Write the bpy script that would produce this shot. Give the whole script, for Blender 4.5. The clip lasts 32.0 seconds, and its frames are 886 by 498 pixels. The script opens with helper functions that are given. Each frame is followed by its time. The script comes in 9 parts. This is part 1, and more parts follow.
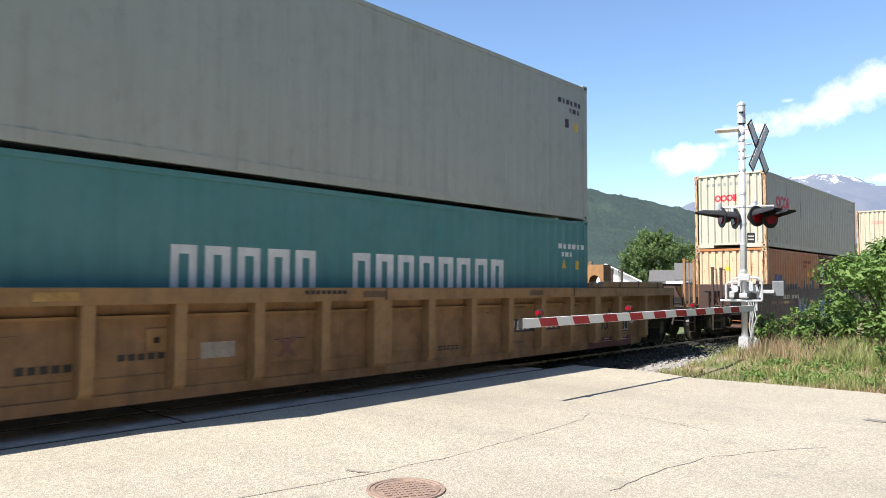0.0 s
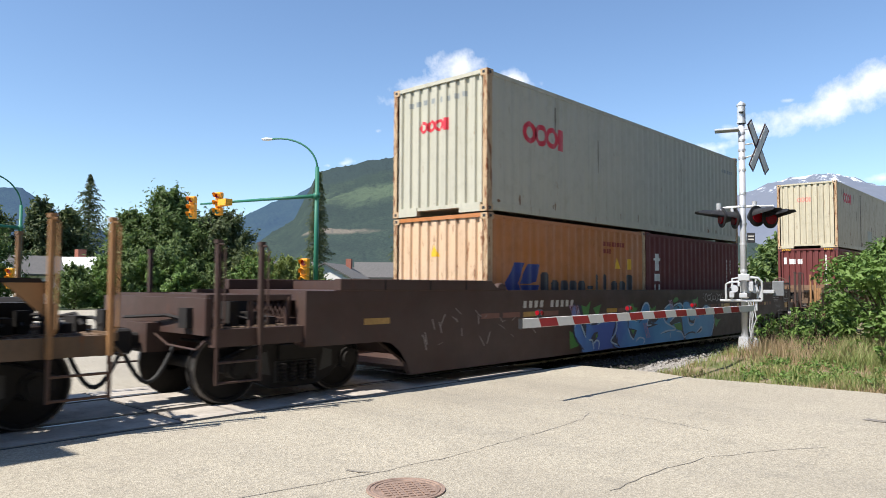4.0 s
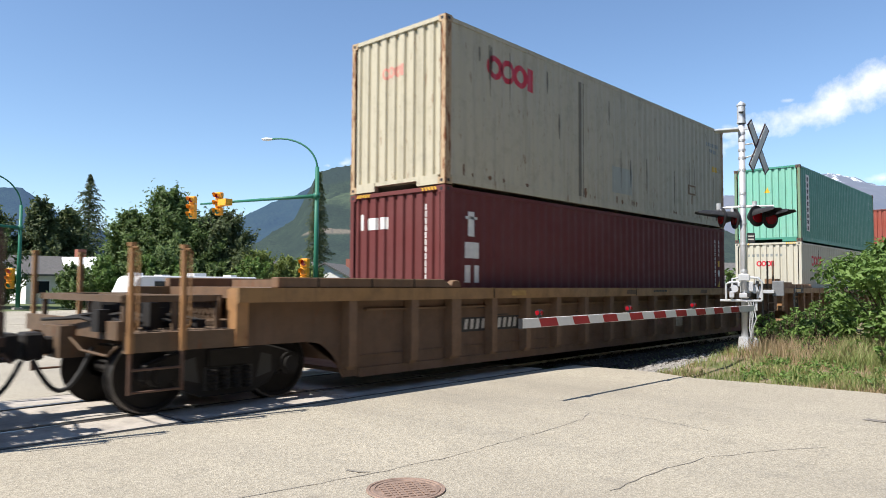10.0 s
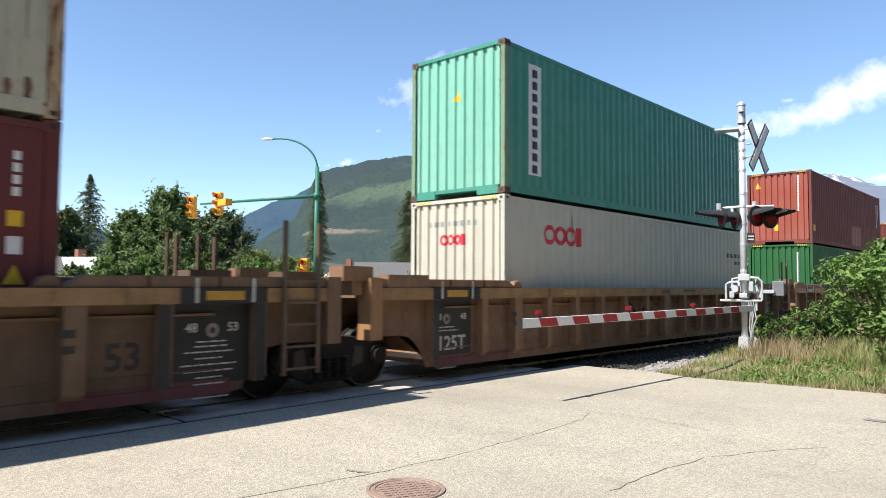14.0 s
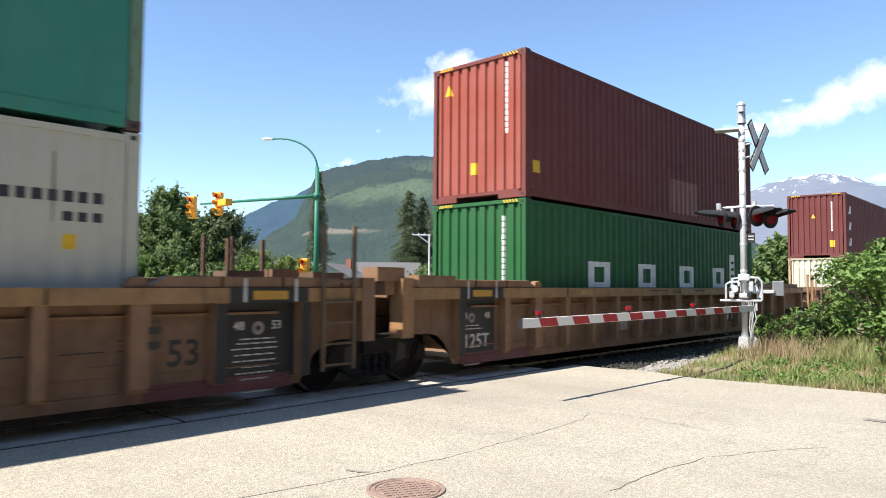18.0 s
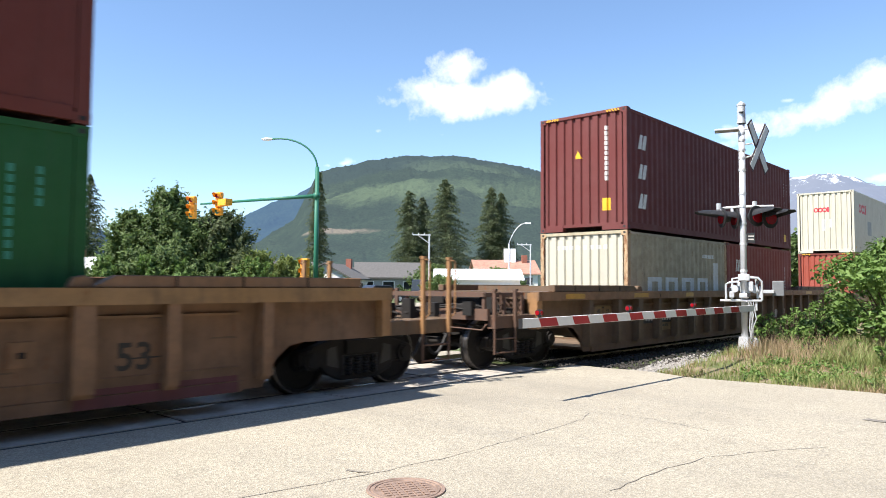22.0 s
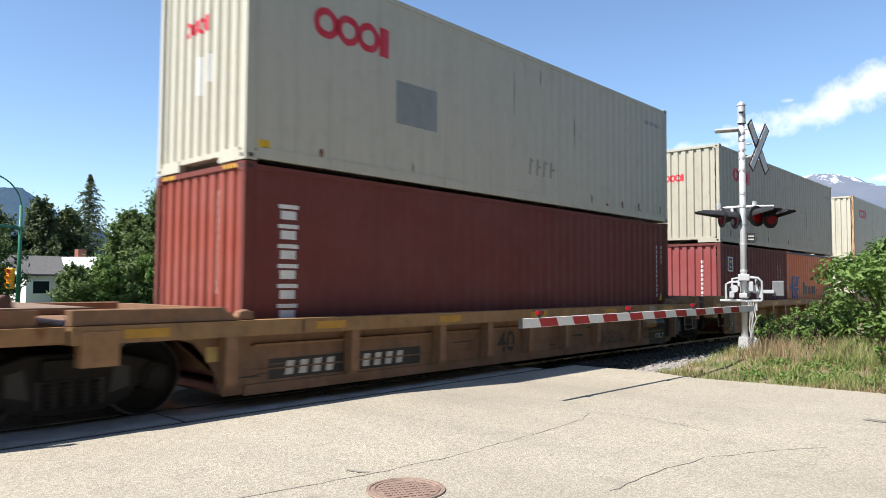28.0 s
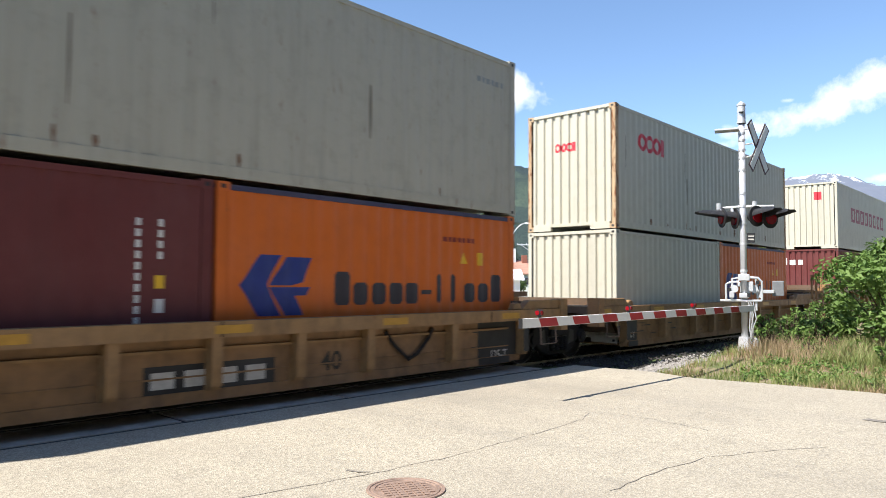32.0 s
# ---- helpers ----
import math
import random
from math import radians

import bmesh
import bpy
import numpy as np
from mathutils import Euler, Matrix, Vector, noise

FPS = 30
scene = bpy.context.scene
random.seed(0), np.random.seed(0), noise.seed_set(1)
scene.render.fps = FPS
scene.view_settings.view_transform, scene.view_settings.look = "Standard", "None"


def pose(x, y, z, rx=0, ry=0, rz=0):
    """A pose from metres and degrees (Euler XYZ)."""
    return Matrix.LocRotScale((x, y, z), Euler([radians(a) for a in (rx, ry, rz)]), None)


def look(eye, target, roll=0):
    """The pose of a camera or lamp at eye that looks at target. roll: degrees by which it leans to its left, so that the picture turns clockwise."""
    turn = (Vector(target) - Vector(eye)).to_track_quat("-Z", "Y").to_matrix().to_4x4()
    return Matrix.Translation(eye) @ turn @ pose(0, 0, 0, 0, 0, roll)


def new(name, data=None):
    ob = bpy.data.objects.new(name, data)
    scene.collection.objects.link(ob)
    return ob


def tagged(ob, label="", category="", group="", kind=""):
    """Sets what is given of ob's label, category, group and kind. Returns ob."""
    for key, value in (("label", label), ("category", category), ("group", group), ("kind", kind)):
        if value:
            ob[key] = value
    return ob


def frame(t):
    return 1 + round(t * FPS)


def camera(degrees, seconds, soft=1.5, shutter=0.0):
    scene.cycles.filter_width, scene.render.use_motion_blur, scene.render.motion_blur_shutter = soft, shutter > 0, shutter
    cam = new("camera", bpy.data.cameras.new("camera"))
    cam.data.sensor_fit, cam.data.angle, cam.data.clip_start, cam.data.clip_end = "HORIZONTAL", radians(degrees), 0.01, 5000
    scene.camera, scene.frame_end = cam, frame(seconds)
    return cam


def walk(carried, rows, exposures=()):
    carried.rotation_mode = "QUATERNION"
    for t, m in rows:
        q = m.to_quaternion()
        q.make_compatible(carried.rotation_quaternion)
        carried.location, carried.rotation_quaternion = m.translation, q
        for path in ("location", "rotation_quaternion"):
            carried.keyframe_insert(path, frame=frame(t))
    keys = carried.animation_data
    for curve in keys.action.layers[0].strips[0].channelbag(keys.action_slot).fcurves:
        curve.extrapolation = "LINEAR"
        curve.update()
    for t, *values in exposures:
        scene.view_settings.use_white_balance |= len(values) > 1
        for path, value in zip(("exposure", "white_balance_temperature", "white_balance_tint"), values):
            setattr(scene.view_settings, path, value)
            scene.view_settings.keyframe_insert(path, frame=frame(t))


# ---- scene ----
EYE = (0.0, 0.0, 1.56)
YAW, PITCH = radians(42.657), radians(2.896)
cam = camera(64.66, 32.0, soft=0.9, shutter=0.35)
VIEW = Vector((math.cos(YAW) * math.cos(PITCH), math.sin(YAW) * math.cos(PITCH), math.sin(PITCH)))
STILL = look(EYE, Vector(EYE) + VIEW, 0.326)
walk(cam, [(0, STILL), (32.0, STILL)], [(0, 1.05), (1.6, 1.02), (3.0, 0.72), (5.0, 0.85), (6.0, 1.06), (7.5, 1.04), (9.0, 0.74), (10.2, 0.68), (11.2, 1.0), (12.0, 1.1), (13.2, 1.12), (14.5, 0.8), (16.5, 1.1), (18.2, 1.06), (19.2, 0.98), (20.0, 1.08), (21.2, 1.12), (22.0, 1.06), (23.0, 0.74), (24.6, 1.06), (25.5, 1.06), (27.5, 0.75), (28.6, 1.04), (29.6, 1.08), (30.2, 1.06), (30.7, 0.98), (31.4, 1.0), (32.0, 1.0)])

# metres that the train has gone at each full second
GONE = [0.0, 3.546, 7.192, 10.937, 14.782, 18.726, 22.764, 26.889, 31.098, 35.384, 39.744, 44.175, 48.676, 53.242, 57.864, 62.535,
        67.243, 71.986, 76.781, 81.653, 86.627, 91.716, 96.897, 102.137, 107.402, 112.668, 117.944, 123.252, 128.611, 134.037,
        139.532, 145.099, 150.735]
TRACK_Y = 9.07


def gone(t):
    i = min(max(int(t), 0), 31)
    a = GONE[max(i - 1, 0)] if i else GONE[0] - (GONE[1] - GONE[0]) + 0.05
    b, c = GONE[i], GONE[i + 1]
    d = GONE[i + 2] if i < 31 else 2 * c - b + 0.06
    k = t - i
    return b + 0.5 * k * (c - a + k * (2 * a - 5 * b + 4 * c - d + k * (3 * (b - c) + d - a)))


# ---- world, sun ----
TO_SUN = Vector((-0.577, 0.147, 0.803)).normalized()
world = bpy.data.worlds.new("sky")
scene.world = world
world.use_nodes = True
SKY_STRENGTH = 0.11


def ray_dir(x, y):
    """The way from the eye, by bearing to the right of the view (x) and height above its axis (y), in thousandths of the focal length."""
    r = VIEW.cross(Vector((0, 0, 1))).normalized()
    u = r.cross(VIEW)
    return (VIEW + r * x / 1000 + u * y / 1000).normalized(), r, u


def build_sky():
    nt = world.node_tree
    nt.nodes.clear()
    out = nt.nodes.new("ShaderNodeOutputWorld")
    bg = nt.nodes.new("ShaderNodeBackground")
    sky = nt.nodes.new("ShaderNodeTexSky")
    sky.sky_type, sky.sun_disc = "NISHITA", False
    sky.sun_elevation = math.asin(TO_SUN.z)
    sky.sun_rotation = math.atan2(TO_SUN.x, TO_SUN.y)
    sky.altitude, sky.air_density, sky.dust_density, sky.ozone_density = 500, 1.0, 0.2, 2.6
    tc = nt.nodes.new("ShaderNodeTexCoord")

    def math_node(op, a, b=None, c=None, clamp=False):
        n = nt.nodes.new("ShaderNodeMath")
        n.operation, n.use_clamp = op, clamp
        for i, v in enumerate((a, b, c)):
            if v is None:
                continue
            if isinstance(v, (int, float)):
                n.inputs[i].default_value = v
            else:
                nt.links.new(v, n.inputs[i])
        return n.outputs[0]

    def dot(vec):
        n = nt.nodes.new("ShaderNodeVectorMath")
        n.operation = "DOT_PRODUCT"
        nt.links.new(tc.outputs["Generated"], n.inputs[0])
        n.inputs[1].default_value = vec
        return n.outputs["Value"]

    def fbm(scale, detail, rough):
        n = nt.nodes.new("ShaderNodeTexNoise")
        n.inputs["Scale"].default_value, n.inputs["Detail"].default_value, n.inputs["Roughness"].default_value = scale, detail, rough
        nt.links.new(tc.outputs["Generated"], n.inputs["Vector"])
        return n.outputs["Fac"]

    billow, wisp = fbm(19, 9, 0.58), fbm(60, 6, 0.6)
    total = None
    # bearing, height, half width, half height, tilt in degrees, density
    clouds = [(36, 216, 90, 25, 2, 1.2), (24, 256, 36, 24, 0, 1.15), (-12, 222, 42, 19, 0, 1.1), (92, 230, 54, 22, -14, 1.15), (134, 224, 28, 13, -20, 0.8),
              (600, 236, 80, 30, 22, 1.0), (535, 200, 95, 28, 16, 0.95), (450, 175, 70, 24, 10, 0.7), (345, 128, 50, 20, 8, 1.0), (395, 148, 60, 14, 14, 0.6),
              (490, 215, 30, 9, 5, 0.7), (-92, 169, 20, 10, 10, 0.65), (-4, 163, 16, 9, 0, 0.65), (-140, 122, 24, 10, 15, 0.7), (-165, 118, 20, 10, 0, 0.6),
              (625, 105, 45, 12, 5, 0.8), (-1100, 360, 160, 50, 5, 0.9), (950, 300, 200, 60, 8, 0.9)]
    for bx, by, sx, sy, tilt, density in clouds:
        c, r, u = ray_dir(bx, by)
        t = radians(tilt)
        e1, e2 = r * math.cos(t) + u * math.sin(t), u * math.cos(t) - r * math.sin(t)
        e1, e2 = e1 - c * e1.dot(c), e2 - c * e2.dot(c)
        k = VIEW.dot(c)
        a = math_node("MULTIPLY_ADD", dot(e1), 1000 / sx / k, 0)
        b = math_node("MULTIPLY_ADD", dot(e2), 1000 / sy / k, 0)
        d = math_node("SQRT", math_node("ADD", math_node("MULTIPLY", a, a), math_node("MULTIPLY", b, b)))
        front = math_node("GREATER_THAN", dot(c), 0.5)
        m = math_node("MULTIPLY", math_node("SUBTRACT", density, math_node("MULTIPLY", d, 0.62)), front)
        total = m if total is None else math_node("MAXIMUM", total, m)
    lump = math_node("ADD", math_node("MULTIPLY", math_node("SUBTRACT", billow, 0.5), 1.7), math_node("MULTIPLY", math_node("SUBTRACT", wisp, 0.5), 0.45))
    cover = math_node("MULTIPLY", math_node("SUBTRACT", math_node("ADD", total, lump), 0.38), 1.5, clamp=True)
    cover = math_node("MULTIPLY", cover, math_node("GREATER_THAN", total, 0.01))
    bright = math_node("MULTIPLY_ADD", billow, 3.0, 5.6)
    tint = nt.nodes.new("ShaderNodeCombineColor")
    for i, g in enumerate((1.0, 1.0, 1.02)):
        nt.links.new(math_node("MULTIPLY", bright, g), tint.inputs[i])
    mix = nt.nodes.new("ShaderNodeMix")
    mix.data_type = "RGBA"
    nt.links.new(math_node("MULTIPLY", cover, 0.93), mix.inputs["Factor"])
    clear = nt.nodes.new("ShaderNodeMix")
    clear.data_type, clear.blend_type = "RGBA", "MULTIPLY"
    clear.inputs["Factor"].default_value, clear.inputs["B"].default_value = 1.0, (0.95, 0.99, 1.03, 1)
    nt.links.new(sky.outputs[0], clear.inputs["A"])
    nt.links.new(clear.outputs["Result"], mix.inputs["A"])
    nt.links.new(tint.outputs[0], mix.inputs["B"])
    nt.links.new(mix.outputs["Result"], bg.inputs["Color"])
    bg.inputs["Strength"].default_value = SKY_STRENGTH
    nt.links.new(bg.outputs[0], out.inputs[0])


build_sky()
sun = new("sun", bpy.data.lights.new("sun", "SUN"))
sun.data.energy, sun.data.angle, sun.data.color = 5.0, radians(0.53), (1.0, 0.94, 0.865)
sun.matrix_world = look(TO_SUN * 100, (0, 0, 0))


# ---- materials ----
def nodes_of(name):
    m = bpy.data.materials.new(name)
    m.use_nodes = True
    nt = m.node_tree
    return m, nt, nt.nodes["Principled BSDF"]


def noise_tex(nt, scale, detail=4, rough=0.55, vec=None, stretch=None):
    n = nt.nodes.new("ShaderNodeTexNoise")
    n.inputs["Scale"].default_value, n.inputs["Detail"].default_value, n.inputs["Roughness"].default_value = scale, detail, rough
    if vec is None:
        tc = nt.nodes.new("ShaderNodeTexCoord")
        vec = tc.outputs["Object"]
    if stretch:
        mp = nt.nodes.new("ShaderNodeMapping")
        mp.inputs["Scale"].default_value = stretch
        nt.links.new(vec, mp.inputs["Vector"])
        vec = mp.outputs[0]
    nt.links.new(vec, n.inputs["Vector"])
    return n.outputs["Fac"]


def ramp(nt, fac, lo, hi, a=0.0, b=1.0):
    n = nt.nodes.new("ShaderNodeMapRange")
    n.inputs["From Min"].default_value, n.inputs["From Max"].default_value = lo, hi
    n.inputs["To Min"].default_value, n.inputs["To Max"].default_value = a, b
    nt.links.new(fac, n.inputs["Value"])
    return n.outputs[0]


def mixc(nt, fac, a, b, mode="MIX"):
    n = nt.nodes.new("ShaderNodeMix")
    n.data_type, n.blend_type = "RGBA", mode
    for key, v in (("Factor", fac), ("A", a), ("B", b)):
        if isinstance(v, (int, float)):
            n.inputs[key].default_value = v
        elif isinstance(v, tuple):
            n.inputs[key].default_value = (*v, 1) if len(v) == 3 else v
        else:
            nt.links.new(v, n.inputs[key])
    return n.outputs["Result"]


def bump(nt, bsdf, height, strength=0.2, dist=0.01):
    n = nt.nodes.new("ShaderNodeBump")
    n.inputs["Strength"].default_value, n.inputs["Distance"].default_value = strength, dist
    nt.links.new(height, n.inputs["Height"])
    nt.links.new(n.outputs[0], bsdf.inputs["Normal"])


RUST = (0.17, 0.06, 0.022)
GRIME = (0.06, 0.05, 0.04)


def paint(name, col, rough=0.5, grime=0.35, rust=0.25, fade=0.15, metal=0.0, streak=1.0):
    """Weathered paint on steel: fading in clouds, upright grime streaks, spots of rust."""
    m, nt, b = nodes_of(name)
    big = noise_tex(nt, 0.7, 5, 0.6)
    pale = tuple(min(1, c * 0.8 + 0.16) for c in col)
    c = mixc(nt, ramp(nt, big, 0.35, 0.7, 0, fade * 1.6), col, pale)
    run = noise_tex(nt, 1.0, 6, 0.65, stretch=(5.5, 5.5, 0.35))
    c = mixc(nt, ramp(nt, run, 0.5, 0.78, 0, grime * streak), c, tuple(g * 0.6 + k * 0.25 for g, k in zip(GRIME, col)))
    dirt = noise_tex(nt, 3.2, 8, 0.7)
    lo = 0.5 if grime < 0.5 else 0.42
    c = mixc(nt, ramp(nt, dirt, lo, lo + 0.3, 0, grime * (0.7 if grime < 0.5 else 0.85)), c, GRIME)
    spot = noise_tex(nt, 5.0, 10, 0.75, stretch=(2.2, 2.2, 0.45))
    rf = ramp(nt, spot, 0.63 - rust * 0.12, 0.70 - rust * 0.1, 0, min(1, rust * 2.2))
    c = mixc(nt, rf, c, RUST)
    nt.links.new(c, b.inputs["Base Color"])
    nt.links.new(ramp(nt, dirt, 0.3, 0.8, rough - 0.06, rough + 0.25), b.inputs["Roughness"])
    b.inputs["Metallic"].default_value = metal
    b.inputs["Specular IOR Level"].default_value = 0.3
    bump(nt, b, noise_tex(nt, 40, 4, 0.6), 0.12, 0.004)
    return m


def plain(name, col, rough=0.6, vary=0.2, scale=6.0, metal=0.0, bumpy=0.15, emit=None, emit_strength=0):
    m, nt, b = nodes_of(name)
    n1, n2 = noise_tex(nt, scale, 6, 0.65), noise_tex(nt, scale * 7, 4, 0.6)
    dark = tuple(c * (1 - vary * 1.6 if vary < 0.6 else 0.1) for c in col)
    c = mixc(nt, ramp(nt, n1, 0.35, 0.72), col, dark)
    c = mixc(nt, ramp(nt, n2, 0.4, 0.75, 0, vary), c, tuple(min(1, x * 1.35) for x in col))
    nt.links.new(c, b.inputs["Base Color"])
    b.inputs["Roughness"].default_value, b.inputs["Metallic"].default_value = rough, metal
    bump(nt, b, n2, bumpy, 0.006)
    if emit:
        b.inputs["Emission Color"].default_value = (*emit, 1)
        b.inputs["Emission Strength"].default_value = emit_strength
    return m


def leafy(name, col, alt, rough=0.6, trans=0.25):
    m, nt, b = nodes_of(name)
    geo = nt.nodes.new("ShaderNodeNewGeometry")
    c = mixc(nt, geo.outputs["Random Per Island"], col, alt)
    c = mixc(nt, ramp(nt, noise_tex(nt, 0.35, 3), 0.35, 0.7, 0, 0.5), c, tuple(x * 0.6 for x in col))
    nt.links.new(c, b.inputs["Base Color"])
    b.inputs["Roughness"].default_value = rough
    tr = nt.nodes.new("ShaderNodeBsdfTranslucent")
    nt.links.new(c, tr.inputs["Color"])
    mx = nt.nodes.new("ShaderNodeMixShader")
    mx.inputs[0].default_value = trans
    nt.links.new(b.outputs[0], mx.inputs[1])
    nt.links.new(tr.outputs[0], mx.inputs[2])
    nt.links.new(mx.outputs[0], nt.nodes["Material Output"].inputs[0])
    return m


def asphalt_material():
    m, nt, b = nodes_of("old_asphalt")
    tc = nt.nodes.new("ShaderNodeTexCoord")
    vo = nt.nodes.new("ShaderNodeTexVoronoi")
    vo.inputs["Scale"].default_value = 70
    nt.links.new(tc.outputs["Object"], vo.inputs["Vector"])
    sep = nt.nodes.new("ShaderNodeSeparateColor")
    nt.links.new(vo.outputs["Color"], sep.inputs[0])
    c = mixc(nt, sep.outputs[0], (0.238, 0.214, 0.166), (0.465, 0.42, 0.332))
    c = mixc(nt, ramp(nt, noise_tex(nt, 0.25, 6, 0.6), 0.38, 0.68, 0, 0.55), c, (0.235, 0.21, 0.168))
    c = mixc(nt, ramp(nt, noise_tex(nt, 1.0, 5, 0.6, stretch=(0.9, 0.12, 1)), 0.5, 0.75, 0, 0.35), c, (0.17, 0.16, 0.14))
    c = mixc(nt, ramp(nt, noise_tex(nt, 2.3, 7, 0.7), 0.56, 0.75, 0, 0.45), c, (0.15, 0.14, 0.12))
    nt.links.new(c, b.inputs["Base Color"])
    b.inputs["Roughness"].default_value = 0.9
    bump(nt, b, vo.outputs["Distance"], 0.5, 0.01)
    return m


# meadows and cuts on the main slope: middle, half width, half height, colour, cover
CLEARINGS = [((1000, 1110, 196), 240, 52, None, 0.5), ((1560, 1480, 400), 640, 72, (0.012, 0.022, 0.022), 0.8), ((1330, 1510, 322), 330, 62, (0.012, 0.022, 0.022), 0.7),
             ((1540, 1270, 325), 220, 70, None, 0.27), ((1236, 925, 195), 240, 40, None, 0.25), ((730, 945, 91), 85, 8, (0.30, 0.23, 0.17), 0.6), ((650, 850, 92), 60, 5, (0.2, 0.2, 0.13), 0.4)]


def forest_material(name, dark, light, clear, haze, glow, scale=0.02, clear_at=0.55):
    """Far slopes: dark woods with paler clearings; aerial haze is added as blue-grey emission."""
    m, nt, b = nodes_of(name)
    tc = nt.nodes.new("ShaderNodeTexCoord")
    vo = nt.nodes.new("ShaderNodeTexVoronoi")
    vo.inputs["Scale"].default_value = scale * 7.5
    nt.links.new(tc.outputs["Object"], vo.inputs["Vector"])
    n1, n2 = noise_tex(nt, scale * 0.12, 7, 0.65), noise_tex(nt, scale * 1.4, 6, 0.7)
    c = mixc(nt, ramp(nt, n2, 0.35, 0.7), dark, light)
    patch = noise_tex(nt, scale * 0.35, 8, 0.7)
    c = mixc(nt, ramp(nt, patch, 0.4, 0.62, 0, 0.8), c, tuple(x * 0.6 for x in dark))
    c = mixc(nt, ramp(nt, vo.outputs["Distance"], 0.05, 0.75, 0.0, 0.7), c, tuple(x * 0.35 for x in dark))
    for (px, py, pz), wide, tall, tone, k in CLEARINGS:
        off = nt.nodes.new("ShaderNodeVectorMath")
        off.operation = "SUBTRACT"
        nt.links.new(tc.outputs["Object"], off.inputs[0])
        off.inputs[1].default_value = (px, py, pz)
        fit = nt.nodes.new("ShaderNodeMapping")
        fit.inputs["Scale"].default_value = (1 / wide, 1 / wide, 1 / tall)
        nt.links.new(off.outputs[0], fit.inputs["Vector"])
        far = nt.nodes.new("ShaderNodeVectorMath")
        far.operation = "LENGTH"
        nt.links.new(fit.outputs[0], far.inputs[0])
        edge = nt.nodes.new("ShaderNodeMath")
        edge.operation = "MULTIPLY_ADD"
        nt.links.new(patch, edge.inputs[0])
        edge.inputs[1].default_value = 2.4
        nt.links.new(far.outputs["Value"], edge.inputs[2])
        c = mixc(nt, ramp(nt, edge.outputs[0], 1.75, 2.35, k, 0), c, clear if tone is None else tone)
    nt.links.new(c, b.inputs["Base Color"])
    b.inputs["Roughness"].default_value = 0.95
    b.inputs["Specular IOR Level"].default_value = 0.0
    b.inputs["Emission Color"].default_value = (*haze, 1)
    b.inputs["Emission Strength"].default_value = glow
    bump(nt, b, n2, 1.0, 25)
    return m


M_ROAD = asphalt_material()
M_FIELD = plain("rough_grass_ground", (0.10, 0.13, 0.045), 0.95, 0.4, 0.15)
M_STONE = plain("ballast_stone", (0.32, 0.30, 0.275), 0.9, 0.35, 9)
M_PANEL = plain("concrete_panel", (0.44, 0.40, 0.35), 0.9, 0.3, 3)
M_RUBBER = plain("black_rubber", (0.025, 0.025, 0.026), 0.7, 0.3, 5)
M_OLDTAR = plain("old_crack_filler", (0.22, 0.20, 0.172), 0.9, 0.3, 8)
# the bed and inner stones carry the train's shade in their dark colour
M_SHADEROCK = plain("train_shade_ballast", (0.05, 0.045, 0.04), 0.9, 0.4, 7)
M_RAIL = plain("worn_rail_steel", (0.30, 0.27, 0.25), 0.35, 0.3, 4, 0.8)
M_TIE = plain("creosoted_timber", (0.09, 0.065, 0.045), 0.9, 0.3, 6)
M_GALV = plain("galvanised_steel", (0.62, 0.63, 0.65), 0.42, 0.12, 5, 0.35)
M_ALU = plain("aluminium", (0.72, 0.73, 0.74), 0.4, 0.1, 8, 0.5)
M_BLACK = plain("black_paint", (0.02, 0.02, 0.022), 0.5, 0.2, 6)
M_WHITE = plain("white_sheeting", (0.80, 0.80, 0.78), 0.45, 0.06, 5)
M_REDS = plain("red_sheeting", (0.42, 0.025, 0.035), 0.45, 0.1, 5)
M_LENS = plain("red_lens", (0.26, 0.006, 0.012), 0.15, 0.1, 9, emit=(1, 0.03, 0.03), emit_strength=0.0)
M_LENSDARK = plain("dark_red_lens", (0.25, 0.01, 0.015), 0.15, 0.1, 9)
M_IRON = plain("rusty_cast_iron", (0.33, 0.235, 0.185), 0.75, 0.35, 14, 0.3)
M_STEEL = plain("sooty_steel", (0.012, 0.0095, 0.008), 0.85, 0.4, 6, 0.0)
M_TREAD = plain("polished_wheel_tread", (0.17, 0.16, 0.155), 0.38, 0.2, 8, 0.9)
M_GREENPOLE = paint("green_pole_paint", (0.015, 0.14, 0.085), 0.4, 0.15, 0.02, 0.1)
M_SIGYEL = paint("signal_yellow", (0.85, 0.36, 0.02), 0.45, 0.1, 0.02, 0.1)
M_TTX = paint("railcar_yellow", (0.285, 0.16, 0.062), 0.55, 0.55, 0.25, 0.12)
# side plates take a darker tone than the ribs and chords
M_SIDEA = paint("darker_side_yellow", (0.25, 0.14, 0.062), 0.65, 0.58, 0.3, 0.1)
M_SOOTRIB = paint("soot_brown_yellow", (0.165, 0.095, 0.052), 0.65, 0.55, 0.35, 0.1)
M_DARKSIDE = paint("dark_brown_side", (0.125, 0.072, 0.042), 0.7, 0.55, 0.3, 0.1)
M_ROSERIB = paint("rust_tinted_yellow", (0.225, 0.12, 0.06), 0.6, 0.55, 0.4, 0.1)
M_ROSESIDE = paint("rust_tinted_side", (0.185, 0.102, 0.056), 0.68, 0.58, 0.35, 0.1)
# worn yellow made brighter, with the sun on posts put into its colour
M_POST = paint("sunlit_worn_orange", (0.32, 0.168, 0.068), 0.55, 0.5, 0.5, 0.1)
M_TTXD = paint("grimy_railcar_yellow", (0.125, 0.078, 0.045), 0.65, 0.65, 0.4, 0.1)
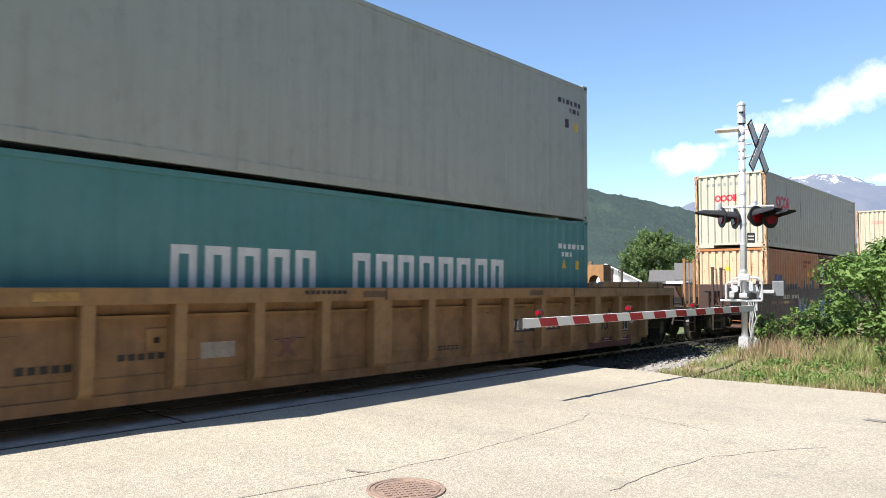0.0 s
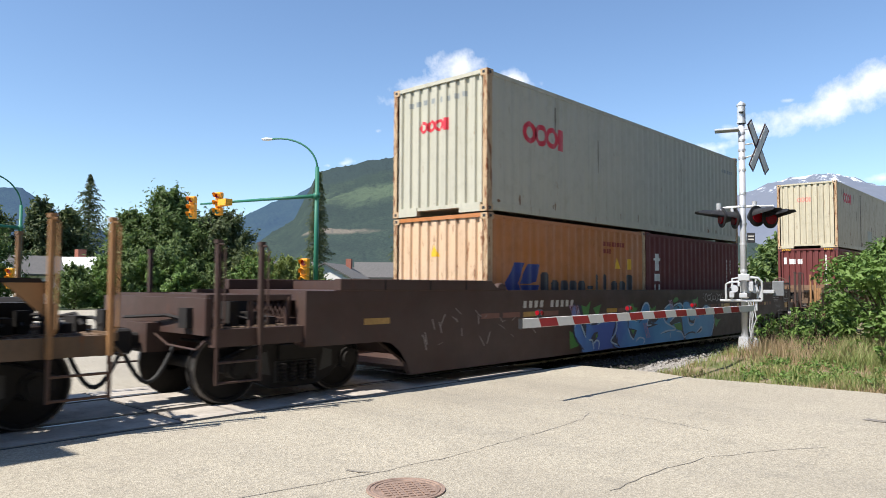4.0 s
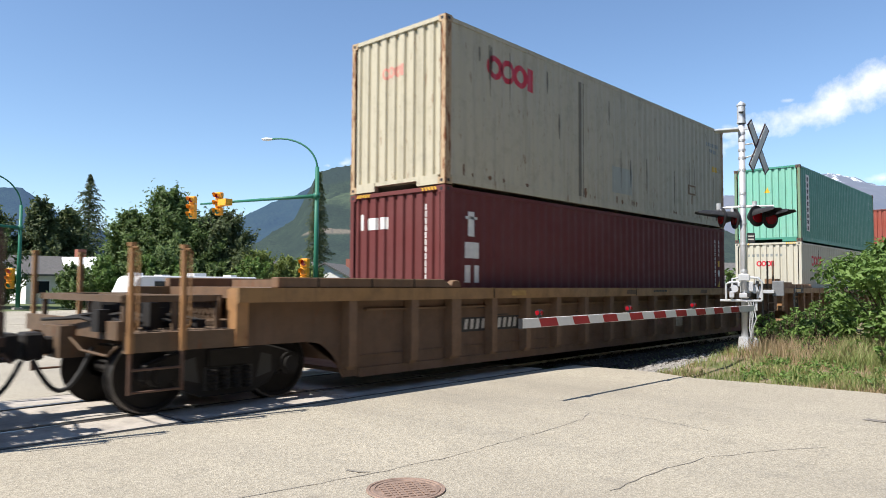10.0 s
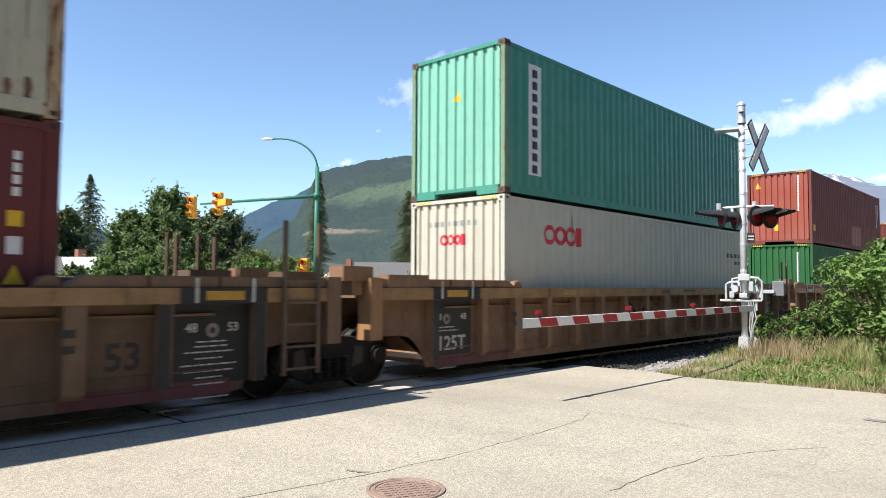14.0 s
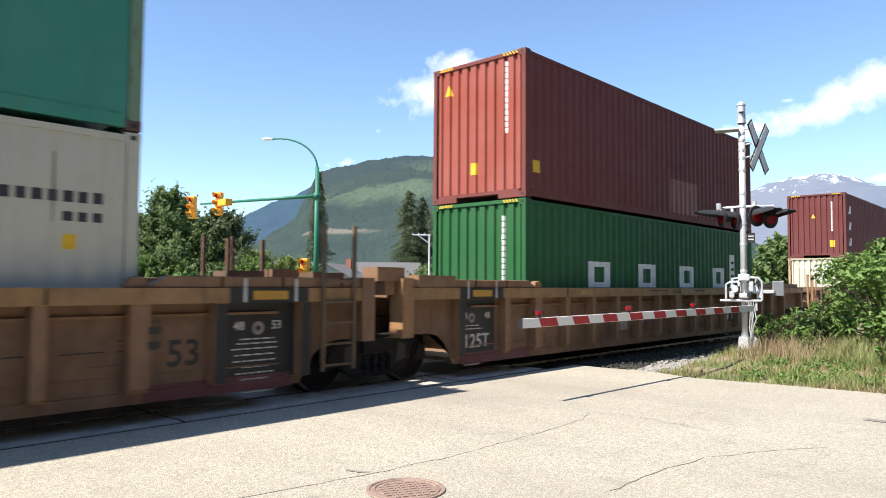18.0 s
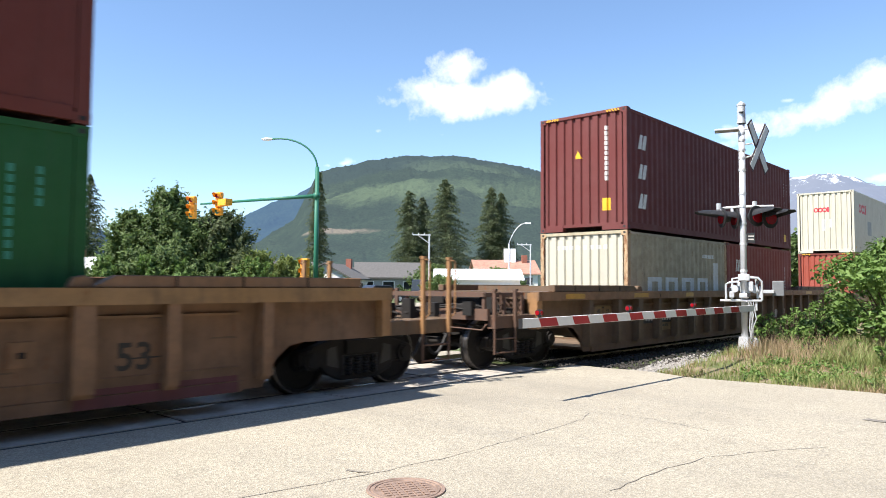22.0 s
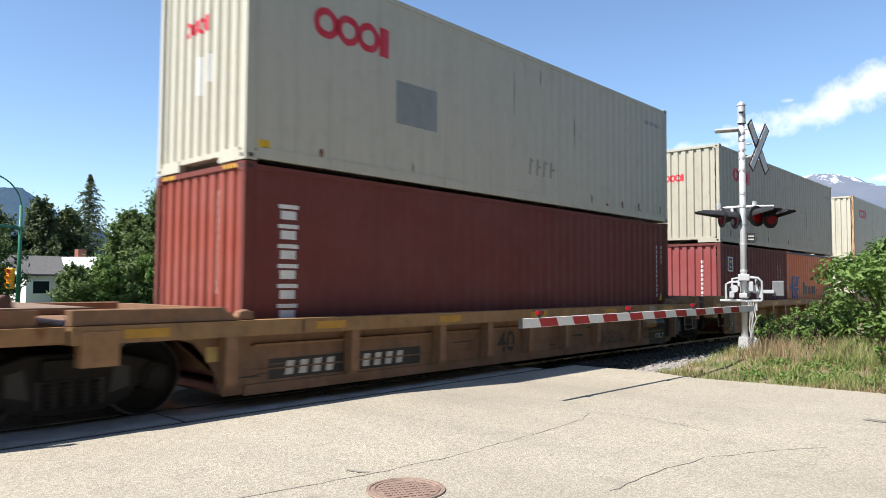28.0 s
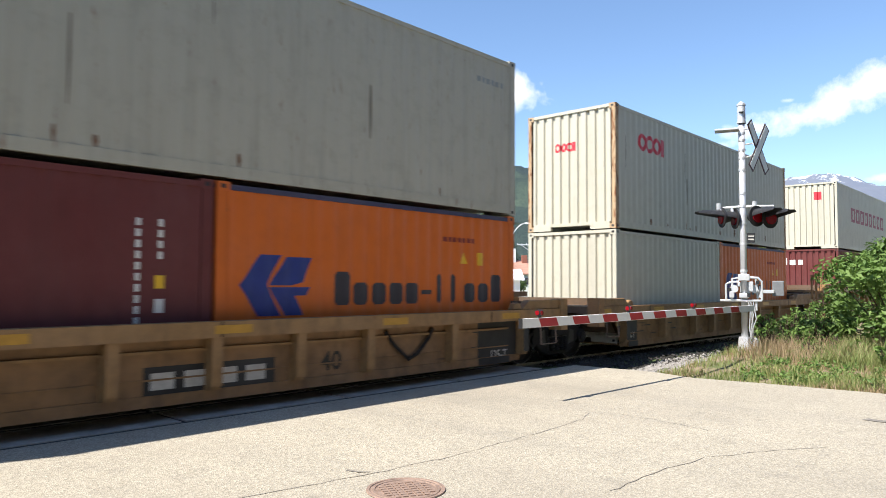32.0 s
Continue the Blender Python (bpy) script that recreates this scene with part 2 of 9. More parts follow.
M_CPR = paint("railcar_brown", (0.052, 0.025, 0.019), 0.55, 0.5, 0.15, 0.1)
M_RUSTD = paint("rusty_dark_frame", (0.11, 0.06, 0.04), 0.7, 0.5, 0.6, 0.1)
M_FADEX = paint("faded_red_stencil", (0.17, 0.075, 0.055), 0.6, 0.4, 0.1, 0.1)
M_BLKPANEL = paint("black_stencil_panel", (0.017, 0.017, 0.018), 0.5, 0.3, 0.02, 0.1)
M_MAROONP = paint("maroon_band", (0.11, 0.03, 0.035), 0.55, 0.4, 0.05, 0.1)
M_REFL = plain("yellow_reflector", (0.47, 0.25, 0.03), 0.45, 0.2, 8)
M_STENCIL = plain("black_stencil", (0.022, 0.02, 0.018), 0.6, 0.2, 8)
M_STENCILW = plain("white_stencil", (0.52, 0.50, 0.46), 0.6, 0.25, 8)
M_WOOD = plain("weathered_deck", (0.22, 0.15, 0.10), 0.85, 0.35, 5)
M_BARK = plain("bark", (0.10, 0.07, 0.05), 0.95, 0.4, 5)
M_LEAF = leafy("broad_leaves", (0.085, 0.145, 0.038), (0.185, 0.255, 0.08), trans=0.4)
M_LEAFY = leafy("yellowish_leaves", (0.15, 0.20, 0.045), (0.26, 0.31, 0.09), trans=0.4)
M_LEAFD = leafy("dusky_leaves", (0.07, 0.105, 0.036), (0.145, 0.175, 0.07), trans=0.4)
M_LEAFB = leafy("shrub_leaves", (0.085, 0.165, 0.03), (0.19, 0.29, 0.07), trans=0.35)
M_NEEDLE = leafy("conifer_needles", (0.05, 0.078, 0.028), (0.115, 0.135, 0.052), trans=0.25)
M_GRASS = leafy("grass_blades", (0.17, 0.235, 0.06), (0.33, 0.33, 0.13), trans=0.3)
M_DRY = leafy("dry_grass_blades", (0.42, 0.33, 0.19), (0.29, 0.19, 0.11), trans=0.25)
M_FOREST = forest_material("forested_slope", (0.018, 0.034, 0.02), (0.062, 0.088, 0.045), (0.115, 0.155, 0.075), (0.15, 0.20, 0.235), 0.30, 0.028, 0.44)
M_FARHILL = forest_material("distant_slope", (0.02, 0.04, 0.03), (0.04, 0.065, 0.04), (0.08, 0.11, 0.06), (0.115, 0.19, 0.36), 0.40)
M_WALLW = plain("white_siding", (0.78, 0.77, 0.73), 0.6, 0.08, 2)
M_WALLG = plain("grey_siding", (0.36, 0.35, 0.33), 0.7, 0.12, 2)
M_ROOFG = plain("grey_shingles", (0.12, 0.115, 0.11), 0.9, 0.25, 5)
M_ROOFR = plain("red_shingles", (0.40, 0.22, 0.16), 0.85, 0.3, 2)
M_ROOFW = plain("white_metal_roof", (0.80, 0.81, 0.82), 0.4, 0.06, 2)
M_BRICK = plain("chimney_brick", (0.32, 0.12, 0.08), 0.9, 0.25, 9)
M_PANE = plain("dark_window_glass", (0.02, 0.025, 0.03), 0.1, 0.1, 3)


# ---- mesh helpers ----
def part(name, bm, material, parent=None, label="", smooth=False, bevel=0.0):
    if bevel:
        bmesh.ops.bevel(bm, geom=[e for e in bm.edges if len(e.link_faces) == 2 and e.calc_face_angle(0) > 0.6], offset=bevel, segments=1, affect="EDGES", clamp_overlap=True)
    me = bpy.data.meshes.new(name)
    bm.to_mesh(me)
    bm.free()
    return hang(name, me, material, parent, label, smooth)


def hang(name, me, material, parent=None, label="", smooth=False):
    """An object on that mesh, with a material of its own, under parent."""
    ob = new(name, me)
    if smooth:
        me.shade_smooth()
    if not me.materials:
        me.materials.append(None)
    ob.material_slots[0].link = "OBJECT"
    ob.material_slots[0].material = material
    if parent:
        ob.parent = parent
    if label:
        tagged(ob, label)
    return ob


def mesh_of(name, bm, bevel=0.0):
    if bevel:
        bmesh.ops.bevel(bm, geom=[e for e in bm.edges if len(e.link_faces) == 2 and e.calc_face_angle(0) > 0.6], offset=bevel, segments=1, affect="EDGES", clamp_overlap=True)
    me = bpy.data.meshes.new(name)
    bm.to_mesh(me)
    bm.free()
    return me


def box(bm, x0, x1, y0, y1, z0, z1):
    v = [bm.verts.new((x, y, z)) for x in (x0, x1) for y in (y0, y1) for z in (z0, z1)]
    for f in ((0, 1, 3, 2), (4, 6, 7, 5), (0, 4, 5, 1), (2, 3, 7, 6), (0, 2, 6, 4), (1, 5, 7, 3)):
        bm.faces.new([v[i] for i in f])
    return v


def boxes(*dims):
    bm = bmesh.new()
    for d in dims:
        box(bm, *d)
    return bm


def tube(bm, p, q, r, r2=None, seg=10, cap=True):
    p, q = Vector(p), Vector(q)
    d = (q - p).normalized()
    a = d.orthogonal().normalized()
    b = d.cross(a)
    r2 = r if r2 is None else r2
    rings = []
    for c, k in ((p, r), (q, r2)):
        rings.append([bm.verts.new(c + (a * math.cos(2 * math.pi * i / seg) + b * math.sin(2 * math.pi * i / seg)) * k) for i in range(seg)])
    for i in range(seg):
        j = (i + 1) % seg
        bm.faces.new((rings[0][i], rings[0][j], rings[1][j], rings[1][i]))
    if cap:
        bm.faces.new(rings[0][::-1])
        bm.faces.new(rings[1])
    return bm


def pipe(bm, pts, r, seg=8):
    """A bent round bar through the points."""
    pts = [Vector(p) for p in pts]
    rings, a = [], None
    for i, p in enumerate(pts):
        d = (pts[min(i + 1, len(pts) - 1)] - pts[max(i - 1, 0)]).normalized()
        a = d.orthogonal().normalized() if a is None else (a - d * a.dot(d)).normalized()
        b = d.cross(a)
        rings.append([bm.verts.new(p + (a * math.cos(6.2832 * k / seg) + b * math.sin(6.2832 * k / seg)) * r) for k in range(seg)])
    for u, v in zip(rings, rings[1:]):
        for k in range(seg):
            j = (k + 1) % seg
            bm.faces.new((u[k], u[j], v[j], v[k]))
    bm.faces.new(rings[0][::-1])
    bm.faces.new(rings[-1])
    return bm


def prism(bm, outline, y0, y1, holes=()):
    """A plate: an outline in x and z, thick from y0 to y1."""
    a = [bm.verts.new((x, y0, z)) for x, z in outline]
    b = [bm.verts.new((x, y1, z)) for x, z in outline]
    n = len(a)
    f1, f2 = bm.faces.new(a), bm.faces.new(b[::-1])
    for i in range(n):
        j = (i + 1) % n
        bm.faces.new((a[j], a[i], b[i], b[j]))
    bmesh.ops.triangulate(bm, faces=[f for f in (f1, f2) if len(f.verts) > 4])
    bmesh.ops.recalc_face_normals(bm, faces=bm.faces[:])
    return bm


def thing(name, label, category, m=None, group="", kind=""):
    e = new(name)
    if m is not None:
        e.matrix_world = m
    return tagged(e, label, category, group, kind)
# ---- ground, road and track ----
def verge_material():
    m, nt, b = nodes_of("verge_soil")
    c = mixc(nt, ramp(nt, noise_tex(nt, 0.7, 7, 0.7), 0.46, 0.62), (0.27, 0.205, 0.135), (0.11, 0.135, 0.045))
    c = mixc(nt, ramp(nt, noise_tex(nt, 14, 6, 0.7), 0.5, 0.75, 0, 0.6), c, (0.09, 0.08, 0.045))
    nt.links.new(c, b.inputs["Base Color"])
    b.inputs["Roughness"].default_value = 1.0
    bump(nt, b, noise_tex(nt, 25, 5, 0.7), 0.8, 0.03)
    return m


M_VERGE = verge_material()

def sheet(name, xs, ys, height, material, label, category, kind="structure"):
    bm = bmesh.new()
    grid = [[bm.verts.new((x, y, height(x, y))) for y in ys] for x in xs]
    for i in range(len(xs) - 1):
        for j in range(len(ys) - 1):
            bm.faces.new((grid[i][j], grid[i + 1][j], grid[i + 1][j + 1], grid[i][j + 1]))
    return tagged(part(name, bm, material), label, category, kind=kind)


def span(a, b, n):
    return [a + (b - a) * i / n for i in range(n + 1)]


FAR = [-4800, -2000, -600, -150, -60]
sheet("ground", FAR + span(-40, 120, 16) + [300, 900, 2400, 4800], FAR + span(-40, 120, 16) + [300, 900, 2400, 4800],
      lambda x, y: -0.12, M_FIELD, "flat green valley floor with rough grass", "ground")


def road_edge(y):
    return 12.15 + 0.25 * math.sin(y * 0.6) + 0.35 * max(0, 3 - y) * 0.3 - (0.45 if y < 6 else 0) * min(1, max(0, (6 - y)))


def road():
    bm = bmesh.new()
    ys = span(-3.5, 7.46, 40)
    xs = span(-3.5, 8, 6)
    rows = [[bm.verts.new((x, y, 0.0)) for x in xs] + [bm.verts.new((road_edge(y) + 0.06 * noise.noise((y * 3, 0, 0)), y, -0.005))] +
            [bm.verts.new((road_edge(y) + 0.12, y, -0.10))] for y in ys]
    for a, b in zip(rows, rows[1:]):
        for i in range(len(a) - 1):
            bm.faces.new((a[i], a[i + 1], b[i + 1], b[i]))
    ob = tagged(part("road", bm, M_ROAD), "pale worn asphalt road with fine cracks", "road", kind="structure")
    bm = boxes((-3.5, 12.4, 10.52, 29.0, -0.13, -0.004))
    tagged(part("road", bm, M_ROAD), "pale asphalt road beyond the railway track", "road", kind="structure")
    bm = boxes((-90, 120, 29.0, 42, -0.13, 0.002))
    tagged(part("road", bm, M_ROAD), "street running beside the railway", "road", kind="structure")
    return ob


ROAD = road()


def strip(name, pts, width, z, material, parent=None, label="", wob=0.02, seed=0):
    """A thin uneven ribbon along a line on the ground."""
    bm = bmesh.new()
    rnd = random.Random(seed)
    fine = []
    for (x0, y0), (x1, y1) in zip(pts, pts[1:]):
        n = max(2, int(math.hypot(x1 - x0, y1 - y0) / 0.12))
        for i in range(n):
            fine.append((x0 + (x1 - x0) * i / n + rnd.uniform(-wob, wob), y0 + (y1 - y0) * i / n + rnd.uniform(-wob, wob)))
    prev = None
    for i in range(len(fine) - 1):
        d = Vector((fine[i + 1][0] - fine[i][0], fine[i + 1][1] - fine[i][1], 0)).normalized()
        s = Vector((-d.y, d.x, 0)) * width * rnd.uniform(0.25, 0.75)
        c = Vector((*fine[i], z))
        cur = (bm.verts.new(c + s), bm.verts.new(c - s))
        if prev:
            bm.faces.new((prev[0], prev[1], cur[1], cur[0]))
        prev = cur
    return part(name, bm, material, parent, label)


CRACKS = [[(2.5, 4.66), (2.94, 4.56), (3.81, 4.39), (4.8, 4.3), (6.25, 4.31), (7.18, 4.39), (7.8, 4.6)], [(7.77, 4.52), (7.73, 3.68), (7.51, 2.82)],
          [(4.83, 2.71), (5.49, 2.72), (6.38, 2.61), (6.97, 2.31), (7.8, 1.78)]]
for n, c in enumerate(CRACKS):
    strip("crack", c, 0.008, 0.004, M_OLDTAR, ROAD, "dark hairline crack", 0.018, n)
strip("tar_patch", [(3.84, 4.60), (3.92, 4.42), (4.02, 4.34)], 0.03, 0.005, M_OLDTAR, ROAD, "short grey tar smear", 0.02, 40)
strip("tar_patch", [(9.53, 2.0), (9.47, 1.5)], 0.12, 0.005, M_OLDTAR, ROAD, "dark patch by the verge", 0.03, 41)


def crossing():
    """Concrete panels between and beside the rails, with black rubber flangeways."""
    top = thing("crossing_surface", "concrete level crossing panels with black rubber flangeways", "level crossing", kind="structure")
    lanes = ((7.57, 8.27, "field"), (8.46, 9.68, "gauge"), (9.87, 10.48, "field"))
    meshes = {}
    for y0, y1, kind in lanes:
        me = mesh_of("panel", boxes((0.03, 2.33, y0, y1, -0.10, 0.0)), 0.012)
        for i in range(-2, 4):
            x = 1.55 + 2.36 * i
            ob = hang("panel", me, M_PANEL, top)
            ob.location = (x, 0, 0.004 * math.sin(i * 2.3))
    for y0, y1 in ((7.45, 7.57), (8.27, 8.31), (8.40, 8.46), (9.68, 9.74), (9.83, 9.87), (10.48, 10.53)):
        part("flangeway_rubber", boxes((-3.7, 11.0, y0, y1, -0.11, -0.012)), M_RUBBER, top)
    bm = bmesh.new()
    for i in range(-2, 5):
        x = 1.55 + 2.36 * i
        box(bm, x - 0.035, x + 0.035, 7.57, 10.48, -0.11, -0.015)
    part("panel_seam", bm, M_RUBBER, top)


crossing()


def rails():
    prof = [(-0.075, -0.17), (0.075, -0.17), (0.075, -0.155), (0.012, -0.135), (0.010, -0.04), (0.036, -0.03), (0.034, 0.0), (-0.034, 0.0), (-0.036, -0.03), (-0.010, -0.04), (-0.012, -0.135), (-0.075, -0.155)]
    for s in (-1, 1):
        bm = bmesh.new()
        a = [bm.verts.new((-60, TRACK_Y + s * 0.7525 + y, z)) for y, z in prof]
        b = [bm.verts.new((230, TRACK_Y + s * 0.7525 + y, z)) for y, z in prof]
        for i in range(len(prof)):
            j = (i + 1) % len(prof)
            bm.faces.new((a[i], a[j], b[j], b[i]))
        tagged(part("rail", bm, M_RAIL), "steel rail with a shiny worn head", "rail", "running rails", "structure")
    bm = bmesh.new()
    for i in range(160):
        x = 11.3 + i * 0.55
        box(bm, x, x + 0.23, TRACK_Y - 1.3, TRACK_Y + 1.3, -0.25, -0.172)
    tagged(part("railway_ties", bm, M_TIE), "dark creosoted timber ties in the ballast", "railway ties", kind="stuff")


rails()


def stones(name, n, where, size, label, seed, material):
    rnd = random.Random(seed)
    vs, fs = [], []
    base = [(1, 0, 0), (-1, 0, 0), (0, 1, 0), (0, -1, 0), (0, 0, 1), (0, 0, -1)]
    tri = ((0, 2, 4), (2, 1, 4), (1, 3, 4), (3, 0, 4), (2, 0, 5), (1, 2, 5), (3, 1, 5), (0, 3, 5))
    for _ in range(n):
        x, y, z = where(rnd)
        s = rnd.uniform(*size)
        rot = Euler((rnd.uniform(0, 3), rnd.uniform(0, 3), rnd.uniform(0, 3))).to_matrix()
        k = len(vs)
        for b in base:
            v = rot @ (Vector(b) * s * rnd.uniform(0.6, 1.2))
            vs.append((x + v.x, y + v.y, z + v.z * 0.8))
        fs += [(k + a, k + b, k + c) for a, b, c in tri]
    me = bpy.data.meshes.new(name)
    me.from_pydata(vs, [], fs)
    return tagged(hang(name, me, material), label, name.replace("_", " "), kind="stuff")


def bed_z(y):
    d = abs(y - TRACK_Y)
    return -0.10 if d < 1.5 else -0.10 - 0.10 * min(1, (d - 1.5) / 1.6)


sheet("ballast_bed", span(11.2, 200, 40), span(TRACK_Y - 3.6, TRACK_Y + 3.6, 12), lambda x, y: bed_z(y) - 0.03, M_SHADEROCK, "grey crushed stone track bed", "track bed")
sheet("ballast_bed", span(-120, -3.7, 20), span(TRACK_Y - 3.6, TRACK_Y + 3.6, 12), lambda x, y: bed_z(y) - 0.03, M_SHADEROCK, "grey crushed stone track bed", "track bed")


def near_stone(rnd):
    x = 12.0 + abs(rnd.gauss(0, 1)) * 2.4
    y = 5.75 + max(0, min(0.35, (x - 13) * 0.2)) + 0.85 * rnd.random() ** 1.5
    return x, y, bed_z(y) + 0.02 + 0.05 * rnd.random() + 0.08 * max(0, 1 - abs(y - 6.1) / 0.5)


def track_stone(rnd):
    x = 11.9 + abs(rnd.gauss(0, 1)) * 5
    y = rnd.uniform(6.25, 10.4)
    return x, y, bed_z(y) + 0.02 + 0.05 * rnd.random()


stones("track_stones", 6200, track_stone, (0.02, 0.045), "crushed stone between the rails, colour darkened for train shade", 4, M_SHADEROCK)
stones("ballast_stones", 3400, near_stone, (0.02, 0.048), "heap of loose grey crushed stone ballast", 3, M_STONE)


def verge_z(x, y):
    e = max(0, x - road_edge(y))
    return -0.06 + 0.26 * min(1, e / 5) + 0.05 * noise.noise((x * 0.9, y * 0.9, 0)) - 0.42 * max(0, min(1, (y - 5.75) / 0.5)) + (0.25 if x > 17 else 0) * min(1, (x - 17) / 6)


sheet("verge", span(11.6, 60, 90), span(-14, 7.2, 44), verge_z, M_VERGE, "dry grassy verge between road and railway", "verge")


def blades(name, n, where, tall, wide, material, label, seed):
    rnd = random.Random(seed)
    vs, fs = [], []
    for _ in range(n):
        x, y = where(rnd)
        z = verge_z(x, y) - 0.01
        h, a = rnd.uniform(*tall), rnd.uniform(0, 6.283)
        w = rnd.uniform(*wide)
        lx, ly = rnd.gauss(0, 0.35) * h, rnd.gauss(0, 0.35) * h
        cx, cy = math.cos(a) * w, math.sin(a) * w
        k = len(vs)
        vs += [(x - cx, y - cy, z), (x + cx, y + cy, z), (x + lx * 0.4 - cx * 0.7, y + ly * 0.4 - cy * 0.7, z + h * 0.6), (x + lx * 0.4 + cx * 0.7, y + ly * 0.4 + cy * 0.7, z + h * 0.6), (x + lx, y + ly, z + h)]
        fs += [(k, k + 1, k + 3, k + 2), (k + 2, k + 3, k + 4)]
    me = bpy.data.meshes.new(name)
    me.from_pydata(vs, [], fs)
    return tagged(hang(name, me, material), label, "grass", kind="stuff")


def on_verge(lo, hi, ylo=-2.0, yhi=6.2):
    def f(rnd):
        while True:
            y = rnd.uniform(ylo, yhi)
            x = road_edge(y) + lo + (hi - lo) * rnd.random() ** 1.3
            if y > 4.2 and x < 15.0 and rnd.random() > 0.45:
                continue
            if noise.noise((x * 0.9, y * 0.9, lo * 30)) + 0.5 * noise.noise((x * 2.6, y * 2.6, lo * 30)) > -0.25 + 0.5 * rnd.random() - 0.1:
                return x, y
    return f


blades("grass", 26000, on_verge(0.10, 8), (0.04, 0.20), (0.004, 0.009), M_GRASS, "short green grass on the verge", 5)
blades("dry_grass", 15000, on_verge(0.02, 6), (0.03, 0.15), (0.003, 0.007), M_DRY, "dry straw-coloured grass on the verge", 6)
blades("tall_grass", 9000, on_verge(2.3, 7, -2, 3.8), (0.15, 0.42), (0.004, 0.011), M_GRASS, "tall green grass below the shrub", 7)
blades("tall_dry_grass", 3400, on_verge(2.5, 5.6, 1.6, 5.4), (0.14, 0.44), (0.003, 0.006), M_DRY, "tall dry seed stalks below the shrub", 8)


def weeds():
    rnd = random.Random(77)
    pts = []
    for _ in range(330):
        y = rnd.uniform(-1.5, 4.6)
        x = road_edge(y) + 0.5 + 5.5 * rnd.random() ** 1.2
        pts.append((x, y, rnd.uniform(0.06, 0.22)))

    def spot(r):
        x, y, s = pts[r.randrange(len(pts))]
        d = Vector((r.gauss(0, 1), r.gauss(0, 1), abs(r.gauss(0, 1)))).normalized()
        return Vector((x, y, verge_z(x, y))) + d * s * r.random() ** 0.5, d
    me = bpy.data.meshes.new("weeds")
    data = leaf_cloud(17000, spot, (0.012, 0.035), 78, 0.6, 1.5)
    me.from_pydata(data[0], [], data[1])
    tagged(hang("weeds", me, M_LEAFB), "low broad-leaved weeds on the verge", "weeds", kind="stuff")


# ---- plants ----
def leaf_cloud(n, spot, size, seed, up=0.35, shape=1.7):
    """Many small folded leaves scattered by spot(rnd)."""
    rnd = random.Random(seed)
    vs, fs = [], []
    for _ in range(n):
        p, out = spot(rnd)
        nrm = Vector((rnd.gauss(0, 1), rnd.gauss(0, 1), rnd.gauss(0, 1) + up * 2)) + out * 1.2
        nrm.normalize()
        a = nrm.orthogonal().normalized()
        a.rotate(Matrix.Rotation(rnd.uniform(0, 6.283), 3, nrm))
        b = nrm.cross(a)
        s = rnd.uniform(*size)
        k = len(vs)
        vs += [tuple(p - a * s * shape), tuple(p + b * s * 0.7 + nrm * s * 0.2), tuple(p + a * s * shape), tuple(p - b * s * 0.7 + nrm * s * 0.2)]
        fs += [(k, k + 1, k + 2), (k, k + 2, k + 3)]
    return vs, fs


def leaves(name, data, material, parent, label=""):
    me = bpy.data.meshes.new(name)
    me.from_pydata(data[0], [], data[1])
    return hang(name, me, material, parent, label)


def clump_spots(blobs):
    def spot(rnd):
        c, r, w = blobs[rnd.randrange(len(blobs))]
        d = Vector((rnd.gauss(0, 1), rnd.gauss(0, 1), rnd.gauss(0, 1))).normalized()
        k = rnd.random() ** 0.35
        return Vector(c) + Vector((d.x * r, d.y * r, d.z * r * w)) * k * rnd.uniform(0.8, 1.1), d
    return spot


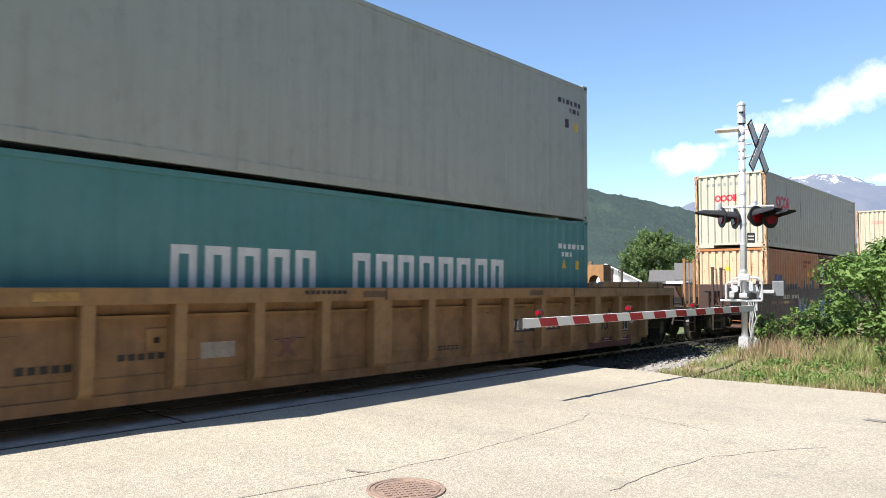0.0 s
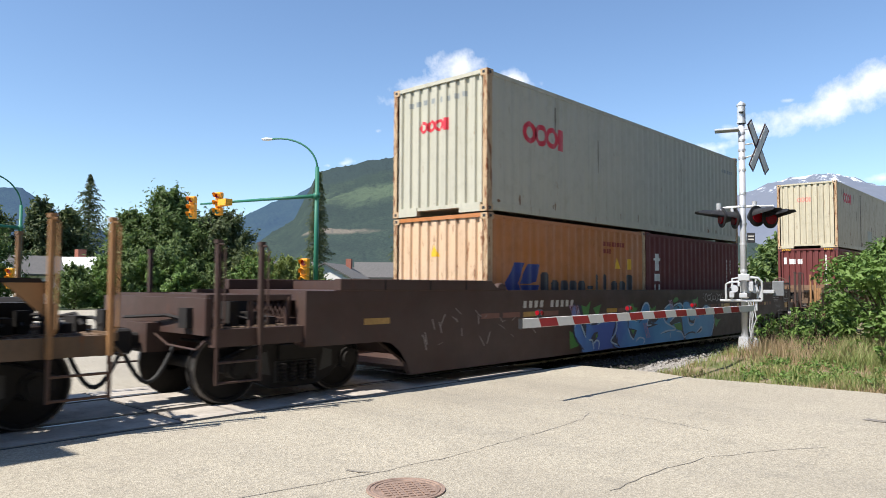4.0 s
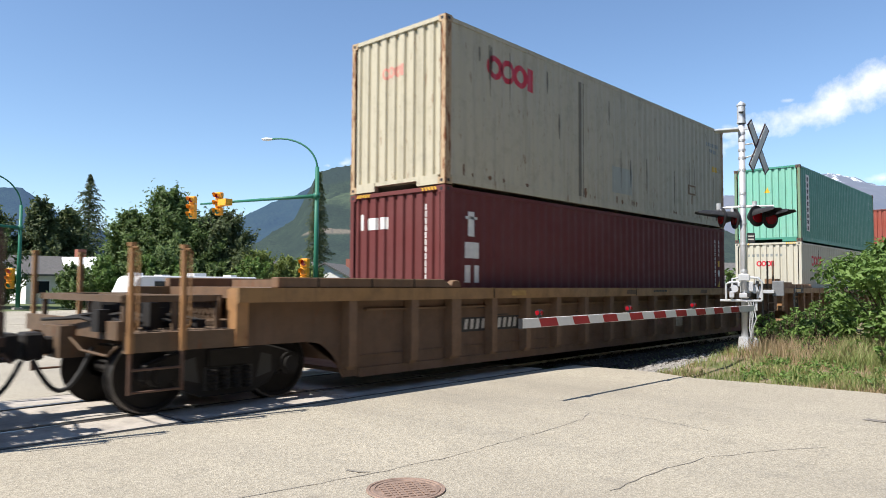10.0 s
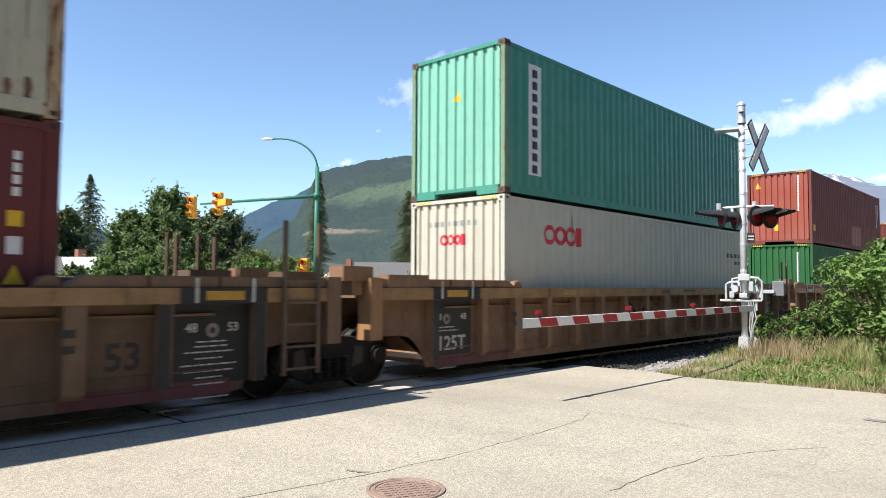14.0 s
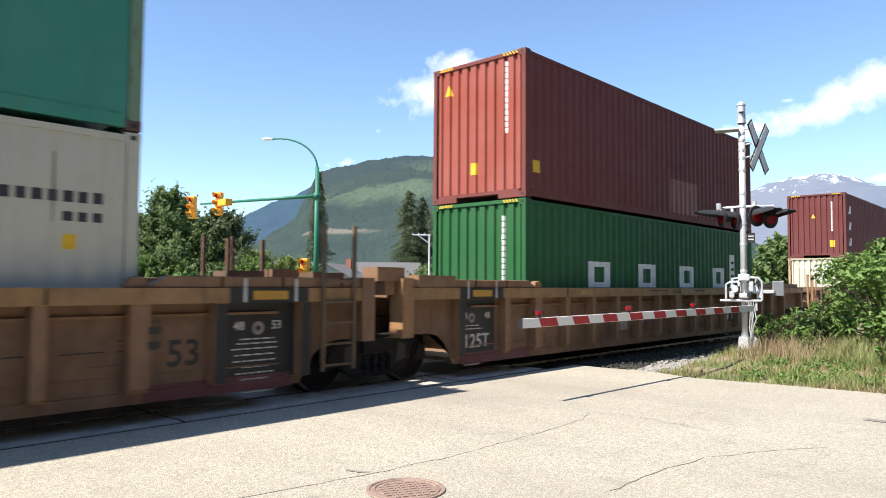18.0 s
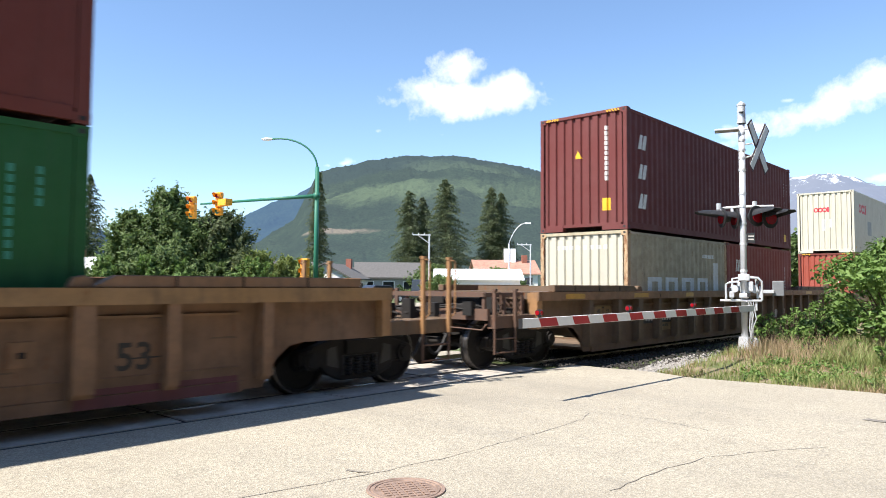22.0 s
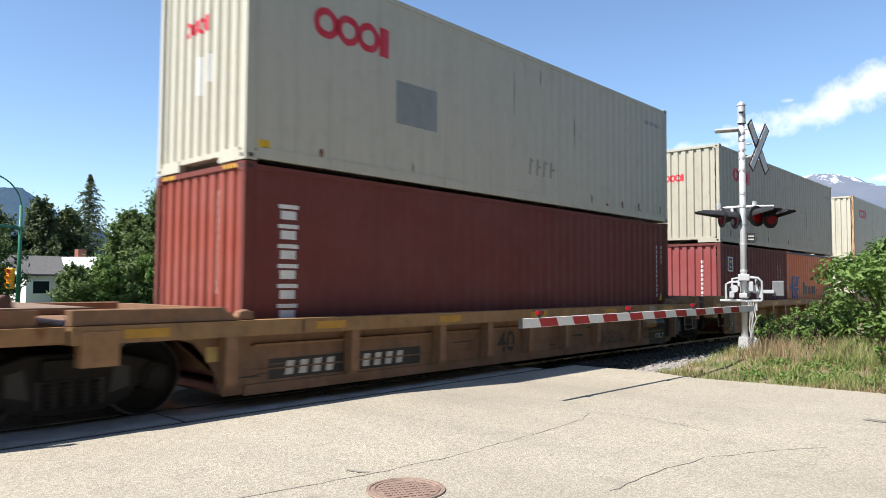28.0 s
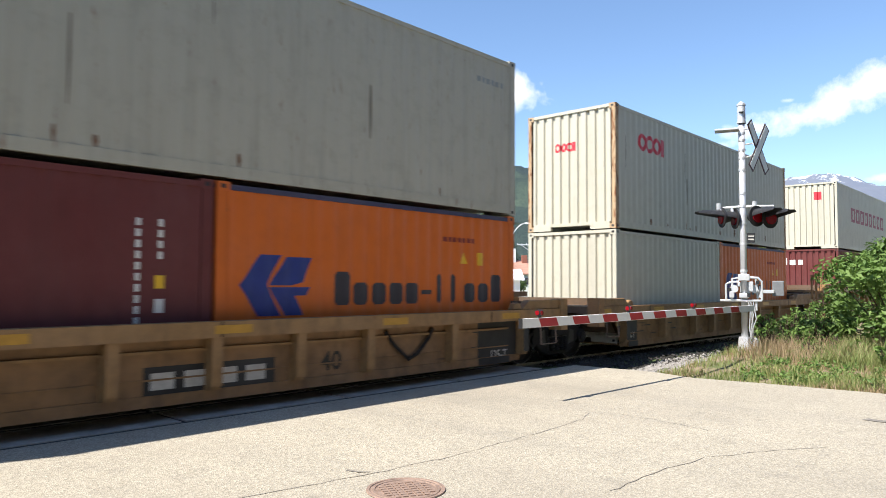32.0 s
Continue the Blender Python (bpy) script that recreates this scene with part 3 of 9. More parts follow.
def broad_tree(label, x, y, h, w, seed, n=9000, leaf=(0.055, 0.115), category="tree", material=None, name="tree", cone=False):
    """A trunk, limbs and a crown of many leafy sprays that end the branches."""
    rnd = random.Random(seed)
    t = thing(name, label, category, pose(x, y, -0.12))
    bm = bmesh.new()
    tube(bm, (0, 0, 0), (0.1, 0, h * 0.55), 0.022 * h, 0.012 * h, 10)
    off = Vector((seed * 3.7, seed * 1.9, seed * 0.7))

    def radius(a, f):
        prof = min(1, 0.5 + f / 0.4) * (1.04 - f) ** 0.8 * 1.1 if cone else math.sin(math.pi * min(1, 0.16 + 0.80 * f ** 0.85)) ** 0.75
        d = Vector((math.cos(a), math.sin(a), f * 2.2))
        return w * 0.5 * prof * (0.88 + 0.50 * noise.noise(d * 1.5 + off) + 0.30 * noise.noise(d * 4.2 + off))

    sprays = []
    m = int(60 + 26 * min(w, 9))
    for i in range(m):
        f, a = ((i + rnd.random()) / m) ** 0.85, rnd.uniform(0, 6.283)
        q = radius(a, f)
        r = q * rnd.choice((1.0, 1.0, 0.95, 0.8, 0.55))
        tip = Vector((math.cos(a) * r, math.sin(a) * r, h * (0.06 + 0.92 * f) + rnd.uniform(-0.03, 0.03) * h))
        way = Vector((math.cos(a), math.sin(a), 0.25 + 1.1 * f + rnd.uniform(-0.3, 0.5))).normalized()
        size = (0.055 + 0.035 * rnd.random()) * (w + h) * 0.5 * (0.75 + 0.4 * (1 - f))
        sprays.append((tip, way, size))
        if i % 5 == 0:
            tube(bm, (0.05, 0, h * f * 0.5), tip - way * size, 0.006 * h, 0.0015 * h, 5)
    part("trunk", bm, M_BARK, t, smooth=True)

    def spot(r):
        tip, way, size = sprays[r.randrange(len(sprays))]
        k = r.gauss(-0.2, 0.75)
        thin = max(0.25, 0.8 - 0.35 * k)
        p = tip + way * size * 1.25 * k + Vector((r.gauss(0, 0.5), r.gauss(0, 0.5), r.gauss(0, 0.42))) * size * thin
        p.z = max(p.z, 0.15)
        return p, way
    leaves("crown", leaf_cloud(int(n * 1.8), spot, leaf, seed, 0.2), material or M_LEAF, t)
    return t


def conifer(label, x, y, h, w, seed, rows=40, name="conifer", columnar=0.0):
    """A straight stem with boughs in uneven whorls, each hung with small sprays of needles."""
    rnd = random.Random(seed)
    t = thing(name, label, "tree", pose(x, y, -0.12))
    bm = bmesh.new()
    tube(bm, (0, 0, 0), (0, 0, h * 0.98), 0.016 * h, 0.002 * h, 8)
    off = Vector((seed * 2.3, seed * 1.1, 0))
    vs, fs = [], []
    for i in range(rows * 14):
        f = ((i + rnd.random()) / (rows * 14)) ** 1.05
        a = rnd.uniform(0, 6.283)
        d, s = Vector((math.cos(a), math.sin(a), 0)), Vector((-math.sin(a), math.cos(a), 0))
        lump = 0.85 + 0.55 * noise.noise(Vector((d.x * 1.3, d.y * 1.3, f * 9)) + off)
        r = (w * 0.5 * ((1.01 - f) ** (0.9 - 0.5 * columnar)) * min(1, 0.55 + f * 3) + 0.1) * lump * rnd.uniform(0.7, 1.12)
        z = h * (0.04 + 0.95 * f)
        rise, droop = rnd.uniform(0.05, 0.3), rnd.uniform(0.25, 0.6)
        if i % 6 == 0:
            tube(bm, (0, 0, z), d * r * 0.7 + Vector((0, 0, z + (rise - droop * 0.5) * r * 0.7)), 0.03, 0.01, 4)
        m = int(12 + r * 15)
        for q in range(m):
            g = (q + rnd.random()) / m
            p = d * r * g + s * rnd.gauss(0, 0.13) * r * (1.15 - 0.6 * g) + Vector((0, 0, z + r * (rise * g - droop * g * g) + rnd.gauss(0, 0.06)))
            l = rnd.uniform(0.10, 0.26) * (0.5 + 0.025 * h)
            way = (d * rnd.uniform(0.3, 1.0) + s * rnd.gauss(0, 0.6) + Vector((0, 0, rnd.uniform(-0.8, 0.1)))).normalized()
            b = way.orthogonal().normalized()
            b.rotate(Matrix.Rotation(rnd.uniform(0, 6.283), 3, way))
            k = len(vs)
            vs += [tuple(p - way * l * 0.5), tuple(p + b * l * 0.28), tuple(p + way * l), tuple(p - b * l * 0.28)]
            fs += [(k, k + 1, k + 2), (k, k + 2, k + 3)]
    part("trunk", bm, M_BARK, t, smooth=True)
    leaves("foliage", (vs, fs), M_NEEDLE, t)
    return t


broad_tree("broad-leaved green tree with a pointed crown", 21.7, 50.6, 6.6, 5.6, 11, 12000, cone=True)
broad_tree("tall broad-leaved green tree with a full pointed crown", 24.0, 49.4, 8.2, 8.6, 12, 26000, cone=True)
broad_tree("dark broad-leaved tree behind the street signal", 27.4, 48.0, 6.9, 6.4, 13, 17000, material=M_LEAFD)
broad_tree("yellowish green bushy tree beside the street", 28.6, 45.4, 3.9, 5.4, 14, 9000, material=M_LEAFY)
broad_tree("yellowish green low bushy tree beside the street", 31.4, 44.6, 3.5, 4.4, 44, 7000, material=M_LEAFY)
broad_tree("dark green tree beyond the house", 17.4, 69.0, 7.8, 6.5, 16, 10000, (0.08, 0.15), material=M_LEAFD)
broad_tree("dark green pointed tree beyond the house", 21.2, 68.0, 8.6, 5.4, 17, 10000, (0.08, 0.15), material=M_LEAFD, cone=True)
broad_tree("dark green tree beyond the house", 23.9, 69.0, 8.2, 5.6, 45, 10000, (0.08, 0.15), material=M_LEAFD, cone=True)
broad_tree("green tree beside the street", 11.6, 52.0, 7.4, 6.4, 18, 11000)
broad_tree("round dark green tree across the valley road", 81.5, 39.5, 8.2, 8.4, 19, 12000, (0.08, 0.16))
broad_tree("green tree in a distant garden", 88.0, 37.2, 6.9, 6.5, 20, 5000, (0.09, 0.17))
broad_tree("green tree in a distant garden", 98.5, 29.5, 8.0, 9, 21, 5000, (0.1, 0.19))
broad_tree("green tree in a distant garden", 112, 26.5, 8.6, 11, 22, 5000, (0.08, 0.15))
broad_tree("green shrubbery by the railway", 48.0, 14.0, 4.6, 6.0, 23, 7000, (0.1, 0.18))
broad_tree("green shrubbery by the railway", 54.0, 13.5, 5.0, 6.0, 46, 6000, (0.1, 0.18))
broad_tree("green garden tree among the houses", 58.0, 55.0, 3.6, 6.5, 24, 5000, (0.08, 0.15))
broad_tree("green garden tree among the houses", 42.0, 57.5, 3.6, 5.0, 25, 5000, (0.08, 0.15))
broad_tree("green garden tree among the houses", 38.5, 66.0, 5.2, 9.0, 47, 6000, (0.08, 0.16))
broad_tree("green garden bush among the houses", 38.2, 35.3, 2.2, 3.4, 49, 3500, (0.05, 0.1))
broad_tree("green garden tree among the houses", 66.0, 52.0, 3.4, 6.0, 48, 5000, (0.08, 0.16))
for i, (x, y, h, w) in enumerate(((16.6, 46.5, 2.7, 2.6), (18.2, 46.2, 3.3, 2.4), (19.6, 46.0, 2.9, 2.6), (20.8, 45.8, 3.4, 2.2), (22.0, 45.6, 3.5, 2.2), (14.6, 55.0, 2.8, 2.6), (19.6, 53.6, 2.6, 2.4), (22.6, 45.6, 3.2, 3.4), (25.2, 44.8, 3.0, 3.2), (27.6, 44.0, 3.4, 3.6), (32.5, 46.5, 3.0, 3.6), (35.5, 49.5, 3.0, 4.0))):
    broad_tree("leafy garden hedge bush along the street", x, y, h, w, 60 + i, 2600, (0.05, 0.10), "bush", M_LEAFB if i % 2 else None, "hedge_bush")
conifer("tall dark spruce with drooping boughs", 31.4, 84.3, 14.2, 11.0, 31, 34)
conifer("tall slender dark conifer tree", 66.5, 87.6, 19.2, 5.4, 32, 50, columnar=0.8)
conifer("tall dark full cedar tree", 70.2, 71.3, 15.2, 9.0, 33, 46, columnar=0.6)
conifer("tall dark full cedar tree", 73.9, 67.6, 16.9, 11.0, 34, 50, columnar=0.6)
conifer("dark cedar between taller ones", 72.5, 70.9, 14.4, 9.0, 35, 40, columnar=0.5)
conifer("tall dark full cedar tree", 81.9, 65.6, 16.4, 9.0, 36, 46, columnar=0.6)
conifer("tall dark full cedar tree", 84.0, 65.3, 15.8, 8.6, 37, 40, columnar=0.6)


weeds()


def shrub(label, x, y, z, w, h, seed, n, leaf):
    rnd = random.Random(seed)
    t = thing("shrub", label, "shrub", pose(x, y, z))
    bm = bmesh.new()
    blobs = []
    for i in range(46):
        a = rnd.uniform(0, 6.283)
        r = w * 0.5 * rnd.uniform(0.1, 0.9)
        q = (math.cos(a) * r, math.sin(a) * r, h * rnd.uniform(0.15, 0.9) * (1 - 0.45 * (r / (w * 0.5)) ** 2))
        blobs.append((q, w * rnd.uniform(0.06, 0.13), 0.8))
        tube(bm, (q[0] * 0.2, q[1] * 0.2, -0.1), q, 0.025, 0.008, 5)
    part("stem", bm, M_BARK, t)
    leaves("foliage", leaf_cloud(n, clump_spots(blobs), leaf, seed, 0.7, 1.5), M_LEAFB, t)
    return t


shrub("large bright green leafy shrub beside the track", 18.4, 2.95, 0.35, 4.4, 2.35, 51, 14000, (0.03, 0.065))
shrub("large bright green leafy shrub beside the track", 21.8, 3.0, 0.4, 5.0, 2.8, 52, 10000, (0.03, 0.07))
rnd = random.Random(91)
for i in range(15):
    x, y = 16.9 + 0.26 * i + rnd.uniform(-0.2, 0.2), rnd.uniform(4.5, 5.7)
    shrub("tall leafy weed beside the signal mast", x, y, verge_z(x, y) - 0.02, rnd.uniform(0.6, 1.0), rnd.uniform(0.5, 0.95), 300 + i, 420, (0.018, 0.045))
for i in range(20):
    y = rnd.uniform(-0.6, 4.4)
    x = road_edge(y) + rnd.uniform(2.4, 5.4)
    shrub("low leafy weed clump on the verge", x, y, verge_z(x, y) - 0.03, rnd.uniform(0.3, 0.75), rnd.uniform(0.12, 0.42), 330 + i, 190, (0.012, 0.032))
shrub("low green shrub in the grass", 16.9, 4.7, 0.1, 0.8, 0.6, 53, 700, (0.025, 0.05))
shrub("low broad-leaved weed in the grass", 14.6, 2.5, 0.15, 0.8, 0.55, 54, 350, (0.03, 0.06))
shrub("low green shrub in the grass", 16.6, 3.6, 0.1, 0.55, 0.38, 55, 350, (0.025, 0.05))


# ---- far slopes ----
def slope(name, label, crest, near, far, material, rough, cols=150, rows=34):
    """A hill that rises from near to far; crest holds bearing and height in degrees."""
    bm = bmesh.new()
    crest = sorted(crest)
    bs, es = [c[0] for c in crest], [c[1] for c in crest]
    grid = []
    for i in range(cols + 1):
        b = bs[0] + (bs[-1] - bs[0]) * i / cols
        e = float(np.interp(b, bs, es))
        top = far * math.tan(radians(e)) + EYE[2]
        col = []
        for j in range(rows + 2):
            s = min(j / rows, 1.0)
            d = near + (far - near) * s if j <= rows else far * 1.12
            k = s ** 0.85 if j <= rows else 0.6
            x, y = d * math.cos(radians(b)), d * math.sin(radians(b))
            bumpy = noise.fractal((x / 420, y / 420, 3), 0.9, 2.1, 6) * rough * (0.25 + 0.75 * math.sin(math.pi * min(s, 0.985)))
            fine = noise.noise((x / 23, y / 23, 1)) * rough * 0.05 + abs(noise.noise((x / 11, y / 11, 5))) * rough * 0.13 * (1 if s > 0.5 else 0.4)
            col.append(bm.verts.new((x, y, max(-0.5, top * k + bumpy * min(1, s * 4) + fine + (rough * 0.16 * noise.fractal((x / 95, y / 95, 8), 0.8, 2.1, 4) if s > 0.8 else 0)))))
        grid.append(col)
    for a, b in zip(grid, grid[1:]):
        for j in range(len(a) - 1):
            bm.faces.new((a[j], b[j], b[j + 1], a[j + 1]))
    return tagged(part(name, bm, material, smooth=True), label, "mountain", kind="structure")


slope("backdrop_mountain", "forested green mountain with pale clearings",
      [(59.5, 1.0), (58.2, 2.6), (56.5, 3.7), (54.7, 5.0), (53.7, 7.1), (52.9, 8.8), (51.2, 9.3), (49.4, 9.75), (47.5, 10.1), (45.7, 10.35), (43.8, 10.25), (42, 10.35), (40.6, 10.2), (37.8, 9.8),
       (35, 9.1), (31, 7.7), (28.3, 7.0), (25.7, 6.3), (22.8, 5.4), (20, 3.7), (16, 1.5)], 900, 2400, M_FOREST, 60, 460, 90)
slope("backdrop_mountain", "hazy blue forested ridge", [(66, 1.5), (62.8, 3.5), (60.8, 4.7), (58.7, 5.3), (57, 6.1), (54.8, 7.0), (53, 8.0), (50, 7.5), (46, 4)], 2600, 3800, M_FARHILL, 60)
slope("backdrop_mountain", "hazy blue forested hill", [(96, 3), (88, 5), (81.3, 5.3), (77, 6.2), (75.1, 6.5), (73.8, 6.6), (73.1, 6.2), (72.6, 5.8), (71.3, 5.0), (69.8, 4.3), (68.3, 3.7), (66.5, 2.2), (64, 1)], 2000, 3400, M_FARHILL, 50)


def snow_material():
    m, nt, b = nodes_of("distant_snowy_rock")
    tc = nt.nodes.new("ShaderNodeTexCoord")
    sep = nt.nodes.new("ShaderNodeSeparateXYZ")
    nt.links.new(tc.outputs["Object"], sep.inputs[0])
    n = noise_tex(nt, 0.011, 9, 0.75)
    add = nt.nodes.new("ShaderNodeMath")
    add.operation = "MULTIPLY_ADD"
    nt.links.new(n, add.inputs[0])
    add.inputs[1].default_value = 900
    nt.links.new(sep.outputs["Z"], add.inputs[2])
    c = mixc(nt, ramp(nt, add.outputs[0], 1030, 1090), (0.09, 0.085, 0.08), (0.6, 0.62, 0.65))
    nt.links.new(c, b.inputs["Base Color"])
    b.inputs["Roughness"].default_value = 0.9
    # aerial haze, put in as faint blue emission of the rock
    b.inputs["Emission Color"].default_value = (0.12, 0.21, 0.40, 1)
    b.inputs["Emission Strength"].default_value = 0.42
    return m


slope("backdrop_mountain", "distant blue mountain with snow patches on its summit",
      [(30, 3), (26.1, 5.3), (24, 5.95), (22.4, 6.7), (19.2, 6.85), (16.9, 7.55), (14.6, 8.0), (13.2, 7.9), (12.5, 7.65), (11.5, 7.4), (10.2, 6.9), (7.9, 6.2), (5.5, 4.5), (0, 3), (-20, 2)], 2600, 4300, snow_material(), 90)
# ---- containers ----
CW = 1.219
MOVERS = []
WHEELS = []
CACHE = {}
END_CUT = (0.28, 0.38, 0.62, 0.72)
SIDE_CUT = (0.10, 0.42, 0.58, 0.90)


def waves(x0, x1, pitch, depth, cut=(0.13, 0.37, 0.63, 0.87)):
    """Break points (x, inset) of a trapezoid corrugation from x0 to x1."""
    n = max(1, round((x1 - x0) / pitch))
    p = (x1 - x0) / n
    pts = []
    for i in range(n):
        a = x0 + i * p
        pts += [(a + p * cut[0], 0.0), (a + p * cut[1], depth), (a + p * cut[2], depth), (a + p * cut[3], 0.0)]
    return [(x0, 0.0)] + pts + [(x1, 0.0)]


def side_mesh(length, h):
    key = ("side", length, h)
    if key not in CACHE:
        bm = bmesh.new()
        prev = None
        for x, d in waves(-length / 2 + 0.16, length / 2 - 0.16, 0.278, 0.0185, SIDE_CUT):
            cur = [bm.verts.new((x, -CW + 0.011 + d, z)) for z in (0.16, h - 0.10)]
            if prev:
                bm.faces.new((prev[0], cur[0], cur[1], prev[1]))
            prev = cur
        CACHE[key] = mesh_of("side_wall", bm)
    return CACHE[key]


def end_mesh(h):
    key = ("end", h)
    if key not in CACHE:
        bm = bmesh.new()
        prev = None
        for y, d in waves(-CW + 0.14, CW - 0.14, 0.235, 0.045, END_CUT):
            cur = [bm.verts.new((0.03 + d, y, z)) for z in (0.16, h - 0.07)]
            if prev:
                bm.faces.new((prev[1], cur[1], cur[0], prev[0]))
            prev = cur
        CACHE[key] = mesh_of("end_wall", bm)
    return CACHE[key]


def frame_meshes(length, h):
    key = ("frame", length, h)
    if key not in CACHE:
        a = length / 2
        d = {}
        d["corner_post"] = mesh_of("corner_post", boxes((0.004, 0.15, -CW + 0.004, -CW + 0.10, 0.118, h - 0.118)), 0.01)
        d["top_rail"] = mesh_of("top_rail", boxes((-a + 0.178, a - 0.178, -CW + 0.006, -CW + 0.07, h - 0.10, h - 0.03)), 0.006)
        d["bottom_rail"] = mesh_of("bottom_rail", boxes((-a + 0.178, a - 0.178, -CW + 0.008, -CW + 0.09, 0.03, 0.175)), 0.006)
        d["end_header"] = mesh_of("end_header", boxes((0.006, 0.11, -CW + 0.163, CW - 0.163, h - 0.075, h - 0.004)), 0.006)
        d["end_sill"] = mesh_of("end_sill", boxes((0.006, 0.11, -CW + 0.163, -0.55, 0.004, 0.17), (0.006, 0.11, 0.55, CW - 0.163, 0.004, 0.17), (0.02, 0.11, -0.55, 0.55, 0.10, 0.17)), 0.006)
        bm = bmesh.new()
        box(bm, 0, 0.178, -CW, -CW + 0.162, 0, 0.118)
        d["corner_casting"] = mesh_of("corner_casting", bm, 0.012)
        d["casting_hole"] = mesh_of("casting_hole", boxes((0.055, 0.12, -CW - 0.003, -CW + 0.01, 0.035, 0.085)))
        d["end_hole"] = mesh_of("casting_hole", boxes((-0.003, 0.01, -CW + 0.05, -CW + 0.11, 0.035, 0.085)))
        bm = bmesh.new()
        n = int(length / 0.4)
        prev = None
        for i in range(n * 2 + 1):
            x = -a + 0.12 + (length - 0.24) * i / (n * 2)
            cur = [bm.verts.new((x, y, h - 0.045 + (0.02 if i % 2 else 0.0))) for y in (-CW + 0.04, CW - 0.04)]
            if prev:
                bm.faces.new((prev[0], cur[0], cur[1], prev[1]))
            prev = cur
        d["roof"] = mesh_of("roof", bm)
        d["floor"] = mesh_of("floor", boxes((-a + 0.18, a - 0.18, -CW + 0.1, CW - 0.1, 0.10, 0.16)))
        CACHE[key] = d
    return CACHE[key]


def decal(shapes, length, name, material, parent, label="", face="side", lift=0.003):
    """Paint shapes (outlines in x and z) that lie on the corrugated near side or on the end wall."""
    if name == "block_lettering" and len(shapes) > 1:
        return [decal([o], length, "word_shape", material, parent, label, face, lift) for o in shapes]
    if name == "label" and len(shapes) > 1:
        return [decal([o], length, name, material, parent, label, face, lift) for o in shapes]
    bm = bmesh.new()
    for o in shapes:
        bm.faces.new([bm.verts.new((p[0], 0, p[1])) for p in o])
    bmesh.ops.remove_doubles(bm, verts=bm.verts[:], dist=0.0005)
    if face == "side":
        cuts = waves(-length / 2 + 0.16, length / 2 - 0.16, 0.278, 0.0185, SIDE_CUT)
    else:
        cuts = waves(-CW + 0.14, CW - 0.14, 0.235, 0.045, END_CUT)
    lo, hi = min(v.co.x for v in bm.verts), max(v.co.x for v in bm.verts)
    for x, _ in cuts:
        if lo < x < hi:
            bmesh.ops.bisect_plane(bm, geom=bm.verts[:] + bm.edges[:] + bm.faces[:], plane_co=(x, 0, 0), plane_no=(1, 0, 0))
    xs, ds = [c[0] for c in cuts], [c[1] for c in cuts]
    for v in bm.verts:
        d = float(np.interp(v.co.x, xs, ds))
        if face == "side":
            v.co = (v.co.x, -CW + 0.011 + d - lift, v.co.z)
        else:
            v.co = (-length / 2 + 0.03 + d - lift, -v.co.x, v.co.z)
    if face == "side":
        for f in bm.faces:
            f.normal_update()
            if f.normal.y > 0:
                f.normal_flip()
    ob = part(name, bm, material, parent, label)
    return tagged(ob, kind="stuff") if name in ("code_lettering", "strip_lettering", "hazard_stripes", "faded_mark") else ob


def rect(x0, x1, z0, z1, lean=0.0):
    return [(x0, z0), (x1, z0), (x1 + lean, z1), (x0 + lean, z1)]


def ring(cx, cz, rx, rz, t, a0=0, a1=360, n=22):
    """A ring or an open arc, as quads."""
    out = []
    for i in range(n):
        p, q = radians(a0 + (a1 - a0) * i / n), radians(a0 + (a1 - a0) * (i + 1) / n)
        out.append([(cx + math.cos(p) * (rx - t), cz + math.sin(p) * (rz - t)), (cx + math.cos(p) * rx, cz + math.sin(p) * rz),
                    (cx + math.cos(q) * rx, cz + math.sin(q) * rz), (cx + math.cos(q) * (rx - t), cz + math.sin(q) * (rz - t))])
    return out


def column(x, z, w, h, n, pitch):
    """Small blocks one below another, in place of a column of characters."""
    return [rect(x, x + w, z - i * pitch - h, z - i * pitch) for i in range(n)]


def container(label, length, h, u, z, body, posts=None, castings=None, group="containers on the train", ends=None):
    """A container whose leading end lies at u along the train, on height z."""
    t = thing("shipping_container", label, "shipping container", group=group)
    uc = u + length / 2
    t.matrix_world = pose(uc, TRACK_Y, z)
    MOVERS.append((t, uc, z))
    posts = posts or body
    f = frame_meshes(length, h)
    half = length / 2
    for s in (1, -1):
        turn = pose(0, 0, 0, 0, 0, 0 if s > 0 else 180)
        o = hang("side_wall", side_mesh(length, h), body, t)
        o.matrix_local = turn
        o = hang("end_wall", end_mesh(h), ends or body, t)
        o.matrix_local = turn @ pose(-half, 0, 0)
        for n in ("top_rail", "bottom_rail"):
            hang(n, f[n], body, t).matrix_local = turn
        for n in ("end_header", "end_sill"):
            hang(n, f[n], body, t).matrix_local = turn @ pose(-half, 0, 0)
    for n in ("roof", "floor"):
        hang(n, f[n], body, t)
    for sx in (1, -1):
        for sy in (1, -1):
            m = Matrix.Translation((-half * sx, 0, 0)) @ Matrix.Diagonal((sx, sy, 1, 1))
            hang("corner_post", f["corner_post"], posts, t).matrix_local = m
            for top in (0, 1):
                m2 = Matrix.Translation((-half * sx, 0, h - 0.118 if top else 0)) @ Matrix.Diagonal((sx, sy, 1, 1))
                c = hang("corner_casting", f["corner_casting"], castings or posts, t)
                c.matrix_local = m2
                hang("casting_hole", f["casting_hole"], M_BLACK, c)
                hang("casting_hole", f["end_hole"], M_BLACK, c)
    t["len"], t["high"] = length, h
    return t


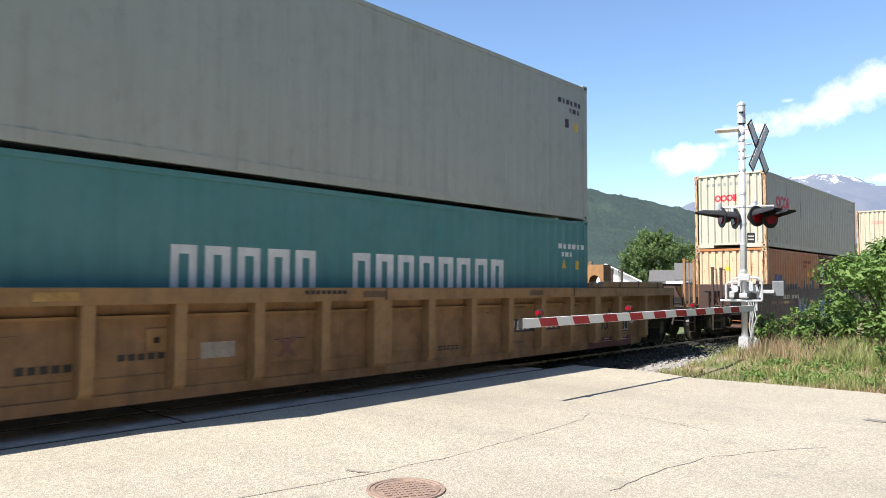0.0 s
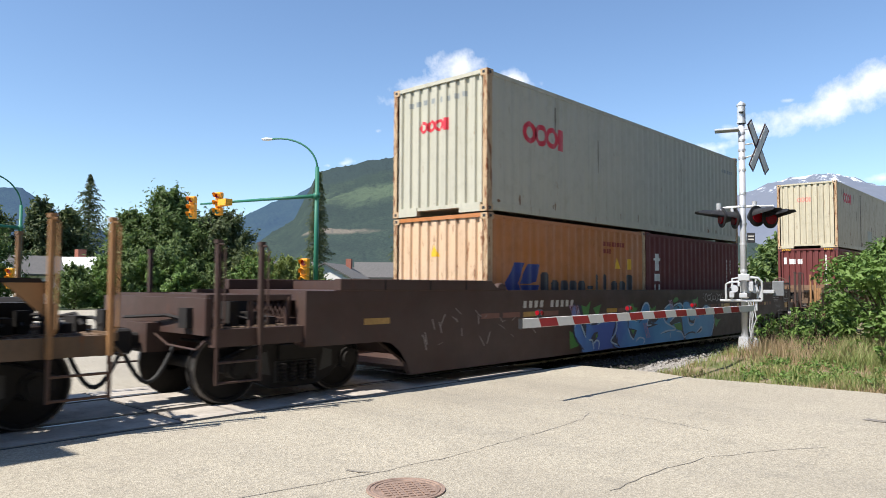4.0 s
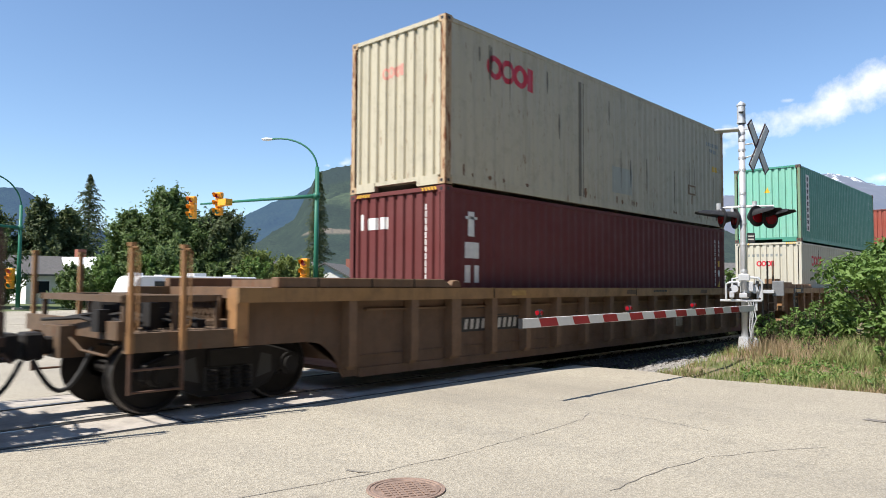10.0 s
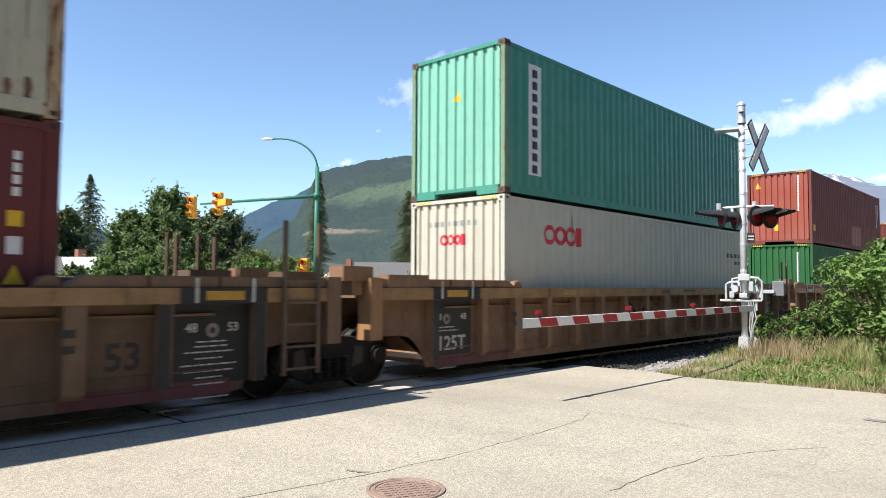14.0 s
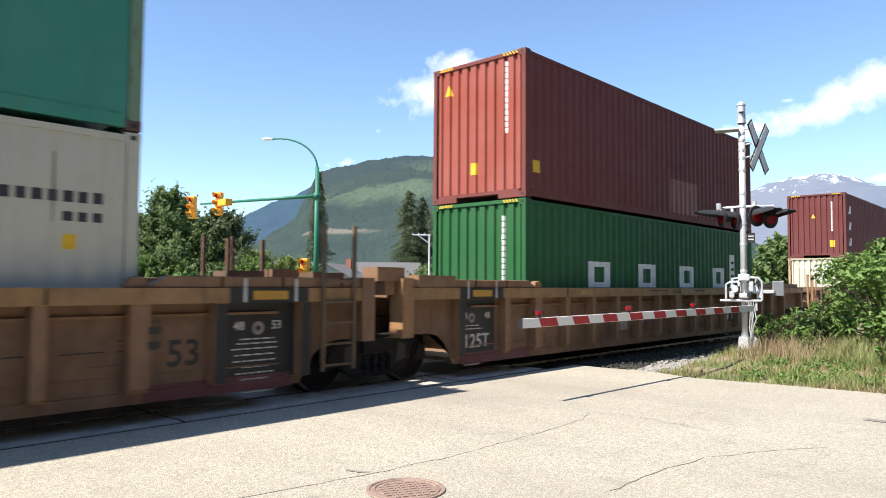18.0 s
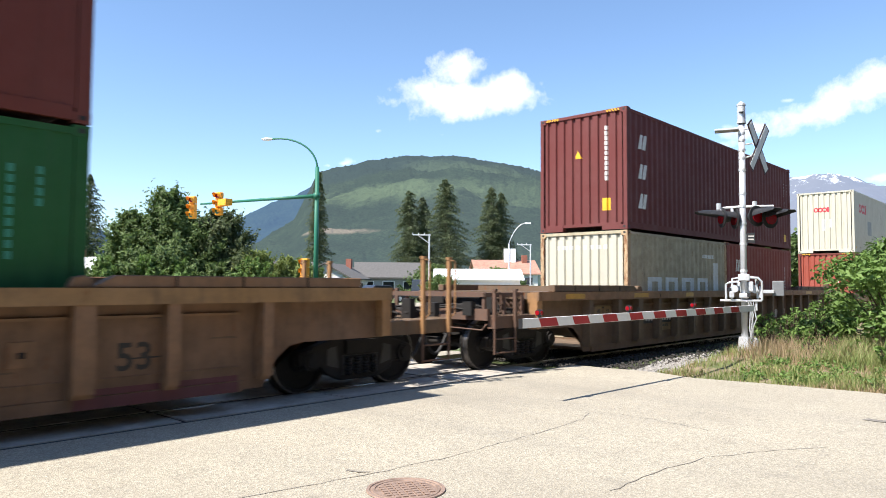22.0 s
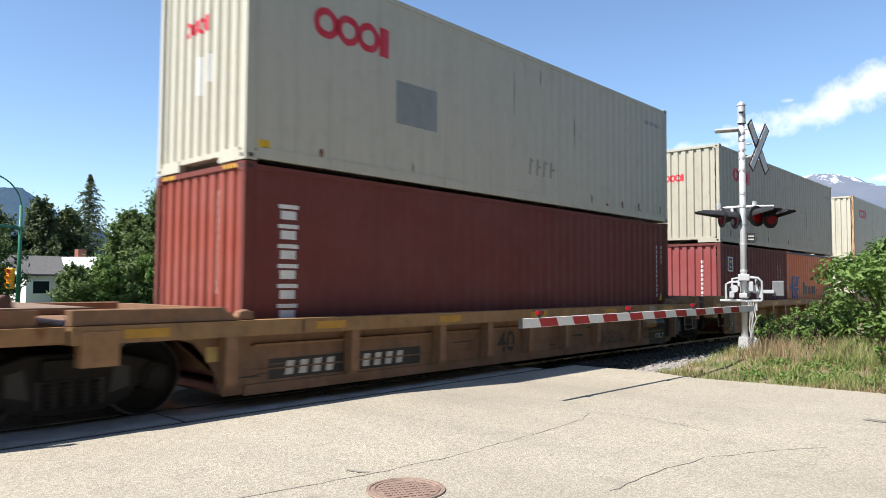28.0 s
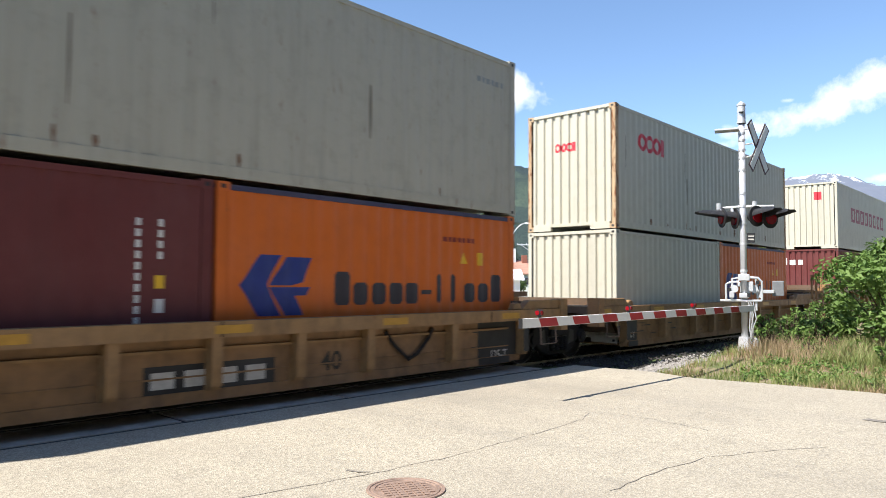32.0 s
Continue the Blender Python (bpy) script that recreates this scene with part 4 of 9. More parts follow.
L40, L20, HC, STD = 12.192, 6.058, 2.896, 2.591
M_CREAM = paint("cream_container_paint", (0.445, 0.43, 0.345), 0.5, 0.28, 0.22, 0.1)
M_CREAMR = paint("rust_streaked_cream_paint", (0.48, 0.435, 0.32), 0.5, 0.4, 0.33, 0.1)
M_WHITEC = paint("white_container_paint", (0.49, 0.47, 0.385), 0.45, 0.22, 0.12, 0.05)
M_GREYC = paint("pale_grey_container_paint", (0.372, 0.388, 0.335), 0.5, 0.25, 0.1, 0.1)
M_TEAL = paint("teal_container_paint", (0.074, 0.222, 0.218), 0.5, 0.2, 0.06, 0.15)
M_JADE = paint("jade_green_container_paint", (0.045, 0.24, 0.17), 0.42, 0.25, 0.18, 0.12)
M_GREEN = paint("green_container_paint", (0.014, 0.095, 0.026), 0.6, 0.2, 0.06, 0.05)
M_MAROON = paint("maroon_container_paint", (0.128, 0.029, 0.027), 0.65, 0.25, 0.08, 0.06)
M_BROWNR = paint("red_brown_container_paint", (0.15, 0.036, 0.027), 0.65, 0.25, 0.1, 0.06)
M_BRICKC = paint("brick_red_container_paint", (0.22, 0.036, 0.024), 0.62, 0.25, 0.1, 0.15)
M_ORANGE = paint("orange_container_paint", (0.60, 0.13, 0.014), 0.42, 0.2, 0.06, 0.08)
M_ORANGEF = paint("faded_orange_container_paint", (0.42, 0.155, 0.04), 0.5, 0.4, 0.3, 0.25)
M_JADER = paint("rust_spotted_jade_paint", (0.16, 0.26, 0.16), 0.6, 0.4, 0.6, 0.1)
# brighter copies of the side paints, for end walls in the sun
M_JADEP = paint("sunlit_jade_paint", (0.19, 0.45, 0.345), 0.5, 0.25, 0.2, 0.15)
M_BRICKP = paint("sunlit_brick_red_paint", (0.27, 0.058, 0.036), 0.55, 0.2, 0.1, 0.15)
M_MAROONLIT = paint("sunlit_maroon_paint", (0.25, 0.055, 0.055), 0.55, 0.2, 0.1, 0.15)
M_RUSTP = paint("rusty_post", (0.46, 0.33, 0.20), 0.65, 0.15, 1.15, 0.05)
M_DECALR = plain("red_lettering_paint", (0.60, 0.03, 0.05), 0.5, 0.15, 5)
M_DECALW = plain("white_lettering_paint", (0.74, 0.74, 0.71), 0.5, 0.15, 5)
M_DECALB = plain("blue_emblem_paint", (0.015, 0.035, 0.20), 0.5, 0.15, 5)
M_DECALK = plain("dark_lettering_paint", (0.035, 0.03, 0.04), 0.5, 0.15, 5)
M_DECALY = plain("yellow_label", (0.75, 0.45, 0.02), 0.5, 0.15, 5)
M_DECALG = plain("grey_paint_patch", (0.26, 0.28, 0.27), 0.5, 0.12, 5)
M_FADED = plain("faded_lettering_paint", (0.70, 0.72, 0.71), 0.5, 0.15, 5)


FLOOR = 0.34
# height of each car's well floor over the rail, and the leading end of its stack
BED = dict(A=0.325, B=0.27, C=0.335, D=0.345, E=0.335, F=0.27, G=0.235, H=0.235, I=0.255, J=0.30)


def upper_on(h, bed=FLOOR):
    return bed + h + 0.022


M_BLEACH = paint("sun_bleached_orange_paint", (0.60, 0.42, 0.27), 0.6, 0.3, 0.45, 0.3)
A_UP = container("pale grey forty-foot container stacked on a teal one", L40, HC, 0.90, upper_on(STD, BED["A"]), M_GREYC)
A_LOW = container("teal forty-foot container with white block lettering in a well car", L40, STD, 0.90, BED["A"], M_TEAL)
B_UP = container("cream forty-foot container with red emblem and rusty corners", L40, STD, 24.45, upper_on(STD, BED["B"]), M_CREAM, M_RUSTP)
B_LOWA = container("faded orange twenty-foot container with blue emblem", L20, STD, 24.47, BED["B"], M_ORANGEF, M_RUSTP)
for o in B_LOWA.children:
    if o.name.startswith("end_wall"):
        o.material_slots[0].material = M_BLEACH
B_LOWB = container("maroon twenty-foot container with white column lettering", L20, STD, 30.56, BED["B"], M_MAROON)
C_UP = container("cream forty-foot container with rust streaks and red emblem", L40, HC, 48.30, upper_on(HC, BED["C"]), M_CREAMR, M_RUSTP)
C_LOW = container("maroon forty-foot container with white lettering", L40, HC, 48.30, BED["C"], M_MAROON)
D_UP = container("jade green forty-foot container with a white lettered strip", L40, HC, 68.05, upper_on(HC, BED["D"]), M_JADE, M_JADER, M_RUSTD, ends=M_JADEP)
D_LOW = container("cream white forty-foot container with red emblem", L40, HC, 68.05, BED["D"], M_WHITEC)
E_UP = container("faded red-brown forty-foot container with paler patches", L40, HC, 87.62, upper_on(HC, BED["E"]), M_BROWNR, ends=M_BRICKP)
E_LOW = container("green forty-foot container with large white lettering", L40, HC, 87.62, BED["E"], M_GREEN)
F_UP = container("maroon forty-foot container with slanted white lettering", L40, HC, 111.75, upper_on(STD, BED["F"]), M_MAROON)
M_CREAMD = paint("dirty_cream_container_paint", (0.44, 0.385, 0.27), 0.6, 0.5, 0.35, 0.05)
# the paler end paint stands in for sun on the end wall
F_LOWA = container("dirty cream twenty-foot container with faded lettering and rusty post", L20, STD, 111.75, BED["F"], M_CREAMD, M_RUSTP, ends=M_WHITEC)
F_LOWB = container("brick red twenty-foot container with slanted white lettering", L20, STD, 117.85, BED["F"], M_BRICKC)
G_UP = container("cream forty-foot container with red emblem and a grey patch", L40, HC, 133.40, upper_on(HC, BED["G"]), M_WHITEC)
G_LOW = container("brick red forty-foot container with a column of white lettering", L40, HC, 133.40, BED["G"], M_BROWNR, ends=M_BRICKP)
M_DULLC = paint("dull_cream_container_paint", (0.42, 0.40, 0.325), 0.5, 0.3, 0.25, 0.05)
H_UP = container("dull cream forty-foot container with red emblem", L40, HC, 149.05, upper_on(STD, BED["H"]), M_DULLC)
H_LOWA = container("maroon twenty-foot container with a small blue and yellow badge", L20, STD, 149.05, BED["H"], M_MAROON, ends=M_MAROONLIT)
H_LOWB = container("bright orange twenty-foot container with blue emblem", L20, STD, 155.15, BED["H"], M_ORANGE)
I_UP = container("cream forty-foot container with rusty corners and red emblem", L40, HC, 165.05, upper_on(STD, BED["I"]), M_WHITEC, M_RUSTP)
container("plain cream twenty-foot container", L20, STD, 165.05, BED["I"], M_WHITEC)
I_LOWB = container("bright orange twenty-foot container with blue emblem", L20, STD, 171.15, BED["I"], M_ORANGE)
J_UP = container("white forty-foot container with dark red lettering", L40, HC, 184.3, upper_on(HC, BED["J"]), M_WHITEC)
J_LOW = container("maroon forty-foot container with small white lettering", L40, HC, 184.3, BED["J"], M_MAROON)


# ---- well cars ----
def text_mesh(body, size):
    cu = bpy.data.curves.new("txt", "FONT")
    cu.body, cu.size, cu.align_x, cu.align_y = body, size, "CENTER", "CENTER"
    cu.fill_mode, cu.resolution_u = "FRONT", 3
    cu.offset = size * 0.018
    o = bpy.data.objects.new("txt", cu)
    scene.collection.objects.link(o)
    bpy.context.view_layer.update()
    me = bpy.data.meshes.new_from_object(o.evaluated_get(bpy.context.evaluated_depsgraph_get()))
    bpy.data.objects.remove(o)
    return me


def stencil(body, size, x, z, y, material, parent, label="", wide=1.0):
    key = ("txt", body, size)
    if key not in CACHE:
        CACHE[key] = text_mesh(body, size)
    o = hang("stencil", CACHE[key], material, parent, label)
    o.matrix_local = pose(x, y, z, 90) @ Matrix.Diagonal((wide, 1, 1, 1))
    return o


def flat(name, shapes, y, material, parent, label=""):
    bm = bmesh.new()
    for o in shapes:
        bm.faces.new([bm.verts.new((p[0], y, p[1])) for p in o])
    for f in bm.faces:
        f.normal_update()
        if f.normal.y > 0:
            f.normal_flip()
    ob = part(name, bm, material, parent, label)
    return tagged(ob, kind="stuff") if name in ("marks", "small_print", "scribble", "pink_scribble") else ob


def wheelset_mesh(r):
    key = ("wheel", r)
    if key not in CACHE:
        bm = bmesh.new()
        for s in (-1, 1):
            prof = [(0.66, r + 0.028), (0.685, r + 0.028), (0.70, r), (0.80, r - 0.006), (0.80, r - 0.06), (0.765, r - 0.075), (0.755, 0.16), (0.79, 0.13), (0.79, 0.0)]
            seg = 28
            rings = [[bm.verts.new((math.cos(2 * math.pi * i / seg) * q, s * y, math.sin(2 * math.pi * i / seg) * q)) for i in range(seg)] for y, q in prof[:-1]]
            inner = [bm.verts.new((math.cos(2 * math.pi * i / seg) * 0.15, s * 0.66, math.sin(2 * math.pi * i / seg) * 0.15)) for i in range(seg)]
            rings = [inner] + rings
            for a, b in zip(rings, rings[1:]):
                for i in range(seg):
                    j = (i + 1) % seg
                    bm.faces.new((a[i], a[j], b[j], b[i]))
            bm.faces.new(rings[-1])
        tube(bm, (0, -0.95, 0), (0, 0.95, 0), 0.085, seg=14)
        for s in (-1, 1):
            for k in range(3):
                a = k * 2.094
                tube(bm, (math.cos(a) * 0.05, s * 0.94, math.sin(a) * 0.05), (math.cos(a) * 0.05, s * 1.0, math.sin(a) * 0.05), 0.02, seg=6)
        bmesh.ops.recalc_face_normals(bm, faces=bm.faces[:])
        CACHE[key] = mesh_of("wheelset", bm)
    return CACHE[key]


def truck(car, x, r=0.46, base=1.78):
    """A two-axle truck under the car at x."""
    if "truckframe" not in CACHE:
        bm = bmesh.new()
        h = base / 2
        out = [(-h - 0.2, 0.60), (-h - 0.2, 0.42), (-h + 0.16, 0.40), (-h + 0.30, 0.26), (-0.34, 0.16), (0.34, 0.16), (h - 0.30, 0.26), (h - 0.16, 0.40), (h + 0.2, 0.42), (h + 0.2, 0.60), (h - 0.1, 0.70), (0.42, 0.80), (-0.42, 0.80), (-h + 0.1, 0.70)]
        prism(bm, out, -1.06, -0.92)
        CACHE["truckframe"] = mesh_of("side_frame", bm, 0.02)
        bm = bmesh.new()
        for s in (-1, 1):
            prism(bm, [(s * 0.40, 0.34), (s * 0.62, 0.40), (s * 0.62, 0.62), (s * 0.46, 0.66)], -1.066, -1.05)
        box(bm, -0.34, 0.34, -1.066, -1.05, 0.24, 0.52)
        CACHE["truckhole"] = mesh_of("frame_opening", bm)
        bm = bmesh.new()
        seg, rings = 10, []
        for k in range(13):
            rings.append([bm.verts.new((math.cos(6.283 * i / seg) * (0.064 if k % 2 else 0.046), -1.09 + math.sin(6.283 * i / seg) * (0.064 if k % 2 else 0.046), 0.24 + k * 0.022)) for i in range(seg)])
        for a, b in zip(rings, rings[1:]):
            for i in range(seg):
                bm.faces.new((a[i], a[(i + 1) % seg], b[(i + 1) % seg], b[i]))
        CACHE["spring"] = mesh_of("spring", bm)
        CACHE["bolster"] = mesh_of("bolster", boxes((-0.3, 0.3, -1.12, 1.12, 0.54, 0.74), (-0.2, 0.2, -0.4, 0.4, 0.7, 0.9)), 0.03)
        bm = bmesh.new()
        tube(bm, (0, -1.10, 0), (0, -0.93, 0), 0.15, seg=14)
        tube(bm, (0, -1.14, 0), (0, -1.10, 0), 0.10, seg=14)
        CACHE["bearing"] = mesh_of("bearing", bm)
    for s in (0, 180):
        m = pose(x, 0, 0, 0, 0, s)
        for key, name, mat in (("truckframe", "side_frame", M_STEEL), ("truckhole", "frame_opening", M_BLACK)):
            hang(name, CACHE[key], mat, car).matrix_local = m
        for i in range(4):
            hang("spring", CACHE["spring"], M_STEEL, car).matrix_local = m @ pose(-0.24 + i * 0.16, 0, 0)
        for e in (-1, 1):
            hang("bearing", CACHE["bearing"], M_STEEL, car).matrix_local = m @ pose(e * base / 2, 0, r + 0.03)
    hang("bolster", CACHE["bolster"], M_STEEL, car).matrix_local = pose(x, 0, 0)
    for e in (-1, 1):
        w = hang("wheelset", wheelset_mesh(r), M_STEEL, car, "dark wheelset with polished treads")
        w.matrix_local = pose(x + e * base / 2, 0, r)
        if "tread" not in CACHE:
            bm = bmesh.new()
            seg = 32
            rr = [[bm.verts.new((math.cos(6.2832 * i / seg) * q, yy, math.sin(6.2832 * i / seg) * q)) for i in range(seg)] for yy, q in ((0.703, r + 0.001), (0.801, r - 0.004), (0.802, r - 0.02))]
            for a, b in zip(rr, rr[1:]):
                for i in range(seg):
                    bm.faces.new((a[i], a[(i + 1) % seg], b[(i + 1) % seg], b[i]))
            CACHE["tread"] = mesh_of("tread", bm)
        for turn in (0, 180):
            hang("tread", CACHE["tread"], M_TREAD, w, "polished steel wheel tread").matrix_local = pose(0, 0, 0, 0, 0, turn)
        WHEELS.append((w, x + e * base / 2, r))


def coupler(car, s, x0, x1):
    bm = boxes((s * x0, s * x1, -0.09, 0.09, 0.72, 0.92))
    box(bm, s * x1, s * (x1 + 0.22), -0.16, 0.16, 0.66, 0.98)
    bmesh.ops.recalc_face_normals(bm, faces=bm.faces[:])
    part("coupler", bm, M_STEEL, car, "dark cast steel coupler", bevel=0.03)
    bm = bmesh.new()
    pts = [(s * (x0 - 0.05), -0.42, 0.80)] + [(s * (x0 - 0.05 + 0.62 * k / 9), -0.42 + 0.05 * k / 9, 0.78 - 0.46 * math.sin(math.pi * k / 9.6)) for k in range(1, 10)]
    pipe(bm, pts, 0.028, 8)
    part("brake_hose", bm, M_RUBBER, car, "hanging black rubber brake hose")


def end_platform(car, s, x0, x1, deck_z, mat, post_top, ladder, wheel=False, rails=True, tall=False):
    """Open end of a car: deck, side sills, draft sill, ladder posts and grab irons."""
    part("draft_sill", boxes((s * (x0 - 1.2), s * (x1 + 0.25), -0.30, 0.30, 0.68, deck_z + 0.05)), mat, car, bevel=0.02)
    part("end_beam", boxes((s * x1, s * (x1 + 0.08), -1.45, 1.45, deck_z - 0.06, deck_z + (0.38 if tall and rails else 0.14 if rails else 0.03))), mat, car, bevel=0.01)
    for y in (-1, 1):
        part("side_sill", boxes((s * x0, s * x1, y * 1.49, y * 1.40, deck_z - 0.20, deck_z + 0.01)), mat, car, bevel=0.01)
    bm = bmesh.new()
    n = int((x1 - x0) / 0.09)
    for i in range(n):
        x = x0 + (x1 - x0) * i / n
        box(bm, s * x, s * (x + 0.025), -1.38, 1.38, deck_z - 0.02, deck_z + 0.02)
    for y in (-1.2, -0.6, 0.0, 0.6, 1.2):
        box(bm, s * x0, s * x1, y - 0.02, y + 0.02, deck_z - 0.07, deck_z - 0.02)
    for k in range(4 if rails else 0):
        q = x0 + 0.15 + (x1 - x0 - 0.3) * k / 3
        part("cross_pipe", boxes((s * q, s * (q + 0.05), -1.22, 1.22, deck_z + 0.355 + 0.02 * (k % 2), deck_z + 0.40 + 0.02 * (k % 2))), mat, car)
    part("deck_grating", bm, M_WOOD, car, "rusty walkway grating")
    for y in (-1.525, 1.525):
        for i, x in enumerate(ladder):
            part("ladder_post", boxes((s * (x - 0.027), s * (x + 0.027), y - 0.03, y + 0.03, 0.80, post_top), (s * (x - 0.036), s * (x + 0.036), y - 0.038, y + 0.038, post_top - 0.02, post_top + 0.025)), mat if mat in (M_CPR, M_RUSTD) else M_POST, car, bevel=0.008)
            bm = bmesh.new()
            w = y * 1.07
            pipe(bm, [(s * x, y, post_top - 0.03), (s * x, w, post_top - 0.03), (s * x + 0.03, w, post_top - 0.07), (s * x + 0.03, w, deck_z + 0.10), (s * x + 0.03, y, deck_z + 0.03)], 0.013, 6)
            part("grab_iron", bm, mat if mat in (M_CPR, M_RUSTD) else M_POST, car)
        bm = bmesh.new()
        for z in (0.38, 0.62):
            tube(bm, (s * ladder[0], y, z), (s * ladder[1], y, z), 0.016, seg=6)
        for x in ladder:
            tube(bm, (s * x, y, 0.36), (s * x, y, 0.82), 0.022, seg=6)
        part("step", bm, mat if mat == M_CPR else M_RUSTD, car)
    for y in (-1.25, 1.25) if rails else ():
        bm = bmesh.new()
        box(bm, s * (x0 + 0.05), s * (x1 - 0.02), y - 0.03, y + 0.03, deck_z + 0.34, deck_z + 0.42)
        for x in (x0 + 0.1, (x0 + x1) / 2, x1 - 0.08):
            box(bm, s * (x - 0.03), s * (x + 0.03), y - 0.03, y + 0.03, deck_z, deck_z + 0.34)
        bmesh.ops.recalc_face_normals(bm, faces=bm.faces[:])
        part("handrail", bm, mat, car, bevel=0.006)
    if wheel:
        q = s * (x1 - 0.36)
        for k, yy in enumerate((-1.3, -0.45, 0.2)):
            bm = bmesh.new()
            tube(bm, (q - 0.1 + 0.12 * k, yy, deck_z - 0.05), (q - 0.1 + 0.12 * k, yy, deck_z + 0.95 - 0.1 * k), 0.025, seg=6)
            part("brake_rod", bm, M_STEEL, car, "dark upright brake rod")
        bm = bmesh.new()
        pipe(bm, [(q + 0.1, -1.2, deck_z + 0.3), (q + 0.15, -0.9, deck_z + 0.05), (q + 0.12, -0.6, deck_z - 0.25), (q + 0.05, -0.4, deck_z - 0.4)], 0.03, 6)
        part("brake_chain", bm, M_STEEL, car, "dark hanging brake chain")
        bm = bmesh.new()
        c = Vector((s * (x1 - 0.36), -0.95, deck_z + 0.60))
        pts = [c + Vector((0, math.cos(k * 0.4488) * 0.26, math.sin(k * 0.4488) * 0.26)) for k in range(15)]
        pipe(bm, pts, 0.022, 6)
        for k in range(4):
            tube(bm, c, c + Vector((0, math.cos(k * 1.571) * 0.26, math.sin(k * 1.571) * 0.26)), 0.014, seg=5)
        tube(bm, c, c - Vector((s * 0.18, 0, 0)), 0.05, seg=10)
        box(bm, c.x - 0.22, c.x - 0.14, -1.02, -0.88, deck_z, deck_z + 0.72)
        part("brake_wheel", bm, M_RUSTD, car, "rusty hand brake wheel on its stand")
    bm = bmesh.new()
    n = 11
    for k in range(n):
        for lean in (-1, 1):
            a, b = -1.28 + k * 0.11, -1.28 + k * 0.11 + lean * 0.30
            tube(bm, (s * (x0 + 0.12), a, deck_z + 0.04), (s * (x0 + 0.12), max(-1.32, min(0.2, b)), deck_z + 0.40), 0.008, seg=4, cap=False)
    part("mesh_guard", bm, mat, car, "rusty diamond mesh guard")
    bm = bmesh.new()
    pipe(bm, [(s * (x1 + 0.06), -1.42, deck_z - 0.12), (s * (x1 + 0.16), -1.40, deck_z - 0.22), (s * (x1 + 0.16), -0.7, deck_z - 0.20), (s * (x1 + 0.14), -0.2, deck_z - 0.05)], 0.014, 6)
    part("uncoupling_lever", bm, mat, car)
    if rails:
        part("cross_beam", boxes((s * (x1 - 0.12), s * (x1 - 0.04), -1.30, 1.30, deck_z + 0.34, deck_z + 0.42)), mat, car, bevel=0.006)
    bm = bmesh.new()
    for k in range(7):
        a = x0 + 0.2 + 0.19 * k
        box(bm, s * a, s * (a + 0.12), -1.15 + 0.13 * (k % 3), -0.95 + 0.2 * (k % 3), deck_z + 0.02, deck_z + 0.12 + 0.07 * ((k * 5) % 4))
        pipe(bm, [(s * a, -1.1, deck_z + 0.1), (s * (a + 0.1), -0.6, deck_z + 0.16 + 0.05 * (k % 2)), (s * (a + 0.15), 0.5, deck_z + 0.1)], 0.022, 5)
    part("brake_gear", bm, M_STEEL, car, "sooty brake gear on the deck")
    part("valve_box", boxes((s * (x0 + 0.3), s * (x0 + 0.75), -0.75, -0.2, deck_z + 0.02, deck_z + 0.34)), M_STEEL, car, bevel=0.05)
    bm = bmesh.new()
    tube(bm, (s * (x0 + 0.35), 0.1, deck_z + 0.22), (s * (x0 + 1.0), 0.1, deck_z + 0.22), 0.17, seg=16)
    part("air_reservoir", bm, M_STEEL, car, "dark cylindrical air tank", smooth=False)
    bm = bmesh.new()
    for k in range(5):
        pipe(bm, [(s * (x0 + 0.15 + 0.03 * k), -1.2 + 0.5 * k, deck_z - 0.1), (s * (x0 + 0.6), -1.1 + 0.5 * k, deck_z - 0.25), (s * (x1 - 0.1), -0.9 + 0.4 * k, deck_z - 0.16)], 0.018, 5)
    part("brake_piping", bm, M_STEEL, car, "dark brake pipes below the deck")


